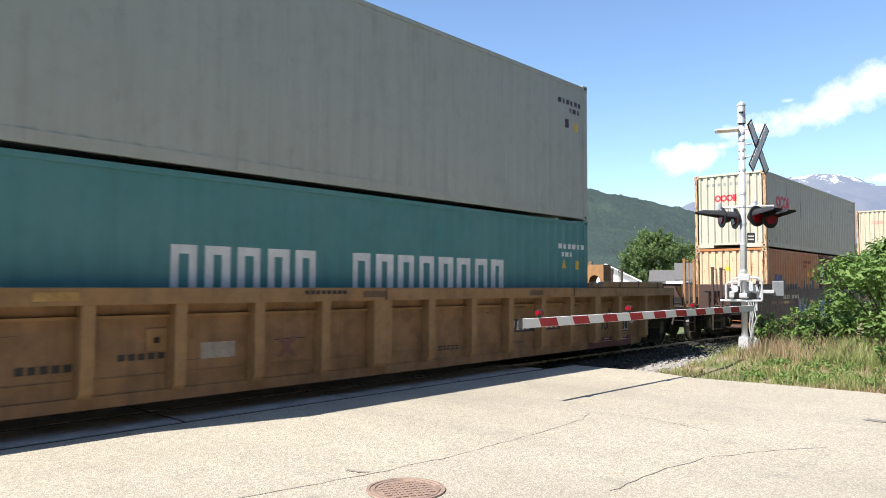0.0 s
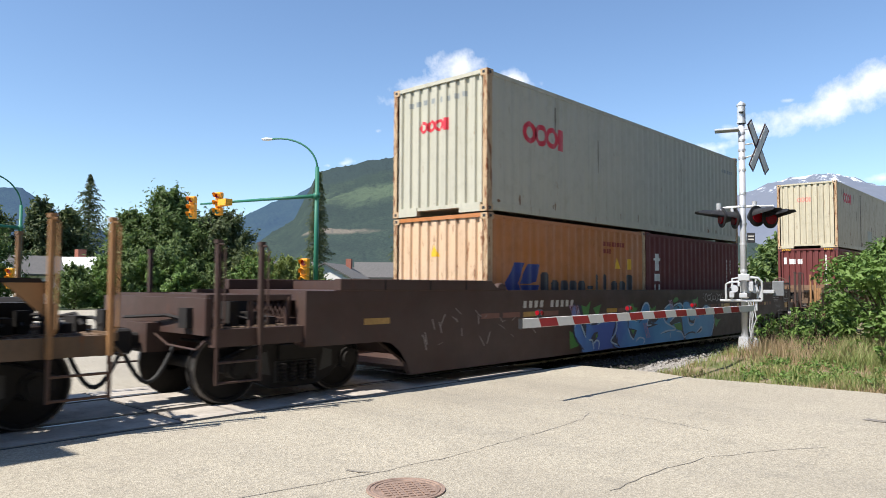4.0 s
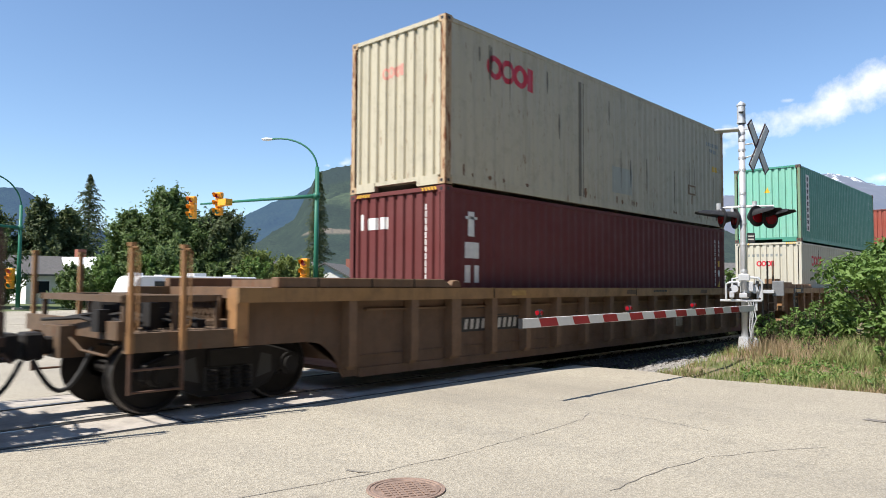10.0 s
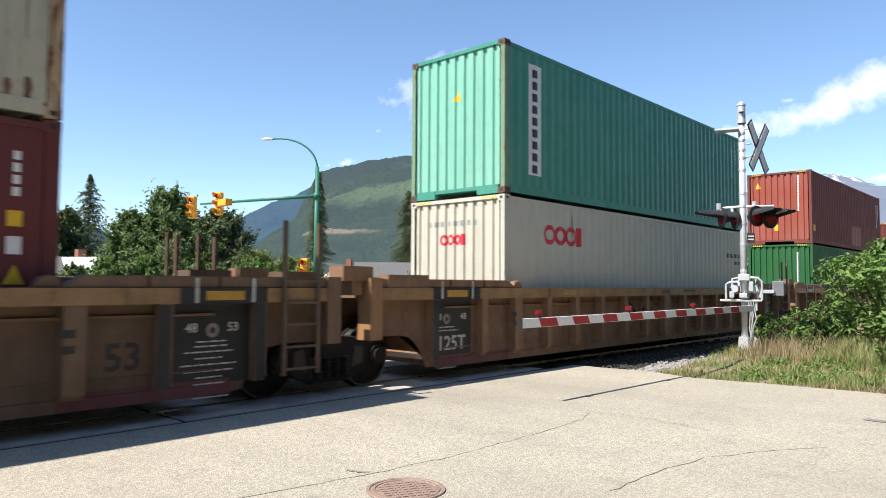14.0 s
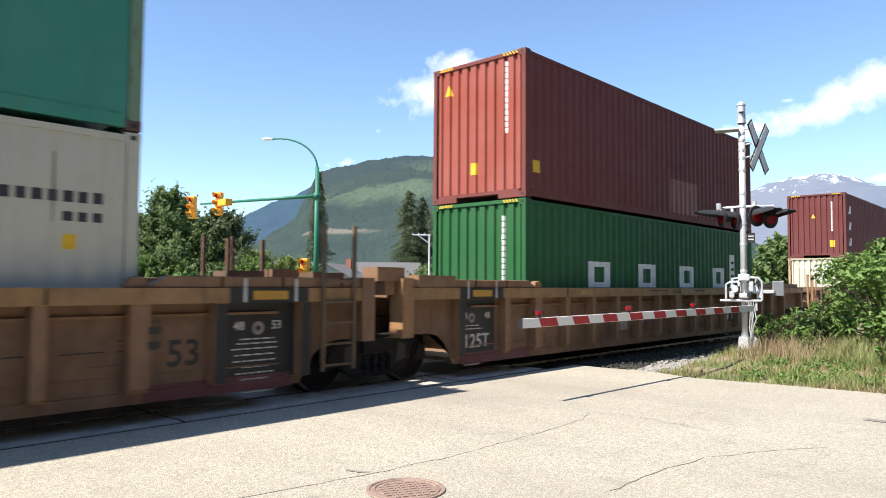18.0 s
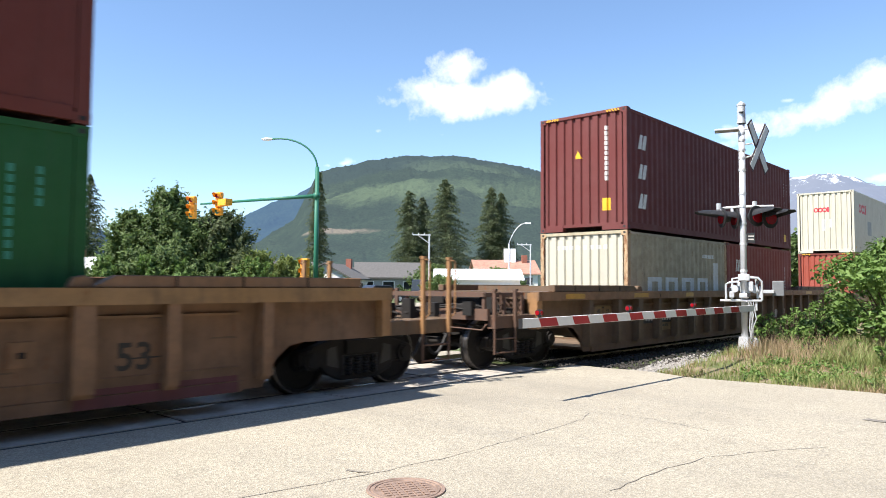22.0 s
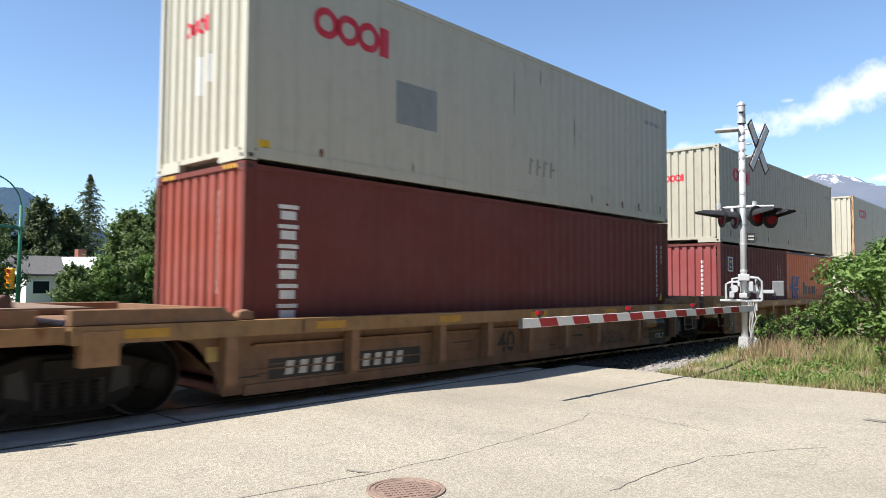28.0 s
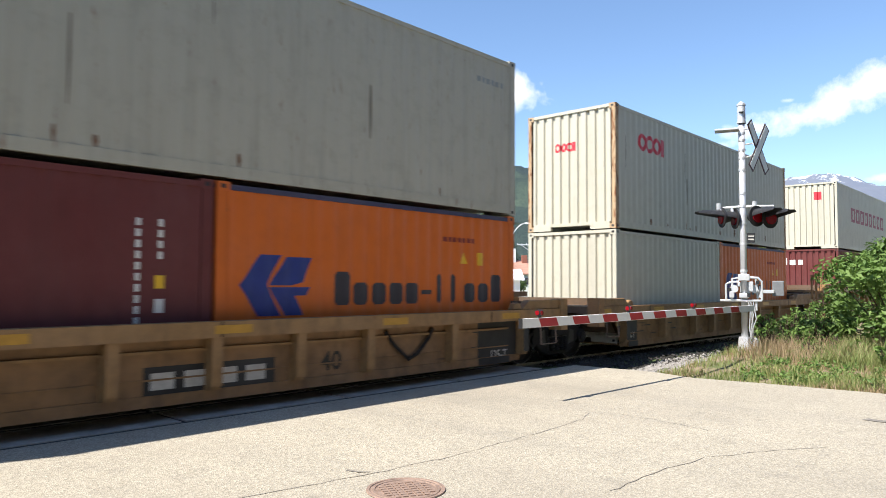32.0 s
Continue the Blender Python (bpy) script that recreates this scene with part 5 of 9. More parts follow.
def flat_platform(car, s, tc, mat, side):
    """Closed end of a low car: flat box deck, side sill, one post and a hanging step."""
    part("draft_sill", boxes((s * (tc - 1.5), s * (tc + 1.6), -0.30, 0.30, 0.66, 1.0)), side, car, bevel=0.02)
    part("deck_box", boxes((s * (tc + 0.35), s * (tc + 1.70), -1.45, 1.45, 1.10, 1.28)), mat, car, bevel=0.012)
    part("deck_plate", boxes((s * (tc - 0.2), s * (tc + 1.72), -1.40, 1.40, 1.282, 1.30)), M_WOOD, car, "flat dusty deck plate")
    part("end_beam", boxes((s * (tc + 1.66), s * (tc + 1.74), -1.50, 1.50, 0.96, 1.28)), mat, car, bevel=0.01)
    for y in (-1, 1):
        part("side_sill", boxes((s * (tc + 0.1), s * (tc + 1.74), y * 1.53, y * 1.44, 0.94, 1.11)), M_POST if y < 0 else mat, car, bevel=0.01)
        part("hanging_bracket", boxes((s * (tc - 0.41), s * (tc - 0.02), y * 1.58, y * 1.42, 0.69, 1.05)), M_POST, car, bevel=0.015)
        x = s * (tc + 1.53)
        part("end_post", boxes((x - 0.04, x + 0.04, y * 1.50, y * 1.44, 1.10, 1.92), (x - 0.05, x + 0.05, y * 1.515, y * 1.43, 1.90, 1.94)), M_POST, car, bevel=0.008)
        bm = bmesh.new()
        pipe(bm, [(x + s * 0.02, y * 1.50, 1.86), (x - s * 0.12, y * 1.52, 1.84), (x - s * 0.12, y * 1.54, 1.2), (x - s * 0.10, y * 1.54, 0.98)], 0.014, 6)
        part("grab_iron", bm, M_POST, car)
        bm = bmesh.new()
        pipe(bm, [(s * (tc + 1.40), y * 1.52, 1.0), (s * (tc + 1.40), y * 1.54, 0.47), (s * (tc + 0.82), y * 1.54, 0.47), (s * (tc + 0.82), y * 1.52, 1.0)], 0.018, 6)
        part("stirrup_step", bm, M_RUSTD, car)
    for k in range(3):
        q = tc + 0.55 + 0.16 * k
        bm = bmesh.new()
        prism(bm, [(s * q - 0.08, 1.30), (s * q + 0.08, 1.30), (s * q + 0.06, 1.40), (s * q, 1.43), (s * q - 0.06, 1.40)], -1.15 + 0.1 * k, -0.95 + 0.1 * k)
        part("deck_chock", bm, M_RUSTD, car, "rusty round-backed chock")
    bm = bmesh.new()
    pipe(bm, [(s * (tc + 1.76), -1.42, 1.1), (s * (tc + 1.86), -1.40, 1.0), (s * (tc + 1.86), -0.7, 0.98), (s * (tc + 1.80), -0.2, 1.05)], 0.014, 6)
    part("uncoupling_lever", bm, M_POST, car)


def hand_brake(car, s, x, z, mat):
    """Upright brake stand with a spoked wheel that faces along the track."""
    bm = bmesh.new()
    prism(bm, [(s * x - 0.06, z), (s * x + 0.08, z), (s * x + 0.06, z + 0.66), (s * x - 0.04, z + 0.70)], -1.22, -1.02)
    part("brake_stand", bm, mat, car, bevel=0.01)
    bm = bmesh.new()
    tube(bm, (s * (x + 0.05), -1.12, z + 0.46), (s * (x + 0.20), -1.12, z + 0.46), 0.15, 0.11, 14)
    part("brake_gear_case", bm, mat, car, "rusty round brake gear case")
    bm = bmesh.new()
    c = Vector((s * (x + 0.26), -1.12, z + 0.44))
    pipe(bm, [c + Vector((0, math.cos(k * 0.4488) * 0.27, math.sin(k * 0.4488) * 0.27)) for k in range(15)], 0.022, 6)
    for k in range(5):
        tube(bm, c, c + Vector((0, math.cos(k * 1.2566) * 0.27, math.sin(k * 1.2566) * 0.27)), 0.016, seg=5)
    part("brake_wheel", bm, M_POST, car, "worn orange hand brake wheel")


def shackle(car, x, z, mat):
    bm = bmesh.new()
    prism(bm, [(x - 0.14, z), (x + 0.14, z), (x + 0.10, z + 0.10), (x + 0.02, z + 0.13), (x - 0.08, z + 0.11)], -1.5, -1.38)
    part("guide_bracket", bm, mat, car, bevel=0.012)


def well_car(label, uc, ends, mat, half=8.05, low=0.255, chord=(1.325, 1.505), raised=1.64, ribs=None, tc=9.88, dark=None, smooth_side=False, rail_top=1.97, name="well_car", plat=None, wheel=0, plate=None, top=None, bed=0.33, shift=(0.0, 0.0), tail=0.0):
    """A well car: two deep sides with ribs, a floor, raised ends and trucks.
    ends: (leading, trailing): 'truck' own truck and coupler, 'share' shared truck carried here, 'rest' shared truck of the neighbour."""
    car = thing(name, label, "railcar", group="well cars of the train")
    car.matrix_world = pose(uc, TRACK_Y, 0)
    MOVERS.append((car, uc, 0.0))
    c0, c1 = chord
    foot = half + 0.22 if half > 7 else half - 0.10
    arch_x = tc - 0.28
    if c1 < 1.2:
        arch_x = tc - 0.43
    reach = [(tc + 0.14 if c1 > 1.2 else tc + 0.07) + d if kind == "truck" else arch_x + d for kind, d in zip(ends, shift)]
    for y in (-1, 1):
        bm = bmesh.new()
        ah = 0.53 if c1 > 1.2 else c0 - low - 0.006
        half_out = [(foot - 0.02, low), (foot + 0.08, low + ah * 0.35), (foot + 0.20, low + ah * 0.66), (foot + 0.38, low + ah * 0.93), (foot + 0.60, low + ah)]
        out = half_out + [(reach[1], low + ah), (reach[1], c0), (-reach[0], c0), (-reach[0], low + ah)] + [(-a, b) for a, b in half_out[::-1]]
        prism(bm, out, *((y * 1.50, y * 1.40) if smooth_side else (y * 1.37, y * 1.34)))
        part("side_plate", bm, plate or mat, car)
        part("top_chord", boxes((-reach[0], reach[1], y * (1.515 if smooth_side else 1.56), y * 1.36, c0, c1)), top or mat, car, bevel=0.015)
        if not smooth_side:
            part("bottom_sill", boxes((-foot + 0.3, foot - 0.3, y * 1.392, y * 1.33, low - 0.02, low + 0.11)), plate or mat, car, bevel=0.01)
        if not smooth_side:
            for rx, rw in ribs:
                key = ("rib", rw, low, c0)
                if key not in CACHE:
                    bm = bmesh.new()
                    w = rw / 2
                    for a, b, d in ((low + 0.11, low + 0.16, 1.50), (low + 0.16, c0 - 0.001, 1.545)):
                        box(bm, -w, w, -d, -1.36, a, b)
                    CACHE[key] = mesh_of("rib", bm, 0.012)
                for q in ((rx, -rx) if rx else (0,)):
                    o = hang("rib", CACHE[key], mat, car)
                    o.matrix_local = pose(q + (tail if q > 5.5 else 0), 0, 0, 0, 0, 0 if y < 0 else 180)
            for i in range(-1, 2, 2):
                bm = bmesh.new()
                box(bm, -foot + 0.4, foot - 0.4, y * 1.42, y * 1.36, c0 - 0.15, c0 - 0.12)
                part("ledge", bm, mat, car)
                part("weld_strip", boxes((-foot + 0.35, foot - 0.35, y * 1.385, y * 1.36, low + 0.27, low + 0.29)), plate or mat, car)
                if y < 0:
                    for q in (0.04, -5.1, 5.1):
                        part("chord_joint", boxes((q - 0.012, q + 0.012, -1.563, -1.50, c0 + 0.01, c1 - 0.01)), M_STEEL, car)
                break
    part("well_floor", boxes((-foot + 0.4, foot - 0.4, -1.34, 1.34, low - 0.015, bed - 0.03), (-6.1, -5.2, -1.25, 1.25, bed - 0.03, bed - 0.002), (5.2, 6.1, -1.25, 1.25, bed - 0.03, bed - 0.002), (-0.5, 0.5, -1.25, 1.25, bed - 0.03, bed - 0.002)), dark or mat, car)
    for s, kind, end_x in zip((-1, 1), ends, reach):
        r0 = half - 1.95 if half > 7 else half - 0.25
        own = kind == "truck" and c1 > 1.2
        top_x = end_x - 0.57 if own else end_x
        for y in (-1, 1):
            bm = bmesh.new()
            prism(bm, [(s * r0, c1), (s * top_x, c1), (s * top_x, raised), (s * (r0 + 0.25), raised)], y * 1.53, y * 1.38)
            if smooth_side and s > 0:
                bm.free()
                bm = boxes((r0 + 0.2, 8.92, y * 1.53, y * 1.38, c1, 1.62), (9.20, 9.42, y * 1.53, y * 1.38, c1, 1.62), (r0 + 0.2, 9.92, y * 1.56, y * 1.30, 1.62, 1.685))
            part("end_side_riser", bm, mat, car, bevel=0.01)
        part("end_bulkhead", boxes((s * (foot - 0.07), s * (foot + 0.13), -1.335, 1.335, 0.5, raised - 0.02), (s * (foot + 0.13), s * top_x, -1.38, 1.38, c1 - 0.15, c1)), M_TTXD if mat == M_TTX else mat, car, bevel=0.012)
        for q in (0.9, 1.75, 2.7):
            if raised > 1.5:
                part("riser_joint", boxes((s * (r0 + q), s * (r0 + q + 0.03), -1.534, -1.50, c1 + 0.01, raised - 0.004)), M_STEEL, car)
        shackle(car, s * (r0 - 0.08), c1, mat)
        if kind == "truck":
            truck(car, s * (end_x - 0.18 if own else tc - 0.12))
            if c1 < 1.2:
                flat_platform(car, s, tc, mat, plat or mat)
            else:
                low_end = s > 0 and rail_top < 1.8
                end_platform(car, s, end_x, end_x + 1.30, 1.0, plat or mat, 1.42 if low_end else rail_top, (end_x + 0.68, end_x + 1.27), wheel == s, s < 0, smooth_side)
                part("end_cap", boxes((s * (end_x - 0.16), s * (end_x + 0.004), -1.525, -1.30, low + ah + 0.02, c1 - 0.02)), M_POST if mat != M_CPR else mat, car, bevel=0.012)
                if low_end:
                    hand_brake(car, s, tc + 1.16, 1.0, M_RUSTD)
            coupler(car, s, end_x + 1.28 if own else tc + 1.3, end_x + 1.66 if own else tc + 1.9)
        else:
            bm = boxes((s * (half + 0.3), s * (tc + 0.02), -0.5, 0.5, 0.74, 1.0))
            part("articulation_arm", bm, M_RUSTD, car, bevel=0.02)
            for y in (-1, 1):
                bm = boxes((s * (end_x - 0.22), s * (end_x + 0.01), y * 1.575, y * 1.30, low + 0.50, raised + 0.01))
                # leading posts, towards the sun, get the lit orange
                part("end_post", bm, M_POST if s < 0 else mat, car, bevel=0.012)
            bm = boxes((s * (end_x - 0.9), s * (end_x - 0.2), 0.9, 1.3, raised, raised + 0.12))
            part("hose_box", bm, M_TTXD, car, bevel=0.02)
            if raised > 1.5:
                for y in (-1, 1):
                    if s < 0:
                        part("guide_block", boxes((-10.05, -9.50, y * 1.50, y * 1.18, 1.60, 1.81), (-9.86, -9.66, y * 1.46, y * 1.2, 1.40, 1.60)), mat, car, bevel=0.025)
                        part("guide_block", boxes((-9.24, -8.39, y * 1.545, y * 1.30, c1 + 0.004, raised + 0.06)), mat, car, bevel=0.015)
                    else:
                        bm = bmesh.new()
                        for x in (8.68 + shift[1], 9.20 + shift[1]):
                            box(bm, x - 0.025, x + 0.025, y * 1.62, y * 1.575, 0.40, 2.36)
                        for k in range(5):
                            box(bm, 8.68 + shift[1], 9.20 + shift[1], y * 1.61, y * 1.585, 0.46 + 0.28 * k, 0.49 + 0.28 * k)
                        bmesh.ops.recalc_face_normals(bm, faces=bm.faces[:])
                        part("ladder", bm, M_TTXD, car)
                for x in (8.75, 9.4) if s > 0 else ():
                    part("stanchion", boxes((s * x - 0.03, s * x + 0.03, 1.30, 1.36, raised - 0.1, 2.30)), M_RUSTD, car, "thin rusty stanchion")
            else:
                for y in (-1, 1):
                    bm = bmesh.new()
                    pipe(bm, [(s * 6.58, y * 1.53, c0 + 0.02), (s * 6.58, y * 1.56, 0.46), (s * 7.07, y * 1.56, 0.46), (s * 7.07, y * 1.53, c0 + 0.02)], 0.013, 6)
                    part("stirrup_step", bm, M_IRON, car, "thin worn steel stirrup step")
                for x in (6.9, 7.35):
                    part("stanchion", boxes((s * x - 0.03, s * x + 0.03, 1.30, 1.36, raised - 0.1, 1.85)), M_RUSTD, car, "thin rusty stanchion")
            if kind == "share":
                truck(car, s * tc)
    return car


RIBS53 = [(0, 0.34), (1.03, 0.14), (2.05, 0.14), (3.07, 0.14), (4.07, 0.14), (5.06, 0.14), (6.05, 0.22), (7.0, 0.15), (8.22, 0.14)]
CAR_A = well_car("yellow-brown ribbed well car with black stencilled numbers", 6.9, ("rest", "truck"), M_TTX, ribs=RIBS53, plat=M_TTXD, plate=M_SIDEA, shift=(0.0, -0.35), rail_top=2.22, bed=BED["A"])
CAR_B = well_car("dark brown smooth-sided well car with blue graffiti", 30.55, ("truck", "truck"), M_CPR, low=0.195, chord=(1.27, 1.462), raised=1.63, ribs=RIBS53, smooth_side=True, wheel=1, shift=(0.2, -0.10), rail_top=2.05, bed=BED["B"])
CAR_C = well_car("soot-darkened yellow ribbed well car with a black stencilled panel", 54.3, ("truck", "share"), M_SOOTRIB, ribs=RIBS53, plat=M_TTXD, plate=M_DARKSIDE, top=M_TTX, shift=(0.0, 0.05), tail=0.22, bed=BED["C"])
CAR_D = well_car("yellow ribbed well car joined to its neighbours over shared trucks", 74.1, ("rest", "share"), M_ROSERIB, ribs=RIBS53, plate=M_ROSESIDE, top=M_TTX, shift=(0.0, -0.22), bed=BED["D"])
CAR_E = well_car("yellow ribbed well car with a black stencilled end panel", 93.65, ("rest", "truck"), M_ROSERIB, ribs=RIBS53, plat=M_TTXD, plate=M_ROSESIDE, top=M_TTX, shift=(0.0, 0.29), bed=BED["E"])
CAR_F = well_car("grimy yellow ribbed well car with rusty end platforms", 117.80, ("truck", "truck"), M_TTXD, low=0.19, chord=(1.26, 1.428), raised=1.56, ribs=RIBS53, shift=(0.1, 0.0), rail_top=1.46, plat=M_RUSTD, top=M_ROSERIB, plate=M_DARKSIDE, bed=BED["F"])
RIBS40 = [(0, 0.14), (1.2, 0.14), (2.4, 0.14), (4.2, 0.14), (6.12, 0.16)]
LOW = dict(half=6.25, chord=(0.92, 1.11), raised=1.28, low=0.195, tc=7.86, ribs=RIBS40)
CAR_G = well_car("low yellow forty-foot well car with rusty end platform", 139.2, ("truck", "share"), M_ROSERIB, plat=M_RUSTD, rail_top=1.62, plate=M_ROSESIDE, top=M_TTX, **LOW, bed=BED["G"])
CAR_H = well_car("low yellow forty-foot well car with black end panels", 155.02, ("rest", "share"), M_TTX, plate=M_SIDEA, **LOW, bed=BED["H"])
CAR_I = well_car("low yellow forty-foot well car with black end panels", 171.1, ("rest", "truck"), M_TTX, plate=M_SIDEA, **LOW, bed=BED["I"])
CAR_J = well_car("yellow ribbed well car at the end of the visible train", 190.4, ("truck", "truck"), M_TTX, ribs=RIBS53, bed=BED["J"])


# ---- crossing signal ----
def disc(bm, c, n, r, depth, seg=24):
    c, n = Vector(c), Vector(n).normalized()
    return tube(bm, c, c + n * depth, r, seg=seg)


def flasher(top, at, n, lit):
    """One flashing light: black disc, red lens and long hood, facing n."""
    at, n = Vector(at), Vector(n).normalized()
    up = Vector((0, 0, 1))
    side = n.cross(up)
    bm = bmesh.new()
    disc(bm, at, n, 0.23, 0.025, 28)
    tube(bm, at - n * 0.16, at, 0.10, 0.15, 16)
    unit = part("flasher", bm, M_BLACK, top, "black flashing light with a long hood")
    bm = bmesh.new()
    disc(bm, at + n * 0.03, n, 0.145, 0.03, 24)
    part("lens", bm, M_LENS if lit else M_LENSDARK, unit, "round red lens")
    bm = bmesh.new()
    seg = 14
    rows = []
    for k, (f, w) in enumerate(((0.0, 1.0), (0.55, 0.62))):
        row = []
        for i in range(seg + 1):
            a = math.pi * (i / seg) * w + math.pi * (1 - w) / 2
            row.append([at + n * (0.03 + f * (0.75 if 0.25 < i / seg < 0.75 else 1.0)) + side * math.cos(a) * q + up * math.sin(a) * q for q in (0.165, 0.157)])
        rows.append(row)
    v = [[[bm.verts.new(p) for p in pair] for pair in row] for row in rows]
    for i in range(seg):
        for q in (0, 1):
            bm.faces.new((v[0][i][q], v[0][i + 1][q], v[1][i + 1][q], v[1][i][q]))
        bm.faces.new((v[1][i][0], v[1][i + 1][0], v[1][i + 1][1], v[1][i][1]))
    part("hood", bm, M_BLACK, unit)


M_BORDER = plain("dark_red_border", (0.06, 0.012, 0.014), 0.5, 0.1, 6)


M_STEELG = plain("weathered_grey_steel", (0.22, 0.23, 0.24), 0.6, 0.2, 6, 0.3)


def crossing_signal():
    bx, by = 15.96, 5.62
    s = thing("crossing_signal", "silver railway crossing signal mast with crossbuck, flashers and lowered gate", "crossing signal", pose(bx, by, 0))
    R, F = Vector((0.332, -0.943, 0)), Vector((0.943, 0.332, 0))
    up = Vector((0, 0, 1))

    def at(r, f, z):
        return R * r + F * f + up * z

    bm = bmesh.new()
    tube(bm, (0, 0, 0.42), (0, 0, 5.2), 0.068, seg=20)
    part("mast", bm, M_GALV, s, smooth=True)
    bm = bmesh.new()
    tube(bm, (0, 0, 0.02), (0, 0, 0.10), 0.20, 0.19, 8)
    tube(bm, (0, 0, 0.10), (0, 0, 0.44), 0.17, 0.13, 8)
    for i in range(4):
        a = i * 1.5708 + 0.4
        tube(bm, (math.cos(a) * 0.17, math.sin(a) * 0.17, 0.0), (math.cos(a) * 0.17, math.sin(a) * 0.17, 0.16), 0.02, seg=6)
    part("mast_base", bm, M_ALU, s, "cast aluminium mast base")
    part("base_plate", boxes((-0.32, 0.32, -0.30, 0.30, -0.12, 0.022)), M_IRON, s, "rusty brown base plate", bevel=0.01)
    bm = bmesh.new()
    tube(bm, at(0.22, 0.05, 0.0), at(0.22, 0.05, 0.36), 0.07, 0.06, 10)
    tube(bm, at(0.22, 0.05, 0.36), at(0.20, 0.03, 0.42), 0.06, 0.03, 10)
    pipe(bm, [at(0.17, 0.04, 0.3), at(0.16, 0.03, 0.9), at(0.09, 0, 1.2)], 0.02, 8)
    part("conduit", bm, M_ALU, s)
    bm = bmesh.new()
    tube(bm, (0, 0, 5.2), (0, 0, 5.64), 0.088, seg=18)
    tube(bm, (0, 0, 5.64), (0, 0, 5.70), 0.088, 0.03, 18)
    for z in (5.22, 5.62):
        tube(bm, (0, 0, z - 0.02), (0, 0, z + 0.02), 0.098, seg=18)
    bell = part("bell_housing", bm, M_ALU, s, "grey cylindrical bell housing")
    bm = bmesh.new()
    tube(bm, at(0.0, -0.092, 5.46), at(0, -0.085, 5.44), 0.055, seg=14)
    part("bell_opening", bm, M_BLACK, bell)
    bm = boxes((-0.56, -0.06, -0.16, 0.16, 5.05, 5.09))
    box(bm, -0.12, 0.28, -0.03, 0.03, 5.06, 5.11)
    bmesh.ops.transform(bm, matrix=Matrix.Rotation(math.atan2(R.y, R.x), 4, "Z"), verts=bm.verts[:])
    part("top_bracket", bm, M_ALU, s, bevel=0.006)
    for z in (4.98, 4.82, 4.6, 4.42, 4.15, 3.62, 3.34, 2.95, 2.5, 1.9):
        bm = bmesh.new()
        tube(bm, (0, 0, z - 0.025), (0, 0, z + 0.025), 0.078, seg=16)
        part("clamp", bm, M_ALU, s)
    # crossbuck, turned towards the road
    c = at(0.33, -0.10, 4.62)
    n = Vector((-0.12, -0.993, 0)).normalized()
    side = n.cross(up)
    for i, a in enumerate((52, -52)):
        d = side * math.cos(radians(a)) + up * math.sin(radians(a))
        w = n.cross(d)
        for j, (hl, hw, mat, nm, off) in enumerate(((0.65, 0.125, M_BORDER, "blade_border", 0.0), (0.61, 0.082, M_WHITE, "crossbuck_blade", 0.008))):
            bm = bmesh.new()
            o = c + n * (off + i * 0.02)
            vs = [bm.verts.new(o + d * p * hl + w * q * hw + n * k) for k in (0, 0.006) for p, q in ((-1, -1), (1, -1), (1, 1), (-1, 1))]
            for f in ((0, 3, 2, 1), (4, 5, 6, 7), (0, 1, 5, 4), (1, 2, 6, 5), (2, 3, 7, 6), (3, 0, 4, 7)):
                bm.faces.new([vs[k] for k in f])
            part(nm, bm, mat, s)
    bm = bmesh.new()
    pipe(bm, [at(0.05, 0, 4.42), at(0.20, 0, 4.46), c - n * 0.01], 0.018, 6)
    pipe(bm, [at(0.05, 0, 4.72), at(0.22, 0, 4.74), c - n * 0.01], 0.018, 6)
    part("crossbuck_bracket", bm, M_ALU, s)
    # flashers on a cross arm
    bm = bmesh.new()
    pipe(bm, [at(-0.50, 0.02, 3.31), at(-0.06, 0, 3.33), at(0.06, 0, 3.33), at(0.62, 0, 3.32)], 0.028, 8)
    pipe(bm, [at(-0.48, 0.02, 3.36), at(-0.44, -0.02, 3.14)], 0.035, 8)
    pipe(bm, [at(-0.23, 0.02, 3.32), at(-0.20, 0, 3.12)], 0.035, 8)
    pipe(bm, [at(0.26, 0.02, 3.40), at(0.18, 0.0, 3.15)], 0.035, 8)
    tube(bm, at(-0.50, 0, 3.28), at(-0.50, 0, 3.42), 0.05, seg=10)
    tube(bm, at(0.24, 0, 3.30), at(0.24, 0, 3.44), 0.05, seg=10)
    part("cross_arm", bm, M_ALU, s)
    left = (R * -0.93 + F * -0.38).normalized()
    right = (R * 0.72 + F * -0.69).normalized()
    flasher(s, at(-0.42, -0.02, 3.10), left, True)
    flasher(s, at(-0.15, 0.06, 3.07), left, False)
    flasher(s, at(0.27, -0.08, 3.10), right, True)
    flasher(s, at(0.54, 0.02, 3.06), right, False)
    # small blank number plate with unreadable marks
    bm = boxes((0.08, 0.24, -0.012, 0.0, 2.52, 2.74))
    bmesh.ops.transform(bm, matrix=Matrix.Rotation(math.atan2(R.y, R.x), 4, "Z"), verts=bm.verts[:])
    plate = part("small_plate", bm, M_BLACK, s, "small black plate with unreadable marks")
    bm = boxes((0.10, 0.22, -0.016, -0.012, 2.58, 2.61), (0.10, 0.22, -0.016, -0.012, 2.65, 2.68))
    bmesh.ops.transform(bm, matrix=Matrix.Rotation(math.atan2(R.y, R.x), 4, "Z"), verts=bm.verts[:])
    part("mark", bm, M_STENCILW, plate)
    # gate mechanism and its white yoke
    rot = Matrix.Rotation(math.atan2(R.y, R.x), 4, "Z")

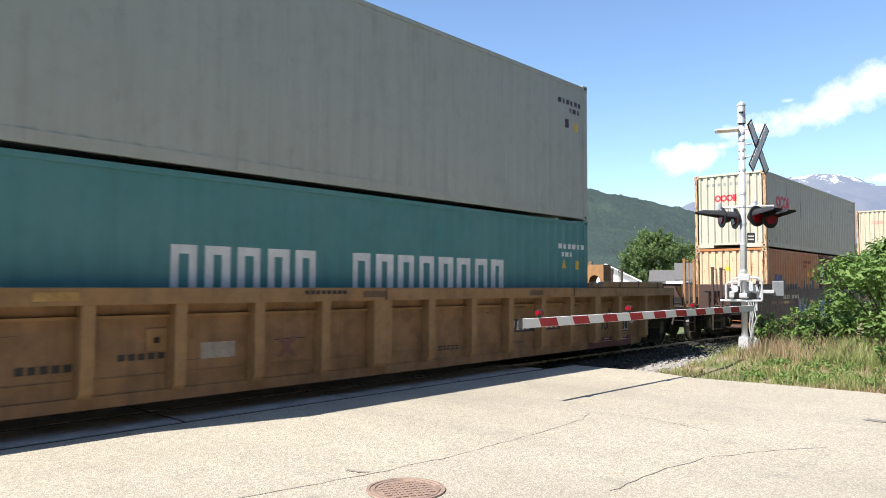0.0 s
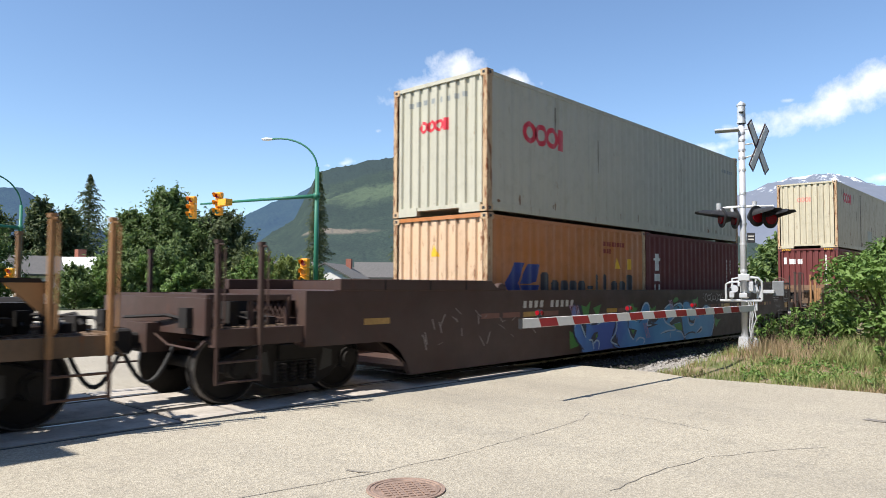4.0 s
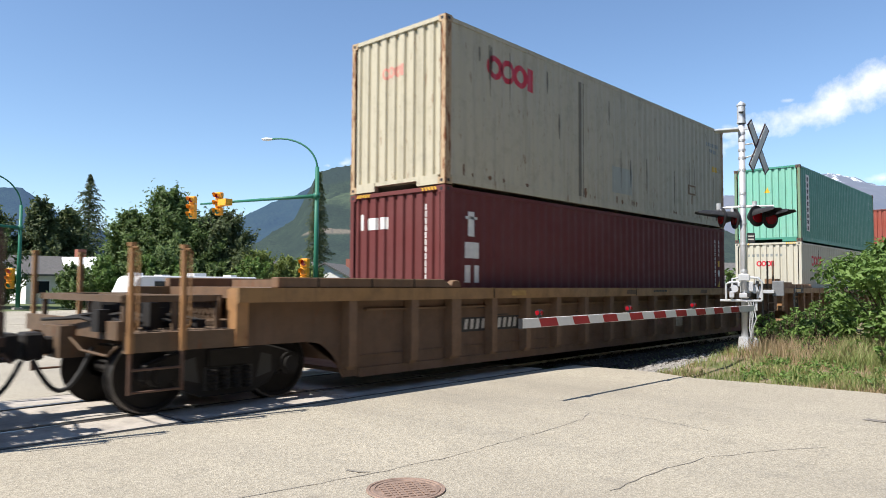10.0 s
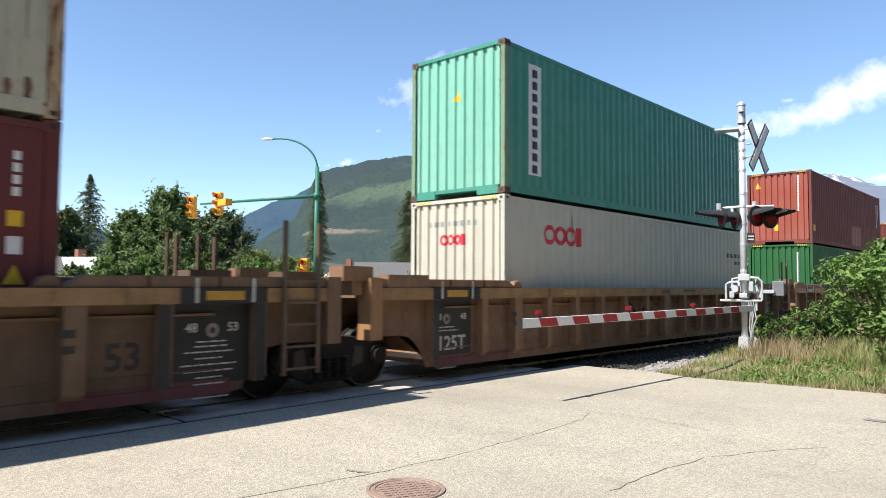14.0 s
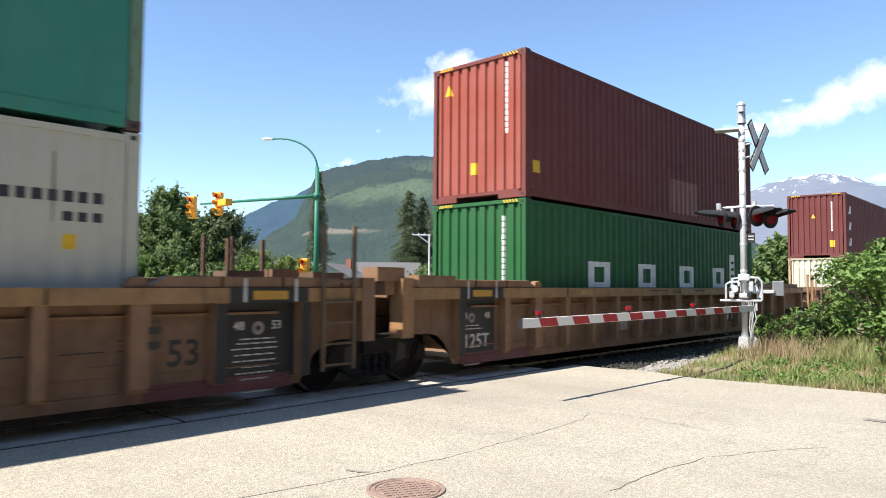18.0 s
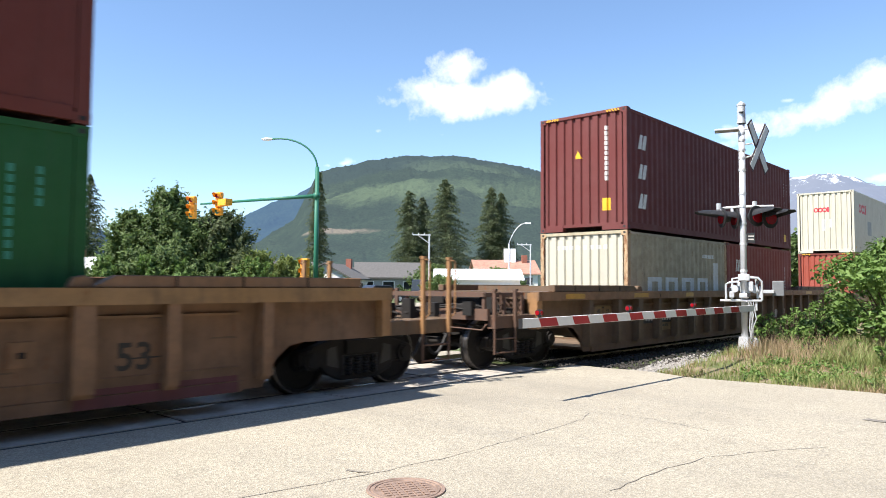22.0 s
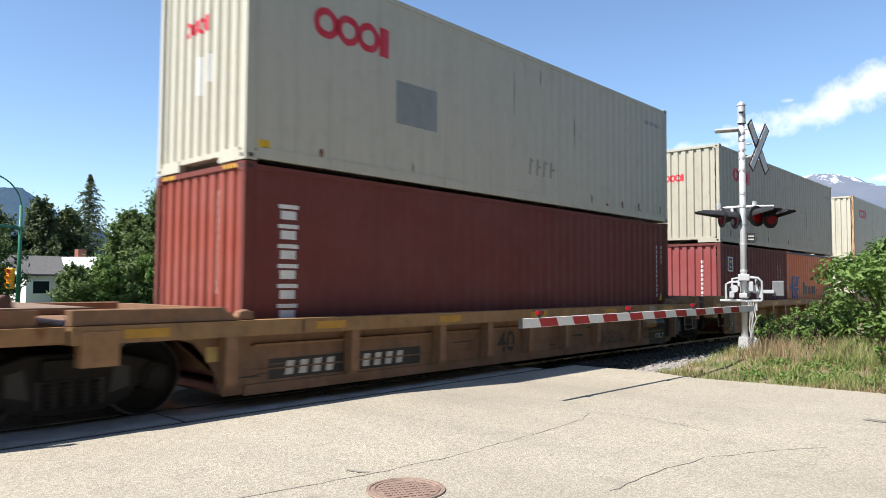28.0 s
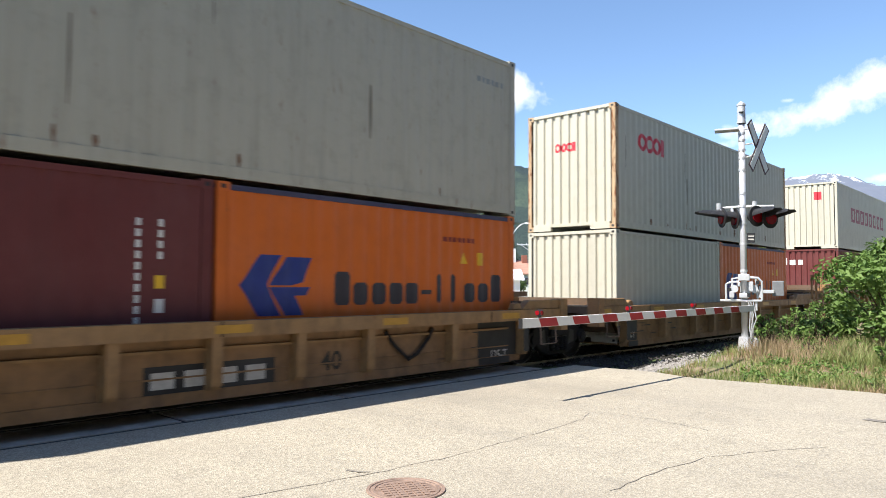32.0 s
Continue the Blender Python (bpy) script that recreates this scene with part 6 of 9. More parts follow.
    def rel(name, mat, label, *dims, bev=0.012):
        bm = boxes(*dims)
        bmesh.ops.transform(bm, matrix=rot, verts=bm.verts[:])
        return part(name, bm, mat, s, label, bevel=bev)

    rel("mechanism_case", M_GALV, "grey gate mechanism case", (-0.08, 0.13, 0.08, 0.32, 1.34, 1.66), bev=0.03)

    def frame_pipe(name, pts, r=0.026):
        bm = bmesh.new()
        pipe(bm, [at(*q) for q in pts], r, 8)
        part(name, bm, M_ALU, s)

    frame_pipe("yoke", [(-0.37, -0.06, 1.25), (-0.37, -0.06, 1.60), (-0.30, -0.06, 1.64), (-0.10, -0.06, 1.66)])
    frame_pipe("yoke", [(0.36, -0.06, 1.25), (0.36, -0.06, 1.66), (0.28, -0.06, 1.74), (0.08, -0.06, 1.76)])
    frame_pipe("yoke", [(-0.26, 0.06, 1.28), (-0.24, 0.06, 1.72), (0.0, 0.06, 1.76), (0.24, 0.06, 1.74), (0.28, 0.06, 1.28)])
    rel("yoke_plate", M_ALU, "", (-0.50, 0.36, -0.08, 0.04, 1.215, 1.265))
    rel("counterweight", M_STEELG, "grey steel counterweight plate", (0.58, 0.82, 0.36, 0.42, 1.34, 1.68), bev=0.015)
    rel("counterweight_arm", M_GALV, "", (0.20, 0.62, 0.30, 0.35, 1.40, 1.48), bev=0.008)
    bm = bmesh.new()
    tube(bm, at(-0.20, -0.08, 1.50), at(-0.20, 0.1, 1.50), 0.085, seg=18)
    part("pivot", bm, M_GALV, s)
    bm = bmesh.new()
    tube(bm, at(0.20, -0.08, 1.50), at(0.20, 0.1, 1.50), 0.085, seg=18)
    part("pivot", bm, M_GALV, s)
    rel("hanging_bar", M_ALU, "", (0.22, 0.27, -0.05, 0.0, 1.02, 1.24))
    rel("clamp_block", M_ALU, "", (-0.12, 0.12, -0.11, 0.12, 1.68, 1.82))
    rel("clamp_block", M_ALU, "", (-0.10, 0.10, -0.12, -0.06, 1.30, 1.40))
    for r0, f0, z0, w0, h0 in ((-0.30, -0.10, 1.30, 0.10, 0.14), (0.10, -0.12, 1.44, 0.09, 0.22), (-0.13, -0.13, 1.55, 0.06, 0.10), (0.30, 0.02, 1.30, 0.08, 0.26)):
        rel("gear_cover", M_GALV, "", (r0, r0 + w0, f0 - 0.05, f0 + 0.06, z0, z0 + h0), bev=0.012)
    # black blocks drawn for the shaded gaps in the mechanism
    for r0, z0 in ((-0.33, 1.44), (0.06, 1.32), (0.24, 1.60)):
        rel("shade_block", M_BLACK, "", (r0, r0 + 0.07, -0.125, -0.08, z0, z0 + 0.08), bev=0.0)
    for k in range(3):
        frame_pipe("conduit", [(0.08 + 0.05 * k, -0.06, 1.22), (0.12 + 0.06 * k, -0.08, 1.0 - 0.08 * k), (0.10 + 0.03 * k, -0.05, 0.62), (0.13, -0.02, 0.40)], 0.012)
    # the lowered gate arm
    a, b = Vector((15.45 - bx, 5.26 - by, 1.092)), Vector((7.43 - bx, 5.46 - by, 1.054))
    d = (b - a)
    length = d.length
    d.normalize()
    nrm = d.cross(up).normalized()
    upv = nrm.cross(d)
    if nrm.y > 0:
        nrm = -nrm

    def bar(l0, l1, h0, h1, t0, t1, lean=0.0):
        bm = bmesh.new()
        vs = [bm.verts.new(a + d * (l + (lean if h > 0 else 0)) + up * h + nrm * t) for t in (t0, t1) for l, h in ((l0, h0), (l1, h0), (l1, h1), (l0, h1))]
        for f in ((0, 3, 2, 1), (4, 5, 6, 7), (0, 1, 5, 4), (1, 2, 6, 5), (2, 3, 7, 6), (3, 0, 4, 7)):
            bm.faces.new([vs[k] for k in f])
        bmesh.ops.recalc_face_normals(bm, faces=bm.faces[:])
        return bm

    arm = part("gate_arm", bar(0, length, -0.062, 0.062, -0.025, 0.025), M_WHITE, s, "lowered white gate arm with red stripes")
    l = length - 0.42
    k = 0
    while l > 0.5:
        w = 0.40
        for t0, t1 in ((0.025, 0.029), (-0.029, -0.025)):
            part("red_stripe", bar(l - w, l, -0.056, 0.056, t0, t1, 0.06), M_REDS, arm)
        l -= 0.80
        k += 1
    part("end_cap", bar(length, length + 0.01, -0.066, 0.066, -0.03, 0.03), M_BLACK, arm)
    for x in (8.25, 10.6, 12.9):
        p = a + d * ((15.75 - x) * length / 7.9)
        bm = bmesh.new()
        tube(bm, p + up * 0.05, p + up * 0.10, 0.025, seg=8)
        tube(bm, p + up * 0.13 - d * 0.04, p + up * 0.13 + d * 0.04, 0.044, seg=14)
        lamp = part("gate_lamp", bm, M_BLACK, arm, "small red gate lamp")
        bm = bmesh.new()
        tube(bm, p + up * 0.13 - d * 0.052, p + up * 0.13 + d * 0.052, 0.032, seg=14)
        tube(bm, p + up * 0.13 - nrm * 0.02, p + up * 0.13 + nrm * 0.05, 0.03, seg=14)
        part("lens", bm, M_LENS, lamp)
    return s


crossing_signal()


def manhole():
    s = thing("manhole_cover", "rusty brown cast iron manhole cover with a square grid", "manhole cover", pose(3.79, 3.86, 0.0))
    bm = bmesh.new()
    seg = 48
    prof = [(r * 0.88, z) for r, z in ((0.345, 0.003), (0.34, 0.012), (0.315, 0.012), (0.31, 0.005), (0.30, 0.005), (0.295, 0.011), (0.27, 0.011), (0.265, 0.004))]
    rings = [[bm.verts.new((math.cos(2 * math.pi * i / seg) * r, math.sin(2 * math.pi * i / seg) * r, z)) for i in range(seg)] for r, z in prof]
    for p, q in zip(rings, rings[1:]):
        for i in range(seg):
            j = (i + 1) % seg
            bm.faces.new((p[i], p[j], q[j], q[i]))
    bm.faces.new(rings[-1])
    part("ring", bm, M_IRON, s)
    me = mesh_of("lug", boxes((-0.020, 0.020, -0.020, 0.020, 0.002, 0.012)), 0.003)
    g = 0.056
    for i in range(-4, 5):
        for j in range(-4, 5):
            if math.hypot(i * g, j * g) < 0.218:
                o = hang("lug", me, M_IRON, s)
                o.matrix_local = pose(0, 0, 0, 0, 0, 62) @ pose(i * g, j * g + (g / 2 if i % 2 else 0) * 0, 0)


manhole()


# ---- street furniture beyond the track ----
def signal_head(top, at, facing, lit=None):
    at = Vector(at)
    f = Vector(facing).normalized()
    side = f.cross(Vector((0, 0, 1)))
    head = None
    bm = bmesh.new()
    for i in range(3):
        z = 0.42 - i * 0.42
        c = at + Vector((0, 0, z))
        vs = [bm.verts.new(c + f * a + side * b + Vector((0, 0, h))) for a in (-0.14, 0.14) for b in (-0.19, 0.19) for h in (-0.2, 0.2)]
        for q in ((0, 1, 3, 2), (4, 6, 7, 5), (0, 4, 5, 1), (2, 3, 7, 6), (0, 2, 6, 4), (1, 5, 7, 3)):
            bm.faces.new([vs[k] for k in q])
    bmesh.ops.recalc_face_normals(bm, faces=bm.faces[:])
    head = part("signal_head", bm, M_SIGYEL, top, "yellow three-light traffic signal head", bevel=0.03)
    for i, m in enumerate((M_LENSDARK, M_REFL, M_GREENPOLE)):
        c = at + f * 0.14 + Vector((0, 0, 0.42 - i * 0.42))
        bm = bmesh.new()
        tube(bm, c, c + f * 0.02, 0.14, seg=18)
        part("lens", bm, m, head)
        bm = bmesh.new()
        seg = 12
        prev = None
        for k in range(seg + 1):
            a = math.pi * (-0.12 + 1.24 * k / seg)
            o = side * math.cos(a) * 0.16 + Vector((0, 0, math.sin(a) * 0.16))
            cur = (bm.verts.new(c + o), bm.verts.new(c + o + f * (0.30 if 2 < k < seg - 2 else 0.2)))
            if prev:
                bm.faces.new((prev[0], cur[0], cur[1], prev[1]))
            prev = cur
        part("visor", bm, M_SIGYEL, head)


def street_mast(label, x, y, arm_to, arm_z, lamp_to, lamp_z, heads, low):
    s = thing("traffic_signal_pole", label, "traffic signal", pose(x, y, -0.12))
    bm = bmesh.new()
    tube(bm, (0, 0, 0), (0, 0, arm_z + 1.4), 0.13, 0.095, 16)
    part("pole", bm, M_GREENPOLE, s, smooth=True)
    part("pole_base", boxes((-0.25, 0.25, -0.25, 0.25, 0, 0.12)), M_PANEL, s, bevel=0.02)
    bm = bmesh.new()
    p0 = Vector((0, 0, arm_z + 1.3))
    p1 = Vector((lamp_to[0], lamp_to[1], lamp_z - p0.z)) + Vector((0, 0, p0.z))
    pts = []
    for i in range(15):
        t = i / 14
        k = 1 - (1 - t) ** 1.2
        pts.append(Vector((p1.x * (1 - math.cos(t * 1.45)) / 0.88, p1.y * (1 - math.cos(t * 1.45)) / 0.88, p0.z + (p1.z - p0.z) * math.sin(t * 1.70))))
    pipe(bm, pts, 0.045, 8)
    part("lamp_arm", bm, M_GREENPOLE, s, smooth=True)
    e = pts[-1]
    d = (pts[-1] - pts[-4]).normalized()
    bm = bmesh.new()
    tube(bm, e - d * 0.1, e + d * 0.2, 0.05, 0.09, 10)
    tube(bm, e + d * 0.2, e + d * 0.45, 0.09, 0.06, 10)
    part("luminaire", bm, M_ALU, s, "grey street light luminaire")
    bm = bmesh.new()
    tube(bm, (0, 0, arm_z), (arm_to[0], arm_to[1], arm_z + arm_to[2]), 0.095, 0.05, 12)
    tube(bm, (0, 0, arm_z - 0.14), (0, 0, arm_z + 0.14), 0.16, seg=14)
    part("mast_arm", bm, M_GREENPOLE, s, smooth=True)
    for h in heads:
        signal_head(s, h[0], h[1])
    if low:
        signal_head(s, low[0], low[1])
    return s


street_mast("green street signal pole with curved lamp arm and yellow signals", 20.5, 27.15, (-1.2, 8.9, 0.15), 5.9, (-1.25, 2.1), 8.75,
            [((-1.05, 7.2, 5.95), (-0.95, -0.30, 0)), ((-1.3, 9.6, 5.9), (-0.95, -0.30, 0))], ((-0.45, 0.25, 2.25), (-0.9, -0.42, 0)))
bm = boxes((19.1, 19.5, 33.1, 33.9, 5.66, 6.0))
tagged(part("sign_box", bm, M_SIGYEL, bevel=0.02), "small yellow sign box on the signal arm", "sign")
street_mast("green street signal pole with curved lamp arm", 13.9, 48.0, (-4.0, -1.0, 0.1), 5.0, (-2.6, -0.5), 8.2, [((-3.2, -0.8, 4.9), (0.2, -0.98, 0))], ((-0.5, -0.2, 1.9), (-0.7, -0.7, 0)))


def power_frame(x, y):
    s = thing("utility_pole", "grey utility pole with a short braced crossarm", "utility pole", pose(x, y, -0.12))
    bm = bmesh.new()
    tube(bm, (0, 0, 0), (0, 0, 6.0), 0.09, 0.07, 8)
    part("pole", bm, M_GALV, s)
    bm = bmesh.new()
    tube(bm, (0.1, -0.1, 5.9), (-1.1, 0.9, 5.9), 0.05, seg=6)
    tube(bm, (0, 0, 5.2), (-0.75, 0.6, 5.85), 0.035, seg=6)
    for k in (0.3, 0.65, 1.0):
        tube(bm, (-1.1 * k, 0.9 * k, 5.9), (-1.1 * k, 0.9 * k, 6.1), 0.04, seg=6)
    part("crossarm", bm, M_GALV, s)


power_frame(43.3, 41.5)
power_frame(60.5, 43.2)


# ---- houses ----
def house(label, x, y, turn, w, d, wall, roof, wm, rm, chimney=None, windows=3, porch=False):
    """A gabled house: w along its ridge, d across, wall height and roof rise."""
    s = thing("house", label, "house", pose(x, y, -0.12, 0, 0, turn))
    bm = boxes((-w / 2, w / 2, -d / 2, d / 2, 0, wall))
    body = part("wall", bm, wm, s)
    for e in (-1, 1):
        bm = bmesh.new()
        a = [bm.verts.new((e * w / 2 - k, yy, zz)) for k in (0, e * 0.1) for yy, zz in ((-d / 2, wall), (d / 2, wall), (0, wall + roof))]
        bm.faces.new(a[:3])
        bm.faces.new(a[3:])
        for i in range(3):
            j = (i + 1) % 3
            bm.faces.new((a[i], a[j], a[3 + j], a[3 + i]))
        bmesh.ops.recalc_face_normals(bm, faces=bm.faces[:])
        part("gable", bm, wm, s)
        bm = bmesh.new()
        o = 0.4
        k = roof / (d / 2)
        q = [(-w / 2 - o, e * (d / 2 + o), wall - o * k), (w / 2 + o, e * (d / 2 + o), wall - o * k), (w / 2 + o, 0, wall + roof), (-w / 2 - o, 0, wall + roof)]
        v = [bm.verts.new((p[0], p[1], p[2] + h)) for h in (0.02, 0.16) for p in q]
        for f in ((0, 3, 2, 1), (4, 5, 6, 7), (0, 1, 5, 4), (1, 2, 6, 5), (2, 3, 7, 6), (3, 0, 4, 7)):
            bm.faces.new([v[i] for i in f])
        bmesh.ops.recalc_face_normals(bm, faces=bm.faces[:])
        part("roof", bm, rm, s)
    if chimney:
        part("chimney", boxes((chimney - 0.35, chimney + 0.35, -0.9, -0.3, wall, wall + roof + 0.8)), M_BRICK, s, "brick chimney", bevel=0.03)
    for i in range(windows):
        xx = -w / 2 + w * (i + 0.5) / windows
        win = part("window", boxes((xx - 0.7, xx + 0.7, -d / 2 - 0.06, -d / 2 + 0.02, wall - 1.6, wall - 0.45)), M_WHITE, s)
        part("pane", boxes((xx - 0.6, xx + 0.6, -d / 2 - 0.08, -d / 2 - 0.05, wall - 1.5, wall - 0.55)), M_PANE, win)
    win = part("window", boxes((-w / 2 - 0.06, -w / 2 + 0.02, -0.7, 0.7, wall - 1.5, wall - 0.4)), M_WHITE, s)
    part("pane", boxes((-w / 2 - 0.08, -w / 2 - 0.05, -0.6, 0.6, wall - 1.4, wall - 0.5)), M_PANE, win)
    return s


house("white house with grey roof and brick chimney", 20.6, 63.8, 8, 6.5, 7, 2.3, 1.4, M_WALLW, M_ROOFG, 2.4)
house("house wing with a bright white metal roof", 23.3, 60.7, -62, 6.0, 5.2, 2.2, 1.45, M_WALLW, M_ROOFW)
house("long house with a dull grey shingled roof", 41.8, 65.6, -36, 11, 8, 2.6, 1.3, M_WALLG, M_ROOFG)
house("white gabled bungalow with grey shingled roof", 48.6, 60.4, 36, 10, 5.2, 2.3, 1.4, M_WALLW, M_ROOFG, 2.5)
house("grey-roofed bungalow among garden shrubs", 56.5, 61.0, -40, 7, 6, 2.5, 1.6, M_WALLG, M_ROOFG)
house("low building with a white metal roof", 54.3, 45.3, -48, 8, 6, 2.2, 0.9, M_WALLW, M_ROOFW)
red_house = house("house with a pale red shingled roof and chimney", 76.0, 58.8, -42, 8, 7, 3.2, 1.7, M_WALLW, M_ROOFR, 2.8)
house("small white house with grey roof", 66.0, 25.6, -66, 7, 6, 2.3, 1.4, M_WALLW, M_ROOFG)
house("small white building with low grey roof", 78.0, 33.5, -66, 8, 6, 2.2, 1.1, M_WALLW, M_ROOFG)
house("white gabled house with a white metal roof", 69.5, 39.5, 30, 9, 6.5, 2.2, 1.6, M_WALLW, M_ROOFW)

part("rooftop_unit", boxes((0.1, 0.8, -0.7, 0.2, 4.6, 6.6), (0.86, 1.6, -0.7, 0.2, 4.6, 6.6)), M_WHITE, red_house, "white rooftop unit", bevel=0.03)


def street_lamp(x, y):
    s = thing("street_lamp", "slender grey steel street lamp with a curved arm", "street lamp", pose(x, y, -0.12))
    bm = bmesh.new()
    tube(bm, (0, 0, 0), (0, 0, 5.9), 0.085, 0.06, 10)
    part("pole", bm, M_GALV, s, smooth=True)
    bm = bmesh.new()
    pipe(bm, [(1.3 * k, -1.35 * k, 5.9 + 2.1 * math.sin(min(1, k * 1.15) * 1.571) ** 0.8) for k in (0, 0.06, 0.15, 0.28, 0.45, 0.65, 0.85, 1.0)], 0.04, 6)
    part("arm", bm, M_GALV, s, smooth=True)
    bm = boxes((-0.1, 0.5, -0.13, 0.13, -0.06, 0.08))
    bm.transform(pose(1.2, -1.25, 8.0, 0, 0, -46))
    part("lamp_head", bm, M_WHITE, s, bevel=0.04)


street_lamp(57.3, 43.6)


# ---- parked vehicles across the street ----
def car(label, x, y, turn, mat, van=False):
    s = thing("parked_car", label, "car", pose(x, y, -0.01, 0, 0, turn), "parked cars across the street")
    bm = bmesh.new()
    if van:
        out = [(-2.3, 0.35), (2.3, 0.35), (2.35, 0.9), (1.9, 1.15), (1.4, 1.9), (-2.25, 2.0), (-2.35, 0.9)]
        glass = [(1.25, 1.2), (1.75, 1.2), (1.35, 1.8), (-2.0, 1.85), (-2.1, 1.2)]
    else:
        out = [(-2.2, 0.35), (2.2, 0.35), (2.25, 0.75), (1.1, 0.95), (0.45, 1.45), (-1.1, 1.48), (-1.75, 1.0), (-2.25, 0.92)]
        glass = [(0.92, 0.97), (0.4, 1.38), (-1.05, 1.40), (-1.6, 1.0)]
    prism(bm, out, -0.88, 0.88)
    part("body", bm, mat, s, bevel=0.06)
    for y0, y1 in ((-0.892, -0.86), (0.86, 0.892)):
        bm = bmesh.new()
        prism(bm, glass, y0, y1)
        part("side_window", bm, M_PANE, s)
    for px in (-1.35, 1.35):
        for py in (-0.8, 0.8):
            bm = bmesh.new()
            tube(bm, (px, py - 0.11, 0.33), (px, py + 0.11, 0.33), 0.33, seg=18)
            w = part("wheel", bm, M_RUBBER, s)
            bm = bmesh.new()
            tube(bm, (px, py - 0.12, 0.33), (px, py + 0.12, 0.33), 0.19, seg=14)
            part("rim", bm, M_ALU, w)


M_CARW = plain("white_car_paint", (0.75, 0.75, 0.74), 0.25, 0.05, 2)
M_CARD = plain("dark_car_paint", (0.03, 0.035, 0.045), 0.25, 0.1, 2)
car("white van parked across the street", 62.5, 27.4, 5, M_CARW, True)
car("white car parked across the street", 58.0, 24.6, 5, M_CARW)
car("dark car parked across the street", 46.5, 43.5, -10, M_CARD, True)
car("dark car parked across the street", 40.5, 44.5, -10, M_CARD)

def camper():
    """White camper trailer that waits on the street behind the train for a while."""
    s = thing("camper_trailer", "white camper trailer with a sloped nose on the street", "camper")
    white, trim = plain("white_camper_shell", (0.66, 0.66, 0.65), 0.35, 0.05, 2), plain("grey_camper_trim", (0.30, 0.31, 0.33), 0.5, 0.1, 3)
    bm = bmesh.new()
    prism(bm, [(2.9, 0.22), (3.25, 0.75), (2.75, 1.85), (2.4, 1.98), (-5.9, 1.98), (-6.05, 1.8), (-6.05, 0.22)], -1.1, 1.1)
    part("body", bm, white, s, bevel=0.07)
    for e in (-1, 1):
        part("trim_stripe", boxes((-5.9, 3.05, e * 1.115, e * 1.095, 0.90, 0.98)), trim, s)
        for x0, x1, z0 in ((0.7, 1.7, 1.2), (-0.65, -0.3, 1.2), (-4.6, -3.2, 1.2)):
            w = part("window", boxes((x0, x1, e * 1.12, e * 1.09, z0, z0 + 0.48)), trim, s, bevel=0.01)
            part("pane", boxes((x0 + 0.04, x1 - 0.04, e * 1.126, e * 1.10, z0 + 0.04, z0 + 0.44)), M_PANE, w)
        part("door", boxes((-0.85, -0.15, e * 1.112, e * 1.09, 0.3, 0.88)), white, s, bevel=0.01)
        for x in (-2.4, -3.3):
            bm = bmesh.new()
            tube(bm, (x, e * 0.82, 0.33), (x, e * 1.08, 0.33), 0.33, seg=18)
            w = part("wheel", bm, M_RUBBER, s)
            bm = bmesh.new()
            tube(bm, (x, e * 1.0, 0.33), (x, e * 1.09, 0.33), 0.18, seg=14)
            part("rim", bm, M_ALU, w)
    for x, l, h in ((-2.4, 0.9, 0.2), (2.0, 0.5, 0.16), (0.2, 0.6, 0.06), (-4.8, 0.5, 0.1)):
        part("roof_unit", boxes((x, x + l, -0.4, 0.4, 1.97, 1.99 + h)), white, s, "white rounded roof vent", bevel=0.04)
    bm = boxes((-5.8, 3.0, -0.9, 0.9, 0.34, 0.46), (3.0, 4.2, -0.06, 0.06, 0.40, 0.48))
    part("chassis", bm, M_BLACK, s)
    return s


CAMPER = camper()

# unseen wall closes the place behind the camera; added to cut skylight on trains
tagged(part("sky_block_wall", boxes((-50, 50, -10.4, -10.0, -0.12, 13.0)), plain("grey_siding", (0.10, 0.10, 0.10), 0.9, 0.2, 1.5)), "unseen grey wall added behind the camera to block skylight", "wall", kind="structure")


# ---- lettering and labels on the containers ----
def emblem(c, x, z, w, h, mat=None, face="side", zb=0.0):
    """Red ship-line emblem as plain rings and a foot bar."""
    L = c["len"]
    r = h * 0.36
    sh = []
    step = w / 3.7
    for i in range(3):
        cx = x + step * (0.55 + i * 0.98)
        cz = z + h * (0.62 - 0.12 * i if face == "side" else 0.5)
        cz = z + h * 0.5
        sh += ring(cx, cz, step * 0.56, r, h * 0.17, 0, 360)
    bx = x + step * 3.05
    sh += [rect(bx, bx + step * 0.5, z + h * 0.14, z + h * 0.86)]
    return decal(sh, L, "emblem", mat or M_DECALR, c, "red emblem of rings", face)


def codes(c, x, z, n, mat, w=0.07, h=0.09, pitch=0.135, cols=1, face="side"):
    sh = []
    for k in range(cols):
        sh += column(x + k * 0.27, z, w, h, n if k == 0 else max(3, n // 2), pitch)
    return decal(sh, c["len"], "code_lettering", mat, c, "small upright column of unreadable marks", face)


def patchy(c, name, x0, x1, z0, z1, mat, label="", face="side", lean=0.0):
    return decal([rect(x0, x1, z0, z1, lean)], c["len"], name, mat, c, label, face)


def triangle(c, x, z, s, face="side"):
    return decal([[(x - s, z - s), (x + s, z - s), (x, z + s)]], c["len"], "warning_triangle", M_DECALY, c, "yellow warning triangle", face)


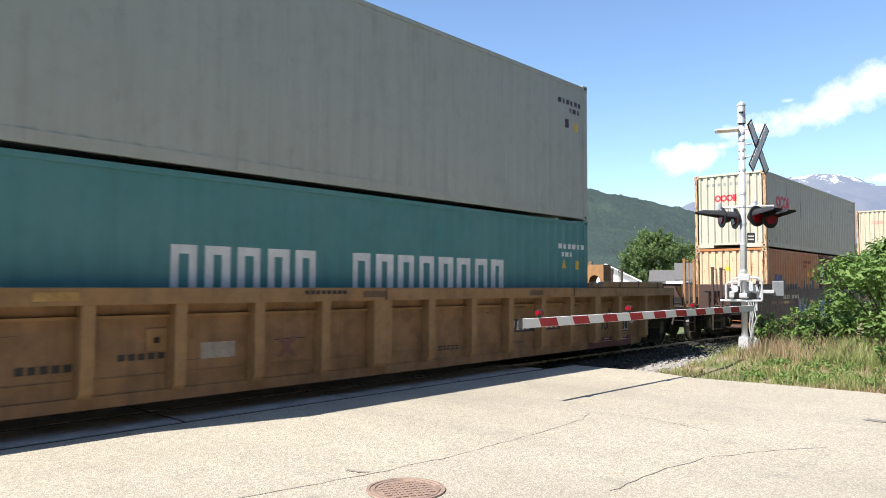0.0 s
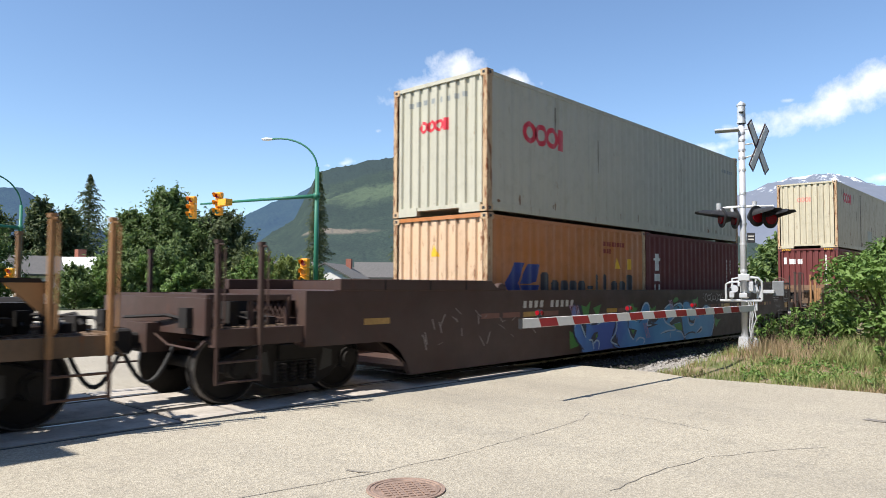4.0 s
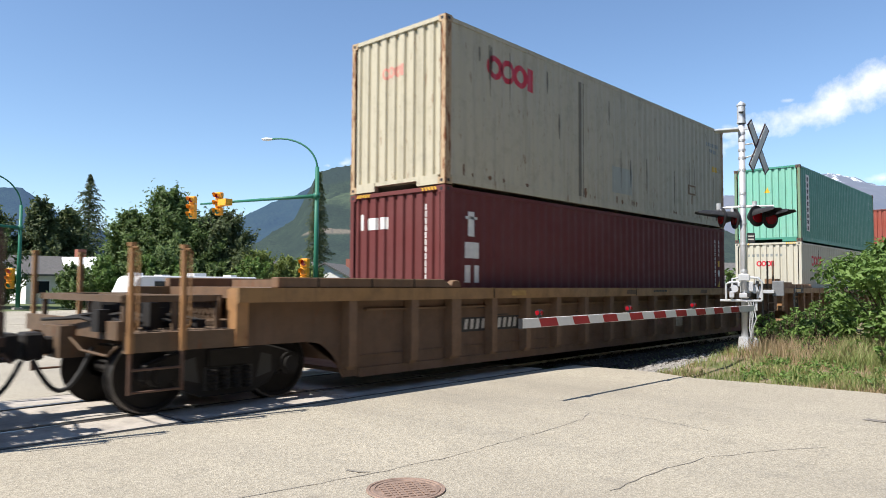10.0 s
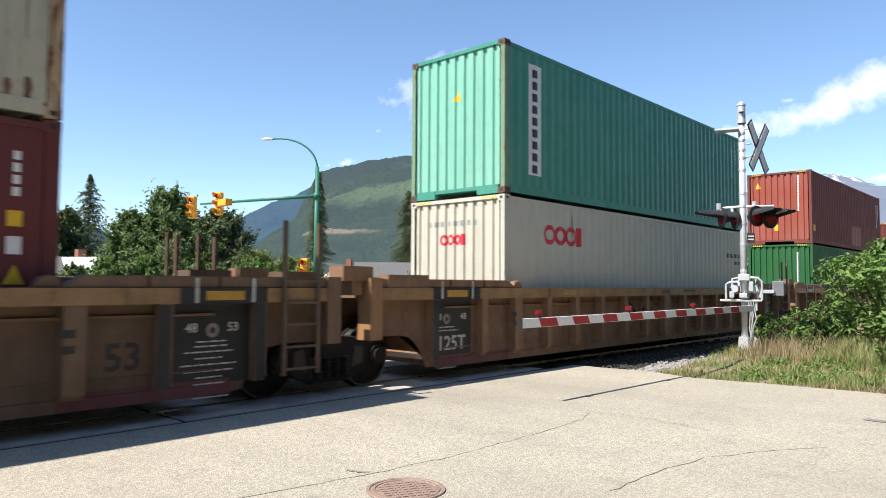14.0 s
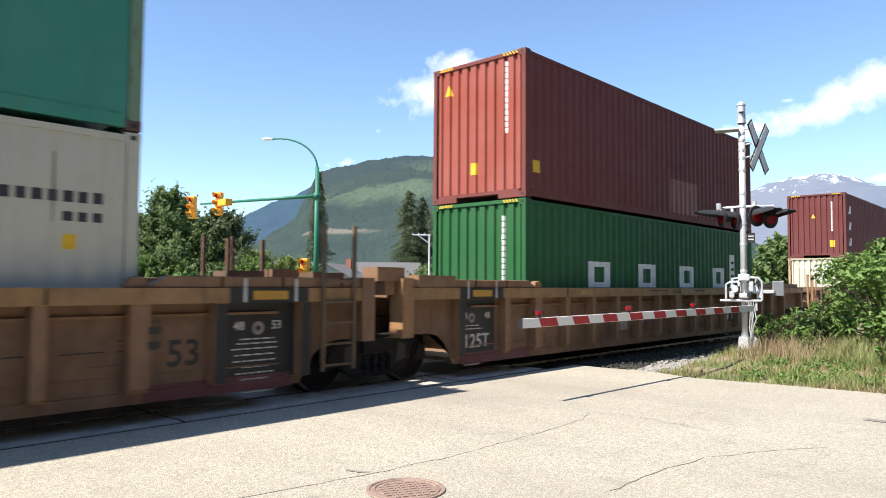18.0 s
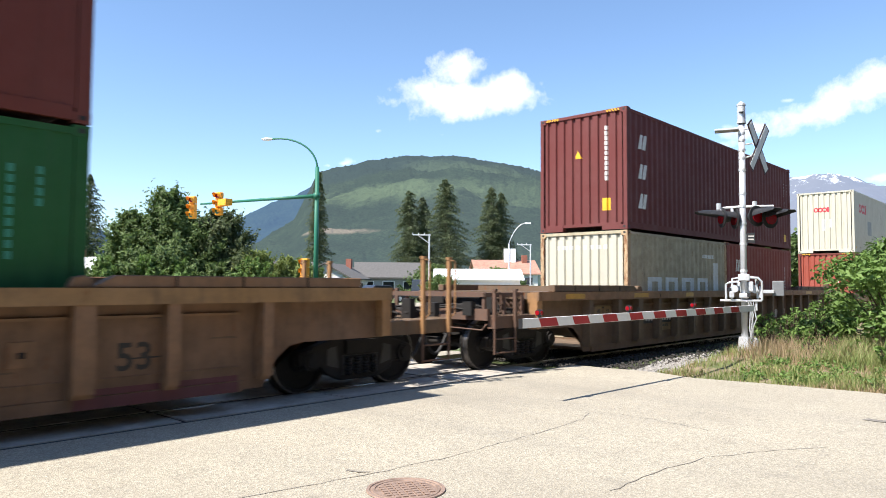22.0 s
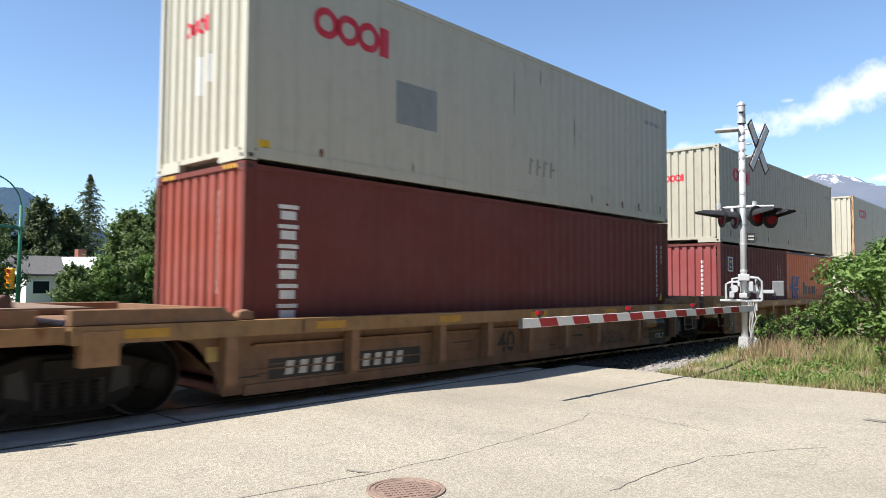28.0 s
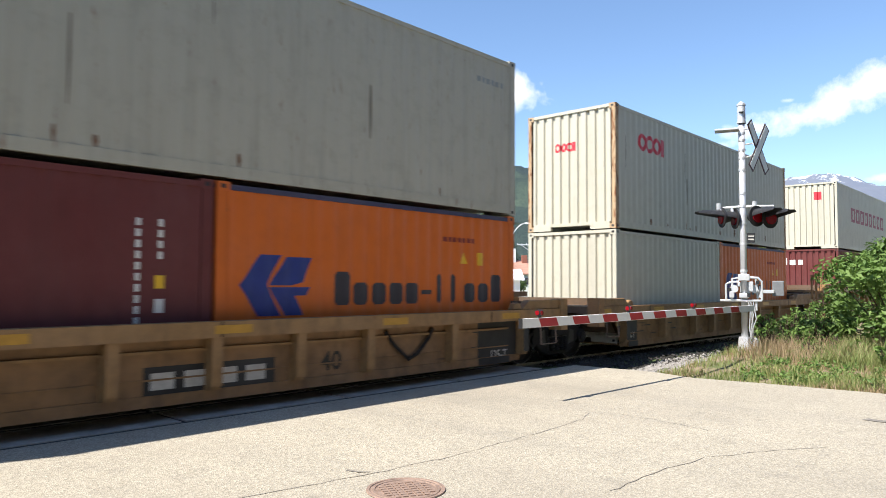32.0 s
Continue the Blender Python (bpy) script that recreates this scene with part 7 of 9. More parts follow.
def hazard(c, x, z):
    bm = bmesh.new()
    for e in (-1, 1):
        for i in range(5):
            a = e * x - i * 0.075 * e
            bm.faces.new([bm.verts.new((-c["len"] / 2 + 0.003, p, q)) for p, q in ((a, z), (a - e * 0.035, z), (a - e * 0.065, z + 0.06), (a - e * 0.03, z + 0.06))])
    return tagged(part("hazard_stripes", bm, M_DECALY, c, "yellow hazard stripes on the top corners"), kind="stuff")


def hl_mark(c, x, z0, z1, word0, word1, wz0, wz1, blue, dark):
    """Blue slanted double emblem and a dark row of block shapes."""
    h = z1 - z0
    w = h * 1.25
    sh = [[(x, z0 + h * 0.5), (x + w * 0.30, z1), (x + w * 0.62, z1), (x + w * 0.40, z0 + h * 0.52), (x + w * 0.62, z0), (x + w * 0.28, z0)],
          [(x + w * 0.44, z0 + h * 0.50), (x + w * 0.70, z1 - 0.02), (x + w * 1.12, z1 - 0.02), (x + w * 0.98, z0 + h * 0.56), (x + w * 0.80, z0 + h * 0.50)],
          [(x + w * 0.44, z0 + h * 0.47), (x + w * 1.10, z0 + h * 0.47), (x + w * 1.04, z0 + h * 0.33), (x + w * 0.84, z0 + h * 0.33), (x + w * 0.98, z0), (x + w * 0.68, z0)]]
    decal(sh, c["len"], "emblem", blue, c, "blue slanted emblem")
    n = 11
    step = (word1 - word0) / n
    wh = wz1 - wz0
    sh = []
    for i in range(n):
        a = word0 + i * step
        tall = i in (0, 6, 7, 10)
        hh = wh if tall else wh * 0.68
        if i == 5:
            sh.append(rect(a, a + step * 0.7, wz0 + wh * 0.3, wz0 + wh * 0.45))
            continue
        x1_ = a + step * (0.34 if i in (6, 7) else 0.80)
        k = min(0.05, (x1_ - a) * 0.4)
        sh.append([(a + k, wz0), (x1_ - k, wz0), (x1_, wz0 + k), (x1_, wz0 + hh - k), (x1_ - k, wz0 + hh), (a + k, wz0 + hh), (a, wz0 + hh - k), (a, wz0 + k)])
    decal(sh, c["len"], "block_lettering", dark, c, "dark row of block shapes")


def blocks(c, x0, x1, z0, z1, n, mat, label, gaps=(), t=0.3, lean=0.0, name="block_lettering"):
    """A row of hollow upright block shapes."""
    step = (x1 - x0) / (n + 0.0)
    sh = []
    for i in range(n):
        if i in gaps:
            continue
        a, w = x0 + i * step, step * 0.76
        b = w * t
        k = min(b, (z1 - z0) * 0.2)
        sh += [rect(a, a + b, z0, z1, lean), rect(a + w - b, a + w, z0, z1, lean), rect(a + b, a + w - b, z0, z0 + k), rect(a + b, a + w - b, z1 - k, z1)]
    return decal(sh, c["len"], name, mat, c, label)


M_NAVY = paint("navy_rail_paint", (0.04, 0.04, 0.085), 0.5, 0.2, 0.05)
# first stack
z1 = upper_on(STD)
blocks(A_LOW, -3.15, -0.95, 1.18 - FLOOR + 0.05, 2.03 - FLOOR, 5, M_DECALW, "white row of tall block shapes", t=0.32)
blocks(A_LOW, -0.40, 3.28, 1.18 - FLOOR + 0.05, 2.03 - FLOOR, 8, M_DECALW, "white row of tall block shapes", t=0.32)
decal([rect(5.0 + i * 0.17, 5.11 + i * 0.17, 2.32 - FLOOR, 2.42 - FLOOR) for i in range(6)] + [rect(5.1 + i * 0.15, 5.2 + i * 0.15, 2.16 - FLOOR, 2.25 - FLOOR) for i in range(3)], L40, "code_lettering", M_DECALW, A_LOW, "short rows of unreadable marks")
triangle(A_LOW, 5.2, 2.02 - FLOOR, 0.10)
patchy(A_LOW, "label", 5.62, 5.76, 1.90 - FLOOR, 2.08 - FLOOR, M_DECALY, "yellow label")
decal([rect(5.0 + i * 0.15, 5.10 + i * 0.15, 5.33 - z1, 5.43 - z1) for i in range(6)] + [rect(5.4 + i * 0.15, 5.5 + i * 0.15, 5.17 - z1, 5.27 - z1) for i in range(3)], L40, "code_lettering", M_DECALK, A_UP, "short rows of unreadable marks")
patchy(A_UP, "label", 5.26, 5.38, 4.84 - z1, 5.02 - z1, M_DECALK, "dark label")
patchy(A_UP, "label", 5.60, 5.74, 4.80 - z1, 4.98 - z1, M_DECALY, "yellow label")
# graffiti car stack
emblem(B_UP, -4.98, 4.28 - z1, 1.45, 0.60)
emblem(B_UP, -0.52, 4.52 - z1, 0.78, 0.33, face="end")
decal([rect(-0.8 + i * 0.2, -0.7 + i * 0.2, 5.12 - z1, 5.22 - z1) for i in range(8)], L40, "code_lettering", M_DECALG, B_UP, "faint row of unreadable marks", "end")
decal([rect(4.9 + i * 0.14, 5.0 + i * 0.14, 4.98 - z1, 5.08 - z1) for i in range(6)], L40, "code_lettering", M_DECALG, B_UP, "faint row of unreadable marks")
hl_mark(B_LOWA, -5.55 + 3.05, 1.25 - FLOOR, 2.05 - FLOOR, -4.40 + 3.05, -0.62 + 3.05, 1.40 - FLOOR, 1.88 - FLOOR, M_DECALB, M_DECALK)
decal([rect(1.07 + i * 0.12, 1.16 + i * 0.12, 2.5 - FLOOR, 2.6 - FLOOR) for i in range(8)] + [rect(1.07 + i * 0.12, 1.16 + i * 0.12, 2.34 - FLOOR, 2.44 - FLOOR) for i in range(3)], L20, "code_lettering", M_BRICKC, B_LOWA, "rows of unreadable reddish marks")
triangle(B_LOWA, 1.67, 2.13 - FLOOR, 0.12)
patchy(B_LOWA, "label", 2.15, 2.32, 2.0 - FLOOR, 2.24 - FLOOR, M_DECALY, "yellow label")
triangle(B_LOWA, -0.11, 2.27 - FLOOR, 0.11, "end")
decal([rect(-2.52, -2.34, 2.0 - FLOOR, 2.42 - FLOOR), rect(-2.58, -2.28, 1.74 - FLOOR, 1.92 - FLOOR), rect(-2.58, -2.50, 1.40 - FLOOR, 1.66 - FLOOR), rect(-2.36, -2.28, 1.40 - FLOOR, 1.66 - FLOOR), rect(-2.62, -2.24, 2.25 - FLOOR, 2.31 - FLOOR)], L20, "block_lettering", M_DECALW, B_LOWB, "upright white block shapes")
codes(B_LOWB, 2.12, 2.40 - FLOOR, 8, M_DECALW, 0.06, 0.085, 0.11, 2)
M_DIRTSHADE = paint("dirt_run_and_dent_shade", (0.20, 0.18, 0.14), 0.7, 0.5, 0.1, 0.1)
# third stack
z2 = upper_on(HC)
emblem(C_UP, -4.96, 5.22 - z2, 1.48, 0.62)
emblem(C_UP, -0.38, 5.26 - z2, 0.58, 0.30, plain("faded_red_paint", (0.62, 0.28, 0.22), 0.6, 0.2, 6), "end")
decal([rect(4.9 + i * 0.13, 4.99 + i * 0.13, 5.55 - z2, 5.66 - z2) for i in range(7)] + [rect(5.1 + i * 0.13, 5.19 + i * 0.13, 5.38 - z2, 5.48 - z2) for i in range(4)], L40, "code_lettering", M_DECALG, C_UP, "faint rows of unreadable marks")
M_OLDRUST = plain("old_rust", (0.30, 0.20, 0.12), 0.85, 0.35, 9)
for x0, x1, za, zb in ((3.64, 4.14, 4.03, 4.08), (3.64, 4.14, 4.25, 4.30), (3.64, 3.71, 4.08, 4.25), (4.07, 4.14, 4.08, 4.25)):
    patchy(C_UP, "rust_patch", x0, x1, za - z2, zb - z2, M_OLDRUST, "rusty frame of a missing plate")
patchy(C_UP, "rust_patch", 3.86, 3.91, 3.78 - z2, 4.03 - z2, M_OLDRUST, "thin rust run below the missing plate", lean=0.02)
patchy(C_UP, "paint_patch", -0.47, 0.47, 3.68 - z2, 4.28 - z2, M_GREYC, "paler repaired patch")
# shade in the dented seam, painted as two dark lines
patchy(C_UP, "dent_shade", -1.70, -1.66, 3.45 - z2, 5.9 - z2, M_DIRTSHADE, "dark vertical line painted for the shade in a dent")
patchy(C_UP, "dent_shade", -1.88, -1.78, 3.45 - z2, 5.9 - z2, M_DIRTSHADE, "dark vertical line painted for the shade in a dent")
decal([rect(5.3 + i * 0.2, 5.42 + i * 0.2, 4.85 - z2, 5.0 - z2) for i in range(2)], L40, "label", M_DECALY, C_UP, "small yellow label")
decal([rect(-5.47, -5.31, 2.4 - FLOOR, 2.83 - FLOOR), rect(-5.53, -5.22, 2.7 - FLOOR, 2.75 - FLOOR), rect(-5.55, -5.18, 2.02 - FLOOR, 2.3 - FLOOR), rect(-5.55, -5.42, 1.6 - FLOOR, 1.9 - FLOOR), rect(-5.3, -5.18, 1.6 - FLOOR, 1.9 - FLOOR)], L40, "block_lettering", M_DECALW, C_LOW, "upright white block shapes")
decal([rect(-0.98, -0.86, 2.56 - FLOOR, 2.86 - FLOOR), rect(-0.76, -0.50, 2.56 - FLOOR, 2.78 - FLOOR), rect(-0.40, -0.22, 2.56 - FLOOR, 2.78 - FLOOR)], L40, "block_lettering", M_DECALW, C_LOW, "white block shapes", "end")
for q in (C_LOW, D_LOW, E_LOW, G_LOW, F_UP, E_UP):
    hazard(q, 1.03, q["high"] - 0.07)
decal(column(0.70, 2.95 - FLOOR, 0.06, 0.10, 11, 0.122), L40, "code_lettering", M_DECALW, C_LOW, "upright column of unreadable marks", "end")
codes(C_LOW, 5.38, 2.88 - FLOOR, 11, M_DECALW, 0.07, 0.09, 0.122)
codes(C_LOW, 5.66, 2.88 - FLOOR, 4, M_DECALW, 0.07, 0.09, 0.122)
patchy(C_LOW, "label", 5.62, 5.76, 2.12 - FLOOR, 2.28 - FLOOR, M_DECALY, "yellow label")
patchy(C_LOW, "label", 5.62, 5.76, 1.84 - FLOOR, 2.02 - FLOOR, M_DECALW, "white label")
triangle(C_LOW, 5.70, 1.64 - FLOOR, 0.10)
# fourth stack
patchy(D_UP, "white_strip", -5.32, -4.90, 3.68 - z2, 5.86 - z2, M_DECALW, "white upright strip with dark marks")
decal([rect(-5.20, -5.02, 5.60 - z2 - i * 0.235, 5.76 - z2 - i * 0.235) for i in range(9)], L40, "strip_lettering", M_DECALK, D_UP, "dark blocks in an upright strip", lift=0.006)
triangle(D_UP, 0.02, 5.28 - z2, 0.11, "end")
emblem(D_LOW, -4.82, 2.28 - FLOOR, 1.45, 0.55)
emblem(D_LOW, -0.42, 2.28 - FLOOR, 0.66, 0.30, face="end")
decal([rect(-0.75 + i * 0.17, -0.66 + i * 0.17, 2.70 - FLOOR, 2.80 - FLOOR) for i in range(8)], L40, "code_lettering", M_DECALG, D_LOW, "faint row of unreadable marks", "end")
decal([rect(4.7 + i * 0.15, 4.8 + i * 0.15, 2.4 - FLOOR, 2.52 - FLOOR) for i in range(7)] + [rect(5.3 + i * 0.15, 5.4 + i * 0.15, 2.2 - FLOOR, 2.3 - FLOOR) for i in range(3)], L40, "code_lettering", M_DECALK, D_LOW, "dark rows of unreadable marks")
patchy(D_LOW, "label", 5.3, 5.44, 1.9 - FLOOR, 2.06 - FLOOR, M_DECALY, "yellow label")
codes(D_UP, 5.2, 5.7 - z2, 8, M_DECALW, 0.06, 0.08, 0.11, 2)
# fifth stack
blocks(E_LOW, -3.80, -2.60, 1.52 - FLOOR, 2.08 - FLOOR, 1, M_DECALW, "large white block shape", t=0.28)
blocks(E_LOW, -1.55, -0.35, 1.52 - FLOOR, 2.08 - FLOOR, 1, M_DECALW, "large white block shape", t=0.28)
blocks(E_LOW, 0.75, 1.95, 1.52 - FLOOR, 2.08 - FLOOR, 1, M_DECALW, "large white block shape", t=0.28)
blocks(E_LOW, 2.95, 4.05, 1.52 - FLOOR, 2.08 - FLOOR, 1, M_DECALW, "large white block shape", t=0.28)
patchy(E_LOW, "white_strip", 4.22, 4.62, 1.35 - FLOOR, 2.50 - FLOOR, M_DECALW, "white upright strip with dark marks")
decal([rect(4.30, 4.54, 1.62 - FLOOR + i * 0.2, 1.70 - FLOOR + i * 0.2, 0.02) for i in range(4)], L40, "strip_lettering", M_GREEN, E_LOW, "green marks in an upright strip", lift=0.006)
codes(E_LOW, 5.32, 2.75 - FLOOR, 9, M_JADE, 0.06, 0.08, 0.11, 2)
decal(column(0.63, 2.92 - FLOOR, 0.06, 0.10, 11, 0.118), L40, "code_lettering", M_DECALW, E_LOW, "upright column of unreadable marks", "end")
patchy(E_UP, "paint_patch", 0.25, 1.95, 3.46 - z2, 4.34 - z2, plain("faded_pink_paint", (0.25, 0.085, 0.06), 0.6, 0.15, 3), "large paler repaint patch")
decal([rect(0.0 + i * 0.28, 0.2 + i * 0.28, 4.56 - z2, 4.78 - z2) for i in range(4)] + [rect(3.1 + i * 0.27, 3.3 + i * 0.27, 4.54 - z2, 4.74 - z2) for i in range(4)], L40, "faded_mark", M_MAROON, E_UP, "faded darker marks")
patchy(E_UP, "label", -5.82, -5.60, 3.76 - z2, 4.0 - z2, M_DECALY, "yellow label")
decal([rect(-0.18, -0.03, 3.80 - z2, 4.05 - z2), [(-0.9, 5.55 - z2), (-0.70, 5.55 - z2), (-0.80, 5.80 - z2)]], L40, "label", M_DECALY, E_UP, "yellow labels", "end")
decal(column(0.68, 6.0 - z2, 0.06, 0.10, 12, 0.122), L40, "code_lettering", M_DECALW, E_UP, "upright column of unreadable marks", "end")
codes(E_UP, 5.28, 5.72 - z2, 10, M_FADED, 0.06, 0.08, 0.12)
codes(E_UP, 5.58, 5.72 - z2, 6, M_FADED, 0.06, 0.08, 0.12)
# sixth stack
for i, zz in enumerate((5.10, 4.38, 3.66)):
    decal([rect(-5.50, -5.34, zz - 0.18 - z1, zz + 0.18 - z1, 0.10), rect(-5.29, -5.16, zz - 0.18 - z1, zz + 0.18 - z1, 0.10)], L40, "block_lettering", M_DECALW, F_UP, "slanted white block shape")
decal(column(0.62, 5.46 - z1, 0.07, 0.10, 11, 0.122), L40, "code_lettering", M_DECALW, F_UP, "upright column of unreadable marks", "end")
decal([rect(0.55, 0.75, 3.42 - z1, 3.72 - z1)], L40, "label", M_DECALY, F_UP, "large yellow label", "end")
triangle(F_UP, -0.12, 4.85 - z1, 0.10, "end")
codes(F_UP, 5.42, 5.28 - z1, 9, M_FADED, 0.05, 0.07, 0.11, 2)
patchy(F_UP, "label", 5.35, 5.6, 3.2 - z1, 3.45 - z1, M_DECALY, "yellow label")
blocks(F_LOWA, -5.05 + 3.05, -1.15 + 3.05, 1.30 - FLOOR, 1.84 - FLOOR, 4, M_FADED, "faded row of block shapes", t=0.28)
patchy(F_LOWA, "pale_strip", 2.02, 2.38, 1.30 - FLOOR, 2.28 - FLOOR, M_FADED, "faded upright strip")
decal([rect(-0.75 + i * 0.19, -0.66 + i * 0.19, 2.5 - FLOOR, 2.6 - FLOOR) for i in range(8)], L20, "code_lettering", M_DECALW, F_LOWA, "faint row of unreadable marks", "end")
decal([rect(1.3 + i * 0.13, 1.4 + i * 0.13, 2.4 - FLOOR, 2.5 - FLOOR) for i in range(6)], L20, "code_lettering", M_FADED, F_LOWA, "faint row of unreadable marks")
decal([rect(-2.35, -2.22, 2.08 - FLOOR, 2.44 - FLOOR, 0.1), rect(-2.17, -2.04, 2.08 - FLOOR, 2.44 - FLOOR, 0.1), rect(-2.35, -2.22, 1.42 - FLOOR, 1.74 - FLOOR, 0.1), rect(-2.17, -2.04, 1.42 - FLOOR, 1.74 - FLOOR, 0.1)], L20, "block_lettering", M_DECALW, F_LOWB, "slanted white block shapes")
codes(F_LOWB, 2.3, 2.3 - FLOOR, 8, M_FADED, 0.05, 0.07, 0.11)
# seventh stack
emblem(G_UP, -5.04, 5.06 - z2, 1.50, 0.62)
emblem(G_UP, -0.50, 5.14 - z2, 0.70, 0.32, face="end")
patchy(G_UP, "paint_patch", -3.45, -2.50, 4.18 - z2, 4.86 - z2, M_DECALG, "grey square repaint patch")
patchy(G_UP, "label", -5.9, -5.72, 3.44 - z2, 3.54 - z2, M_DECALY, "yellow label")
decal([rect(-0.12, -0.02, 4.3 - z2, 4.85 - z2), rect(0.18, 0.26, 4.45 - z2, 4.85 - z2)], L40, "faded_mark", M_FADED, G_UP, "faint grey smears", "end")
decal([rect(4.85 + i * 0.13, 4.94 + i * 0.13, 5.62 - z2, 5.72 - z2) for i in range(7)], L40, "code_lettering", M_DECALG, G_UP, "faint row of unreadable marks")
M_GHOST = plain("ghost_of_a_tag", (0.34, 0.32, 0.26), 0.6, 0.3, 6)
for k in range(4):
    decal([rect(0.08 + 0.24 * k, 0.14 + 0.24 * k, 3.80 - z2, 4.12 - z2, 0.03), rect(0.14 + 0.24 * k, 0.25 + 0.24 * k, 4.05 - z2 - 0.1 * (k % 2), 4.10 - z2 - 0.1 * (k % 2))], L40, "faded_mark", M_GHOST, G_UP, "ghost of a removed tag")
for i in range(6):
    zz = 2.72 - i * 0.265 - FLOOR
    sh = [rect(-5.56, -5.24, zz - 0.055, zz)]
    sh += [rect(-5.52, -5.28, zz - 0.20, zz - 0.085)]
    decal(sh, L40, "block_lettering", M_DECALW, G_LOW, "white block shape in a column")
codes(G_LOW, 5.46, 2.66 - FLOOR, 11, M_FADED, 0.06, 0.085, 0.118)
codes(G_LOW, 5.70, 2.66 - FLOOR, 4, M_FADED, 0.06, 0.085, 0.118)
triangle(G_LOW, 5.68, 1.40 - FLOOR, 0.10)
decal(column(0.45, 2.92 - FLOOR, 0.06, 0.10, 12, 0.118), L40, "code_lettering", M_DECALW, G_LOW, "upright column of unreadable marks", "end")
# eighth stack
emblem(H_UP, -4.95, 4.78 - z1, 1.45, 0.60)
emblem(H_UP, -0.50, 4.80 - z1, 0.66, 0.30, face="end")
decal([rect(5.0 + i * 0.13, 5.09 + i * 0.13, 5.28 - z1, 5.38 - z1) for i in range(6)], L40, "code_lettering", M_DECALG, H_UP, "faint row of unreadable marks")
patchy(H_LOWA, "badge", -5.48 + 3.07, -5.11 + 3.07, 2.10 - FLOOR, 2.54 - FLOOR, M_DECALW, "white-edged blue badge with yellow bands")
decal([rect(-2.37, -2.09, 2.14 - FLOOR, 2.50 - FLOOR)], L20, "badge_field", M_DECALB, H_LOWA, "blue badge field", lift=0.006)
decal([rect(-2.33, -2.15, 2.20 - FLOOR, 2.26 - FLOOR, 0.03), rect(-2.33, -2.12, 2.36 - FLOOR, 2.43 - FLOOR, 0.03)], L20, "badge_band", M_DECALY, H_LOWA, "yellow badge bands", lift=0.009)
codes(H_LOWA, -0.98 + 3.07, 2.40 - FLOOR, 10, M_DECALW, 0.06, 0.085, 0.125)
codes(H_LOWA, -0.72 + 3.07, 2.40 - FLOOR, 4, M_DECALW, 0.06, 0.085, 0.125)
patchy(H_LOWA, "label", 2.32, 2.44, 1.60 - FLOOR, 1.75 - FLOOR, M_DECALY, "yellow label")
patchy(H_LOWA, "label", 2.32, 2.44, 1.32 - FLOOR, 1.48 - FLOOR, M_DECALW, "white label")
decal(column(0.63, 2.42 - FLOOR, 0.06, 0.09, 9, 0.13), L20, "code_lettering", M_DECALW, H_LOWA, "upright column of unreadable marks", "end")
for q in (H_LOWB, I_LOWB):
    hl_mark(q, 0.36 - 3.05, 1.24 - FLOOR, 2.04 - FLOOR, 1.88 - 3.05, 5.75 - 3.05, 1.36 - FLOOR, 1.84 - FLOOR, M_DECALB, M_DECALK)
    for o in q.children:
        if o.name.startswith("top_rail"):
            o.material_slots[0].material = M_NAVY
    triangle(q, 1.62, 2.12 - FLOOR, 0.10)
    patchy(q, "label", 1.98, 2.14, 2.0 - FLOOR, 2.22 - FLOOR, M_DECALY, "yellow label")
    decal([rect(1.1 + i * 0.12, 1.19 + i * 0.12, 2.38 - FLOOR, 2.46 - FLOOR) for i in range(7)], L20, "code_lettering", M_BRICKC, q, "row of unreadable reddish marks")
emblem(I_UP, -4.96, 4.82 - z1, 1.46, 0.60)
emblem(I_UP, -0.45, 4.82 - z1, 0.62, 0.30, face="end")
blocks(J_UP, -3.6, 3.3, 4.55 - z2, 5.2 - z2, 8, plain("dark_red_lettering", (0.28, 0.03, 0.05), 0.5, 0.15, 5), "dark red row of block shapes", t=0.3)
decal([rect(0.3, 0.6, 5.4 - z2, 5.75 - z2)], L40, "emblem", M_DECALR, J_UP, "small red emblem", "end")
decal([rect(-0.98, -0.86, 2.56 - FLOOR, 2.86 - FLOOR), rect(-0.76, -0.50, 2.56 - FLOOR, 2.78 - FLOOR), rect(-0.40, -0.22, 2.56 - FLOOR, 2.78 - FLOOR)], L40, "block_lettering", M_DECALW, J_LOW, "white block shapes", "end")


# ---- markings on the cars ----
M_CLEAN = paint("wiped_clean_yellow", (0.20, 0.125, 0.06), 0.6, 0.5, 0.2, 0.1)
M_OLDLABEL = plain("faded_label", (0.34, 0.30, 0.25), 0.7, 0.3, 9)
M_DULLY = plain("dull_yellow_label", (0.45, 0.33, 0.12), 0.6, 0.2, 6)
M_TAG = plain("pale_tag_paint", (0.40, 0.35, 0.33), 0.6, 0.3, 6)
M_SCRIB = plain("faded_white_scribble", (0.26, 0.22, 0.20), 0.6, 0.3, 6)
M_GRIMR = plain("grimy_reflector", (0.40, 0.24, 0.07), 0.5, 0.3, 8)
PLATE_Y = -1.372
RIB_Y = -1.549
PB = -1.503


def bars(car, x, z, n, w, h, gap, mat, y=PLATE_Y - 0.005, label="plain mark in place of a character"):
    for i in range(n):
        flat("stencil_mark", [rect(x + i * (w + gap), x + i * (w + gap) + w, z, z + h)], y, mat, car, label)


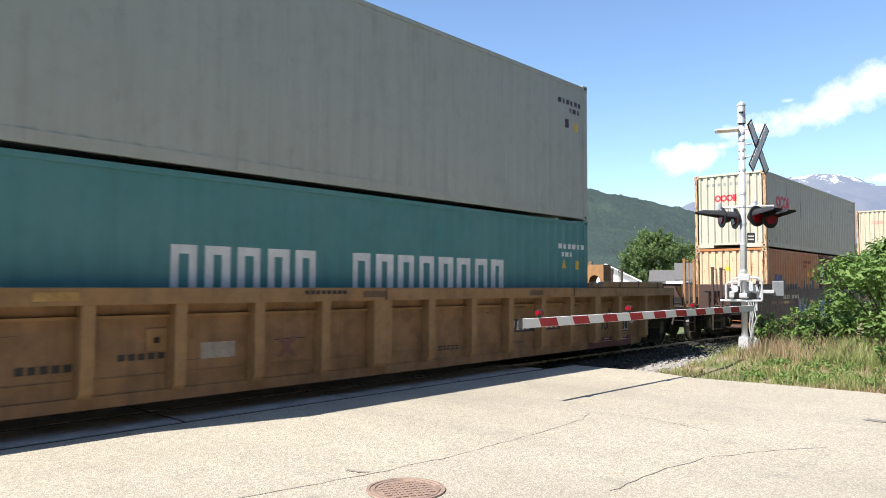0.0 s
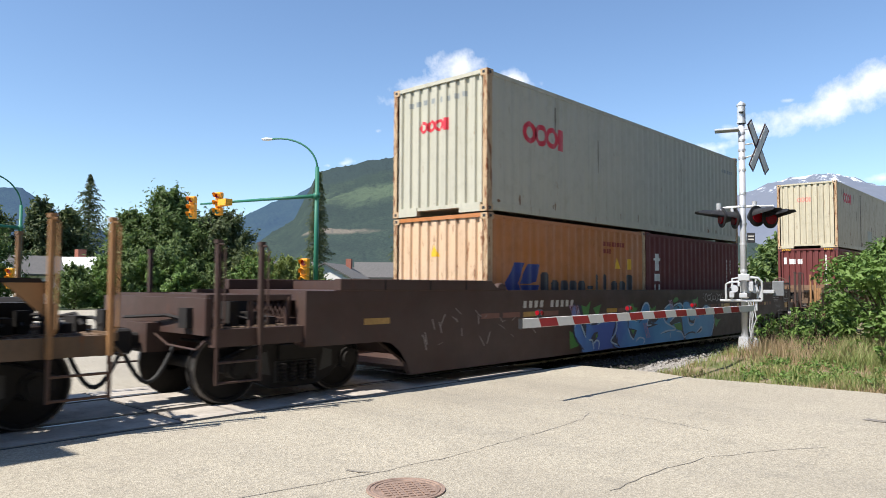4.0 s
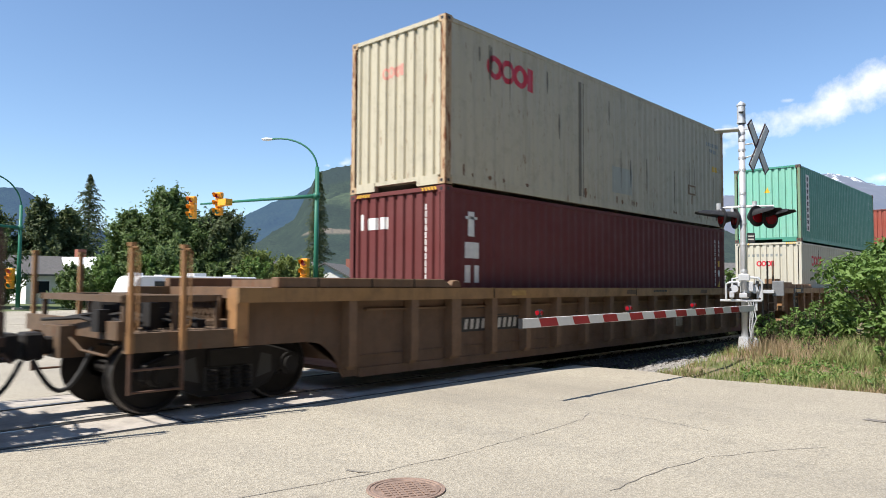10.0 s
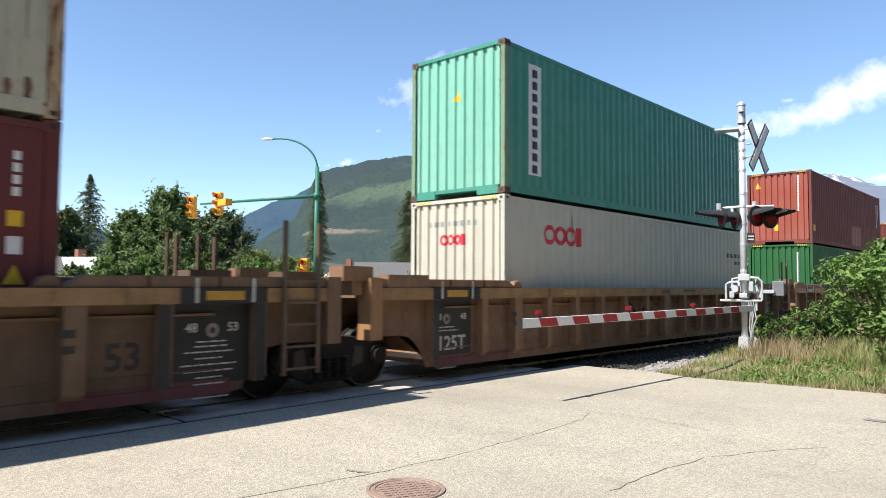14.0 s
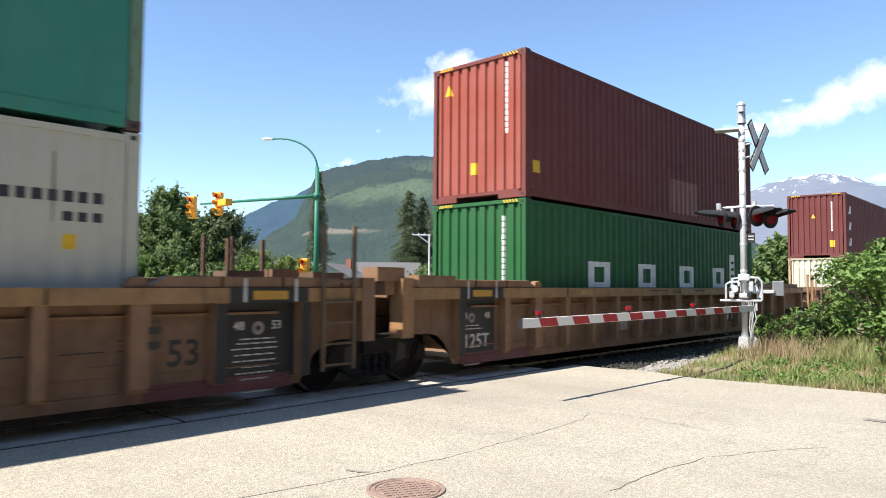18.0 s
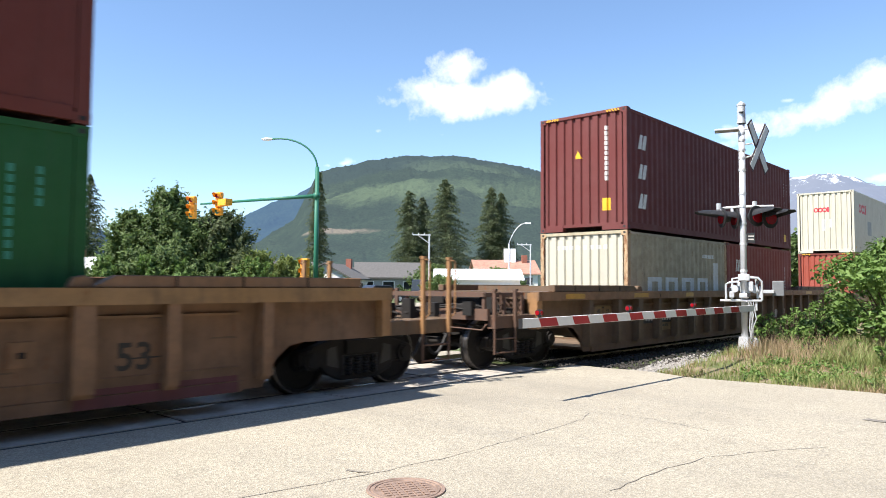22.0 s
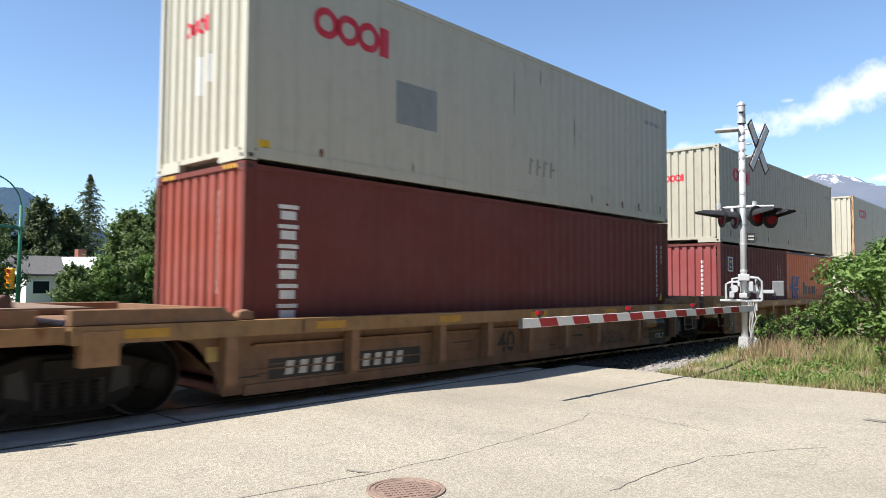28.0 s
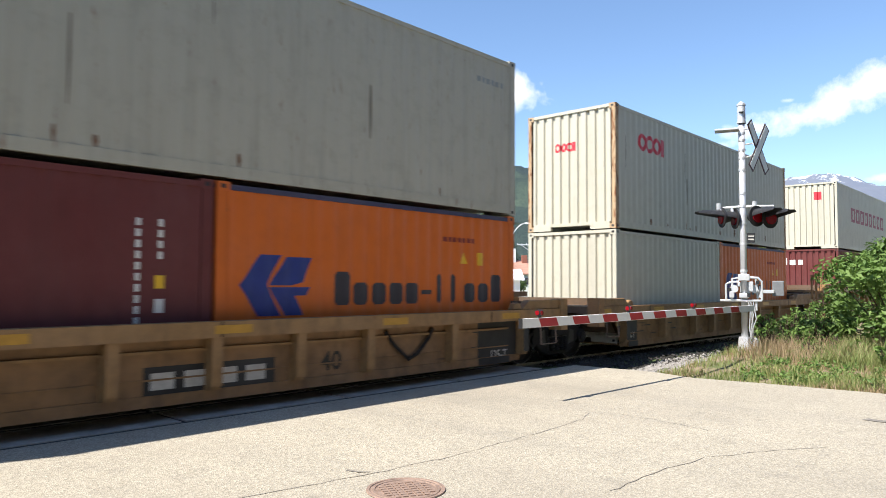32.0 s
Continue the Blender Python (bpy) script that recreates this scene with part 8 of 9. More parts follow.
def number_bars(car, x, z, length, h, mat, y=PLATE_Y - 0.005):
    n = 10
    step = length / n
    for i in range(n):
        if i == 4:
            continue
        a = x + i * step
        flat("stencil_mark", [[(a, z), (a + step * 0.55, z), (a + step * 0.55 + 0.03, z + h), (a + 0.03, z + h)]], y, mat, car, "plain block mark in place of a character")



def small_print(car, x, z, w, rows, mat, y, pitch=0.055):
    rnd = random.Random(int(x * 100) + rows)
    sh = []
    for i in range(rows):
        ww = w * rnd.uniform(0.45, 1.0)
        a, end = x + (w - ww) / 2, x + (w + ww) / 2
        while a < end:
            b = min(end, a + rnd.uniform(0.05, 0.16))
            sh.append(rect(a, b, z - i * pitch, z - i * pitch + 0.018))
            a = b + 0.022
    return flat("small_print", sh, y, mat, car, "lines of small unreadable print")


def end_panel(car, s, d=0.0):
    """Black stencil panel beside the truck, with its load limit."""
    x0, x1 = sorted((s * 7.18 + d, s * 8.28 + d))
    for q in (8.22 + max(d, 0), 7.0 + max(d, 0)) if s > 0 else (-8.22,):
        flat("black_panel", [rect(q - 0.07, q + 0.07, 0.38, 1.315)], RIB_Y - 0.002, M_BLKPANEL, car, "black painted rib")
    flat("black_panel", [rect(x0, x1, 0.37, 1.32)], PLATE_Y - 0.002, M_BLKPANEL, car, "black painted stencil panel")
    flat("black_panel", [rect(x0 - 0.02, x1 + 0.02, 1.322, 1.508)], -1.563, M_BLKPANEL, car, "black painted chord")
    flat("reflector", [rect(x0 + 0.30, x1 - 0.30, 1.36, 1.47)], -1.566, M_REFL, car, "yellow reflector strip")
    for q in (x0 + 0.16, x1 - 0.2):
        flat("reflector", [rect(q, q + 0.045, 1.33, 1.62)], -1.568, M_STENCILW, car, "white upright reflector")
    stencil("53", 0.15, x1 - 0.34 if s > 0 else x0 + 0.30, 1.03, PLATE_Y - 0.006, M_STENCILW, car)
    stencil("48", 0.15, x0 + 0.22 if s > 0 else x1 - 0.20, 1.03, PLATE_Y - 0.006, M_STENCILW, car)
    flat("round_mark", ring((x0 + x1) / 2 - 0.06, 1.0, 0.085, 0.085, 0.05), PLATE_Y - 0.006, M_SCRIB, car)
    small_print(car, x0 + 0.18, 0.86, 0.6, 2, M_STENCILW, PLATE_Y - 0.006)
    small_print(car, x0 + 0.2, 0.26, 0.6, 2, M_STENCILW, PLATE_Y - 0.006)


def band(car, x0, x1, z1_):
    flat("maroon_band", [rect(x0, x1, 0.372, z1_)], PLATE_Y - 0.003, M_MAROONP, car, "maroon band near the sill")
    flat("maroon_band", [rect(x0, x1, 0.24, 0.36)], -1.396, M_MAROONP, car, "maroon band on the sill")


for car_, s, load in ((CAR_C, 1, False), (CAR_D, -1, True), (CAR_D, 1, False), (CAR_E, -1, True)):
    d = (0.20 if car_ is CAR_C else -0.06) if s > 0 else 0.0
    end_panel(car_, s, d)
    x = s * 7.73 + d
    if load:
        stencil("125T", 0.32, x + 0.06, 0.60, PLATE_Y - 0.006, M_STENCILW, car_, "white stencilled load limit", 1.02)
    else:
        small_print(car_, x - 0.46, 0.74, 0.72, 6, M_STENCILW, PLATE_Y - 0.006, 0.075)
    band(car_, *sorted((s * 6.15, s * 8.1)), 0.42)
    bars(car_, s * 6.2 - 0.07, 1.0, 1, 0.14, 0.08, 0, M_STENCIL, RIB_Y - 0.004, "small dark mark")
    bars(car_, s * 6.2 - 0.07, 0.84, 1, 0.14, 0.08, 0, M_STENCIL, RIB_Y - 0.004, "small dark mark")
for car_, x in ((CAR_A, 6.56), (CAR_C, 6.82), (CAR_D, 6.63), (CAR_E, 6.63), (CAR_F, 5.68), (CAR_J, -6.63)):
    stencil("53", 0.42, x, 0.74, PLATE_Y - 0.004, M_STENCIL, car_, "large black stencilled number")
# first car
stencil("45", 0.15, 6.80, 1.0, PLATE_Y - 0.004, M_STENCIL, CAR_A)
stencil("48", 0.15, 7.28, 1.0, PLATE_Y - 0.004, M_STENCIL, CAR_A)
stencil("53", 0.15, 7.86, 1.0, PLATE_Y - 0.004, M_STENCIL, CAR_A)
flat("notice_board", [rect(7.18, 7.62, 0.52, 0.80)], PLATE_Y - 0.003, M_STENCILW, CAR_A, "white-framed black notice panel")
flat("notice_field", [rect(7.20, 7.47, 0.59, 0.78), rect(7.49, 7.60, 0.59, 0.78), rect(7.20, 7.60, 0.54, 0.57)], PLATE_Y - 0.006, M_BLKPANEL, CAR_A)
flat("round_mark", ring(7.82, 0.78, 0.09, 0.08, 0.04), PLATE_Y - 0.004, M_STENCILW, CAR_A)
band(CAR_A, 5.9, 7.75, 0.45)
small_print(CAR_A, 6.5, 0.41, 0.35, 2, M_STENCILW, PLATE_Y - 0.008)
small_print(CAR_A, 7.25, 0.42, 0.3, 2, M_STENCILW, PLATE_Y - 0.008)
number_bars(CAR_A, 3.28, 0.735, 1.55, 0.17, M_STENCILW)
flat("black_field", [rect(3.21, 4.88, 0.70, 0.94)], PLATE_Y - 0.001, M_BLKPANEL, CAR_A, "black field behind the car number")
flat("white_label", [rect(-2.74, -2.29, 0.67, 0.86)], PLATE_Y - 0.003, M_OLDLABEL, CAR_A, "white paper label")
for q in (-1, 1):
    flat("faded_cross", [[(-1.535 - 0.16, 0.745 - q * 0.13), (-1.535 - 0.06, 0.745 - q * 0.13), (-1.535 + 0.16, 0.745 + q * 0.13), (-1.535 + 0.06, 0.745 + q * 0.13)]], PLATE_Y - 0.003 - 0.001 * q, M_FADEX, CAR_A, "faded reddish cross mark")
bars(CAR_A, -3.7, 0.71, 5, 0.08, 0.07, 0.03, M_STENCIL)
bars(CAR_A, -4.68, 0.64, 6, 0.08, 0.08, 0.03, M_STENCIL)
bars(CAR_A, 1.36, 0.50, 5, 0.07, 0.07, 0.03, M_STENCIL)
bars(CAR_A, -1.4, 1.42, 8, 0.07, 0.05, 0.02, M_STENCIL, -1.564)
bm = bmesh.new()
outline = [(0.53, 1.10), (0.63, 1.10)]
for c, r in ((0.805, 0.175), (1.26, 0.17)):
    outline += [(c - r * math.cos(k * math.pi / 10), 1.66 + r * math.sin(k * math.pi / 10)) for k in range(11)] + [(c + r, 1.10), (c + r + 0.105, 1.10)]
for (p, za), (q, zb) in zip(outline, outline[1:]):
    if q - p > 1e-4:
        prism(bm, [(p, za), (q, zb), (q, 2.12), (p, 2.12)], -10.30, -9.90)
bmesh.ops.remove_doubles(bm, verts=bm.verts[:], dist=0.0004)
bmesh.ops.rotate(bm, verts=bm.verts[:], cent=(0, 0, 0), matrix=Matrix.Rotation(math.pi / 2, 3, "Z"))
bmesh.ops.recalc_face_normals(bm, faces=bm.faces[:])
part("step_bracket", bm, M_POST, CAR_A, "yellow arched end bracket")
for y0, y1 in ((-1.45, -0.75), (0.75, 1.45)):
    part("running_board", boxes((8.9, 10.3, y0, y1, 1.555, 1.60)), M_STEEL, CAR_A, "sooty running board above the end deck", bevel=0.006)
    e = -1 if y0 < 0 else 1
    bm = bmesh.new()
    prism(bm, [(9.95, 1.555), (10.32, 1.555), (10.32, 1.22)], e * 1.47, e * 1.43)
    part("gusset", bm, M_POST, CAR_A, "worn orange gusset plate")
# third to fifth cars
number_bars(CAR_C, -5.68, 0.81, 1.5, 0.17, M_STENCILW)
flat("black_field", [rect(-5.74, -4.10, 0.77, 1.01)], PLATE_Y - 0.001, M_BLKPANEL, CAR_C, "black field behind the car number")
for q in (-1, 1):
    flat("faded_cross", [[(1.58 - 0.16, 0.74 - q * 0.12), (1.58 - 0.06, 0.74 - q * 0.12), (1.58 + 0.16, 0.74 + q * 0.12), (1.58 + 0.06, 0.74 + q * 0.12)]], PLATE_Y - 0.003 - 0.001 * q, M_FADEX, CAR_C, "faded reddish cross mark")
flat("white_label", [rect(2.40, 2.88, 0.52, 0.95)], PLATE_Y - 0.003, M_OLDLABEL, CAR_C, "faded paper label")
bars(CAR_C, 0.9, 1.41, 9, 0.06, 0.05, 0.02, M_STENCIL, -1.564)
bars(CAR_D, 0.9, 1.41, 9, 0.06, 0.05, 0.02, M_STENCIL, -1.564)
sh = [rect(1.08, 1.60, 0.50, 1.11), rect(1.70, 2.22, 0.48, 1.11), rect(2.32, 2.94, 0.46, 1.10)]
flat("faded_emblem", sh, PLATE_Y - 0.003, M_MAROONP, CAR_D, "large faded maroon block emblem")
flat("white_label", [rect(-2.80, -2.34, 0.57, 0.98)], PLATE_Y - 0.003, M_OLDLABEL, CAR_E, "faded paper label")
number_bars(CAR_E, 3.1, 0.60, 1.6, 0.20, M_STENCILW)
flat("black_field", [rect(3.03, 4.8, 0.55, 0.85)], PLATE_Y - 0.001, M_BLKPANEL, CAR_E, "black field behind the car number")
band(CAR_E, 6.0, 7.9, 0.44)
# sixth car
number_bars(CAR_F, -5.5, 0.72, 1.4, 0.20, M_STENCILW)
flat("white_emblem", [rect(3.30 + i * 0.37, 3.58 + i * 0.37, 0.54, 0.80, 0.09) for i in range(4)], PLATE_Y - 0.003, M_STENCILW, CAR_F, "slanted white block emblem")
flat("paint_smear", [rect(1.24, 1.86, 0.53, 0.74)], PLATE_Y - 0.003, M_CLEAN, CAR_F, "paler wiped patch")
bars(CAR_F, 1.30, 0.60, 4, 0.09, 0.09, 0.05, M_STENCIL, PLATE_Y - 0.005)
for x in (-9.2, -6.4, -3.65, 0.14, 3.26, 6.6, 9.0):
    flat("reflector", [rect(x, x + (0.7 if abs(x) > 6 else 0.45), 1.29, 1.39)], -1.564, M_REFL, CAR_F, "yellow reflector strip")
for car_ in (CAR_A, CAR_C, CAR_D, CAR_E):
    for x in (-4.6, -0.4, 3.6):
        flat("reflector", [rect(x, x + 0.42, 1.37, 1.46)], -1.564, M_GRIMR if x == -4.6 else M_TTXD, car_, "dull reflector strip")
# graffiti car
number_bars(CAR_B, -5.4, 1.14, 1.75, 0.22, M_STENCILW, PB - 0.003)
for x, t in ((6.92, "45"), (7.48, "48"), (8.13, "53"), (6.02, "40")):
    flat("upright_mark", [rect(x + 0.16, x + 0.19, 1.29, 1.44)], PB - 0.018, M_STENCILW, CAR_B, "white upright mark beside the number")
    stencil(t, 0.17, x, 1.36, PB - 0.014 - 0.004, M_STENCILW, CAR_B)
small_print(CAR_B, 8.28, 1.235, 0.62, 4, M_TAG, PB - 0.004, 0.055)
small_print(CAR_B, 8.55, 0.93, 0.52, 2, M_SCRIB, PB - 0.004, 0.055)
stencil("EMPTY LOAD", 0.085, 9.0, 0.755, PB - 0.005, M_SCRIB, CAR_B, "small white stencilled words")
stencil("ADJ BLOCK", 0.085, 9.0, 0.68, PB - 0.005, M_SCRIB, CAR_B, "small white stencilled words")
flat("paint_patch", [rect(8.98, 9.18, 1.10, 1.26)], PB - 0.003, M_RUSTD, CAR_B, "dull rusty square patch")
flat("notice_board", [rect(9.36, 9.94, 1.05, 1.38)], PB - 0.016, M_STENCILW, CAR_B, "white-framed notice panel")
flat("notice_field", [rect(9.375, 9.64, 1.15, 1.365), rect(9.655, 9.925, 1.15, 1.365), rect(9.375, 9.925, 1.065, 1.135)], PB - 0.019, M_CPR, CAR_B)
flat("reflector", [rect(9.47, 9.93, 0.85, 1.02)], PB - 0.004, M_REFL, CAR_B, "yellow reflector patch")
for x, w, m in ((-9.2, 0.5, M_GRIMR), (-6.6, 0.5, M_FADEX), (-6.0, 0.5, M_FADEX), (-5.4, 0.6, M_GRIMR), (-4.75, 0.5, M_FADEX), (-2.4, 0.45, M_REFL), (-1.9, 0.3, M_FADEX), (4.15, 0.4, M_REFL), (6.3, 0.32, M_REFL)) + tuple((2.75 + 0.235 * k, 0.17 if k % 3 else 0.13, M_FADEX if (k * 7) % 5 else M_GRIMR) for k in range(23) if k not in (6, 7, 15, 16)):
    flat("reflector", [rect(x, x + w, 0.98, 1.07)], PB - 0.003, m, CAR_B, "dirty reflector strip")


def blob(pts, n=6):
    """A smooth closed outline through points."""
    out = []
    m = len(pts)
    for i in range(m):
        p0, p1, p2, p3 = (Vector(pts[(i + k - 1) % m]) for k in range(4))
        for k in range(n):
            t = k / n
            out.append(tuple(0.5 * (2 * p1 + (p2 - p0) * t + (2 * p0 - 5 * p1 + 4 * p2 - p3) * t * t + (3 * p1 - p0 - 3 * p2 + p3) * t ** 3)))
    return out


def grow(o, d):
    cx, cz = sum(p[0] for p in o) / len(o), sum(p[1] for p in o) / len(o)
    out = []
    n = len(o)
    for i in range(n):
        a, b = Vector(o[i - 1]), Vector(o[(i + 1) % n])
        t = (b - a)
        if t.length < 1e-6:
            out.append(o[i])
            continue
        t.normalize()
        out.append((o[i][0] + t.y * d, o[i][1] - t.x * d))
    return out


def graffiti():
    m, nt, b = nodes_of("blue_spray_paint")
    tc = nt.nodes.new("ShaderNodeTexCoord")
    sep = nt.nodes.new("ShaderNodeSeparateXYZ")
    nt.links.new(tc.outputs["Object"], sep.inputs[0])
    fade = noise_tex(nt, 0.32, 2, 0.5, stretch=(1.0, 1.0, 0.4))
    c = mixc(nt, ramp(nt, fade, 0.42, 0.6), (0.035, 0.085, 0.36), (0.04, 0.22, 0.46))
    c = mixc(nt, ramp(nt, noise_tex(nt, 1.2, 4), 0.4, 0.7, 0, 0.6), c, (0.10, 0.36, 0.62))
    nt.links.new(c, b.inputs["Base Color"])
    b.inputs["Roughness"].default_value = 0.5
    green = plain("green_spray_paint", (0.05, 0.20, 0.035), 0.5, 0.2, 4)
    pale = plain("pale_blue_outline", (0.34, 0.47, 0.60), 0.5, 0.15, 5)
    dark = plain("dark_outline", (0.015, 0.02, 0.05), 0.5, 0.15, 5)
    pink = plain("pink_scribble", (0.40, 0.22, 0.36), 0.5, 0.2, 5)

    def fill(o, y, mat, nm, label=""):
        bm = bmesh.new()
        f = bm.faces.new([bm.verts.new((p[0], y, p[1])) for p in o])
        f.normal_update()
        bmesh.ops.triangulate(bm, faces=[f])
        for f in bm.faces:
            f.normal_update()
            if f.normal.y > 0:
                f.normal_flip()
        return part(nm, bm, mat, CAR_B, label)

    def ribbon(pts, w, y, mat, nm, label=""):
        """A sprayed line of width w, smooth through its points and thinner at its ends."""
        fine = []
        ends = [2 * Vector(pts[0]) - Vector(pts[1])] + [Vector(p) for p in pts] + [2 * Vector(pts[-1]) - Vector(pts[-2])]
        for p0, p1, p2, p3 in zip(ends, ends[1:], ends[2:], ends[3:]):
            for k in range(6):
                t = k / 6
                fine.append(0.5 * (2 * p1 + (p2 - p0) * t + (2 * p0 - 5 * p1 + 4 * p2 - p3) * t * t + (3 * p1 - p0 - 3 * p2 + p3) * t ** 3))
        fine.append(Vector(pts[-1]))
        rim = []
        for i, p in enumerate(fine):
            d = (fine[min(i + 1, len(fine) - 1)] - fine[max(i - 1, 0)]).normalized() * w * 0.5 * min(1, 0.35 + min(i, len(fine) - 1 - i) * 0.25)
            rim.append(((p.x - d.y, p.y + d.x), (p.x + d.y, p.y - d.x)))
        return flat(nm, [[u[0], u[1], v[1], v[0]] for u, v in zip(rim, rim[1:])], y, mat, CAR_B, label)

    leaf_shapes = [[(-3.42, 1.16), (-3.23, 1.12), (-3.05, 1.24), (-3.14, 0.99), (-3.08, 0.85), (-3.29, 0.85)], [(-2.96, 1.09), (-2.63, 1.16), (-2.74, 0.97), (-2.75, 0.84), (-2.88, 0.79), (-2.85, 0.96)],
                   [(-1.36, 1.13), (-1.25, 1.16), (-1.16, 1.06), (-1.0, 1.06), (-1.16, 0.91), (-1.39, 0.92)], [(-0.46, 1.12), (-0.3, 1.01), (-0.08, 1.09), (-0.16, 0.91), (-0.4, 0.72)],
                   [(0.85, 1.2), (0.97, 1.28), (1.03, 1.39), (1.1, 1.28), (1.17, 1.22), (1.01, 1.15), (0.88, 1.14)], [(1.99, 1.2), (2.24, 1.22), (2.33, 1.29), (2.35, 0.97), (2.11, 1.04)],
                   [(3.45, 0.49), (3.49, 0.71), (3.63, 0.63), (3.89, 0.65), (3.7, 0.56), (3.55, 0.44)], [(-3.86, 0.66), (-3.6, 0.55), (-3.52, 0.34), (-3.84, 0.30)]]
    for o in leaf_shapes:
        fill(o, PB - 0.004, green, "green_leaf_shape", "green spray painted leaf shape")
    bodies = [[(-3.77, 1.03), (-3.67, 1.14), (-3.56, 0.87), (-3.46, 0.77), (-3.28, 0.5), (-3.25, 0.79), (-3.04, 0.91), (-3.03, 0.82), (-3.11, 0.75), (-2.86, 0.74), (-2.48, 0.86), (-2.16, 0.87), (-2.01, 0.74), (-2.05, 0.56),
               (-2.25, 0.37), (-1.94, 0.24), (-2.85, 0.205), (-3.36, 0.205), (-3.4, 0.32), (-3.64, 0.52), (-3.73, 0.77)],
              [(-2.02, 0.69), (-1.95, 0.84), (-1.62, 0.89), (-1.24, 0.81), (-1.06, 0.75), (-0.84, 0.96), (-0.69, 1.14), (-0.53, 1.14), (-0.45, 1.01), (-0.47, 0.77), (-0.16, 0.69), (0.28, 0.92), (0.52, 1.07), (0.78, 1.09),
               (0.88, 1.02), (1.25, 1.12), (1.43, 1.0), (1.4, 0.8), (1.22, 0.64), (1.41, 0.6), (1.43, 0.21), (0.55, 0.205), (-0.75, 0.205), (-1.91, 0.205), (-2.17, 0.38)],
              [(1.43, 1.12), (1.62, 1.15), (1.82, 1.09), (2.03, 0.91), (2.16, 0.96), (2.35, 0.96), (2.35, 0.85), (2.58, 0.96), (2.83, 1.04), (3.1, 0.97), (3.32, 0.76), (3.34, 0.59), (3.27, 0.42), (3.12, 0.205), (2.15, 0.205),
               (1.54, 0.205), (1.35, 0.45), (1.29, 0.68), (1.32, 0.9)]]
    for i, pts in enumerate(bodies):
        o = [(p[0], max(0.2, p[1])) for p in blob(pts, 4)]
        if sum(a[0] * b_[1] - b_[0] * a[1] for a, b_ in zip(o, o[1:] + o[:1])) < 0:
            o = o[::-1]
        y = PB - 0.006 - 0.004 * i
        rim = [(p[0], max(0.2, p[1])) for p in grow(o, 0.045)]
        fill(rim, y, dark, "dark_outline")
        fill(o, y - 0.002, m, "blue_letter_shape", "blue spray painted bubble shape")
    gaps = [[(-3.59, 1.18), (-3.44, 1.14), (-3.35, 0.85), (-3.25, 0.8), (-3.28, 0.53), (-3.43, 0.77), (-3.55, 0.86)], [(-3.11, 0.44), (-2.97, 0.57), (-2.8, 0.6), (-2.79, 0.51), (-2.89, 0.42), (-3.04, 0.38)],
            [(-1.47, 0.61), (-1.27, 0.59), (-1.08, 0.55), (-1.2, 0.4), (-1.29, 0.36), (-1.41, 0.49)], [(-0.46, 1.06), (-0.39, 0.7), (-0.05, 0.64), (-0.59, 0.57), (-0.54, 0.71)], [(-2.07, 0.56), (-1.96, 0.3), (-1.91, 0.23), (-2.25, 0.36)],
            [(0.34, 0.81), (0.46, 0.85), (0.51, 0.76), (0.4, 0.7)], [(0.59, 0.66), (0.89, 0.79), (1.25, 0.83), (1.3, 0.66), (0.89, 0.63), (0.72, 0.58)], [(0.08, 0.41), (0.47, 0.48), (0.85, 0.47), (0.41, 0.43)],
            [(1.7, 0.8), (1.75, 0.63), (2.04, 0.58), (2.12, 0.74), (2.02, 0.67), (1.83, 0.67)], [(2.15, 0.34), (2.38, 0.44), (2.51, 0.48), (2.5, 0.39), (2.34, 0.34)], [(1.3, 0.83), (1.37, 0.45), (1.52, 0.22), (1.45, 0.22), (1.25, 0.46)]]
    for pts in gaps:
        fill(pts, PB - 0.0205, dark, "dark_gap")
    for pts in ([(-2.89, 0.53), (-2.8, 0.57), (-2.83, 0.49), (-2.89, 0.46)], [(-1.38, 0.58), (-1.18, 0.55), (-1.27, 0.47)], [(0.82, 0.62), (1.25, 0.64), (1.33, 0.43), (0.98, 0.48)]):
        fill(pts, PB - 0.0215, green, "green_leaf_shape", "green spray painted leaf shape")
    lines = [[(-3.71, 0.7), (-3.61, 0.9), (-3.55, 1.09)], [(-3.48, 0.8), (-3.39, 0.66), (-3.28, 0.5)], [(-3.26, 0.81), (-3.05, 0.91), (-3.03, 0.82), (-3.11, 0.75)], [(-2.83, 0.73), (-2.48, 0.86), (-2.16, 0.87), (-2.01, 0.74), (-2.06, 0.55), (-2.26, 0.37), (-1.96, 0.27)],
             [(-3.17, 0.44), (-3.04, 0.43), (-2.99, 0.32), (-2.97, 0.23)], [(-2.98, 0.36), (-2.85, 0.42), (-2.75, 0.36), (-2.79, 0.22)], [(-2.02, 0.74), (-1.94, 0.85), (-1.62, 0.89), (-1.28, 0.81), (-1.09, 0.74)],
             [(-0.92, 0.91), (-0.73, 1.13), (-0.54, 1.14), (-0.46, 1.0), (-0.5, 0.81), (-0.59, 0.65), (-0.35, 0.64)], [(-1.15, 0.3), (-0.96, 0.38), (-0.72, 0.32), (-0.8, 0.22)], [(-1.51, 0.62), (-1.37, 0.42), (-1.22, 0.34)], [(0.3, 1.0), (0.54, 1.09), (0.68, 1.1), (0.76, 1.06)]]
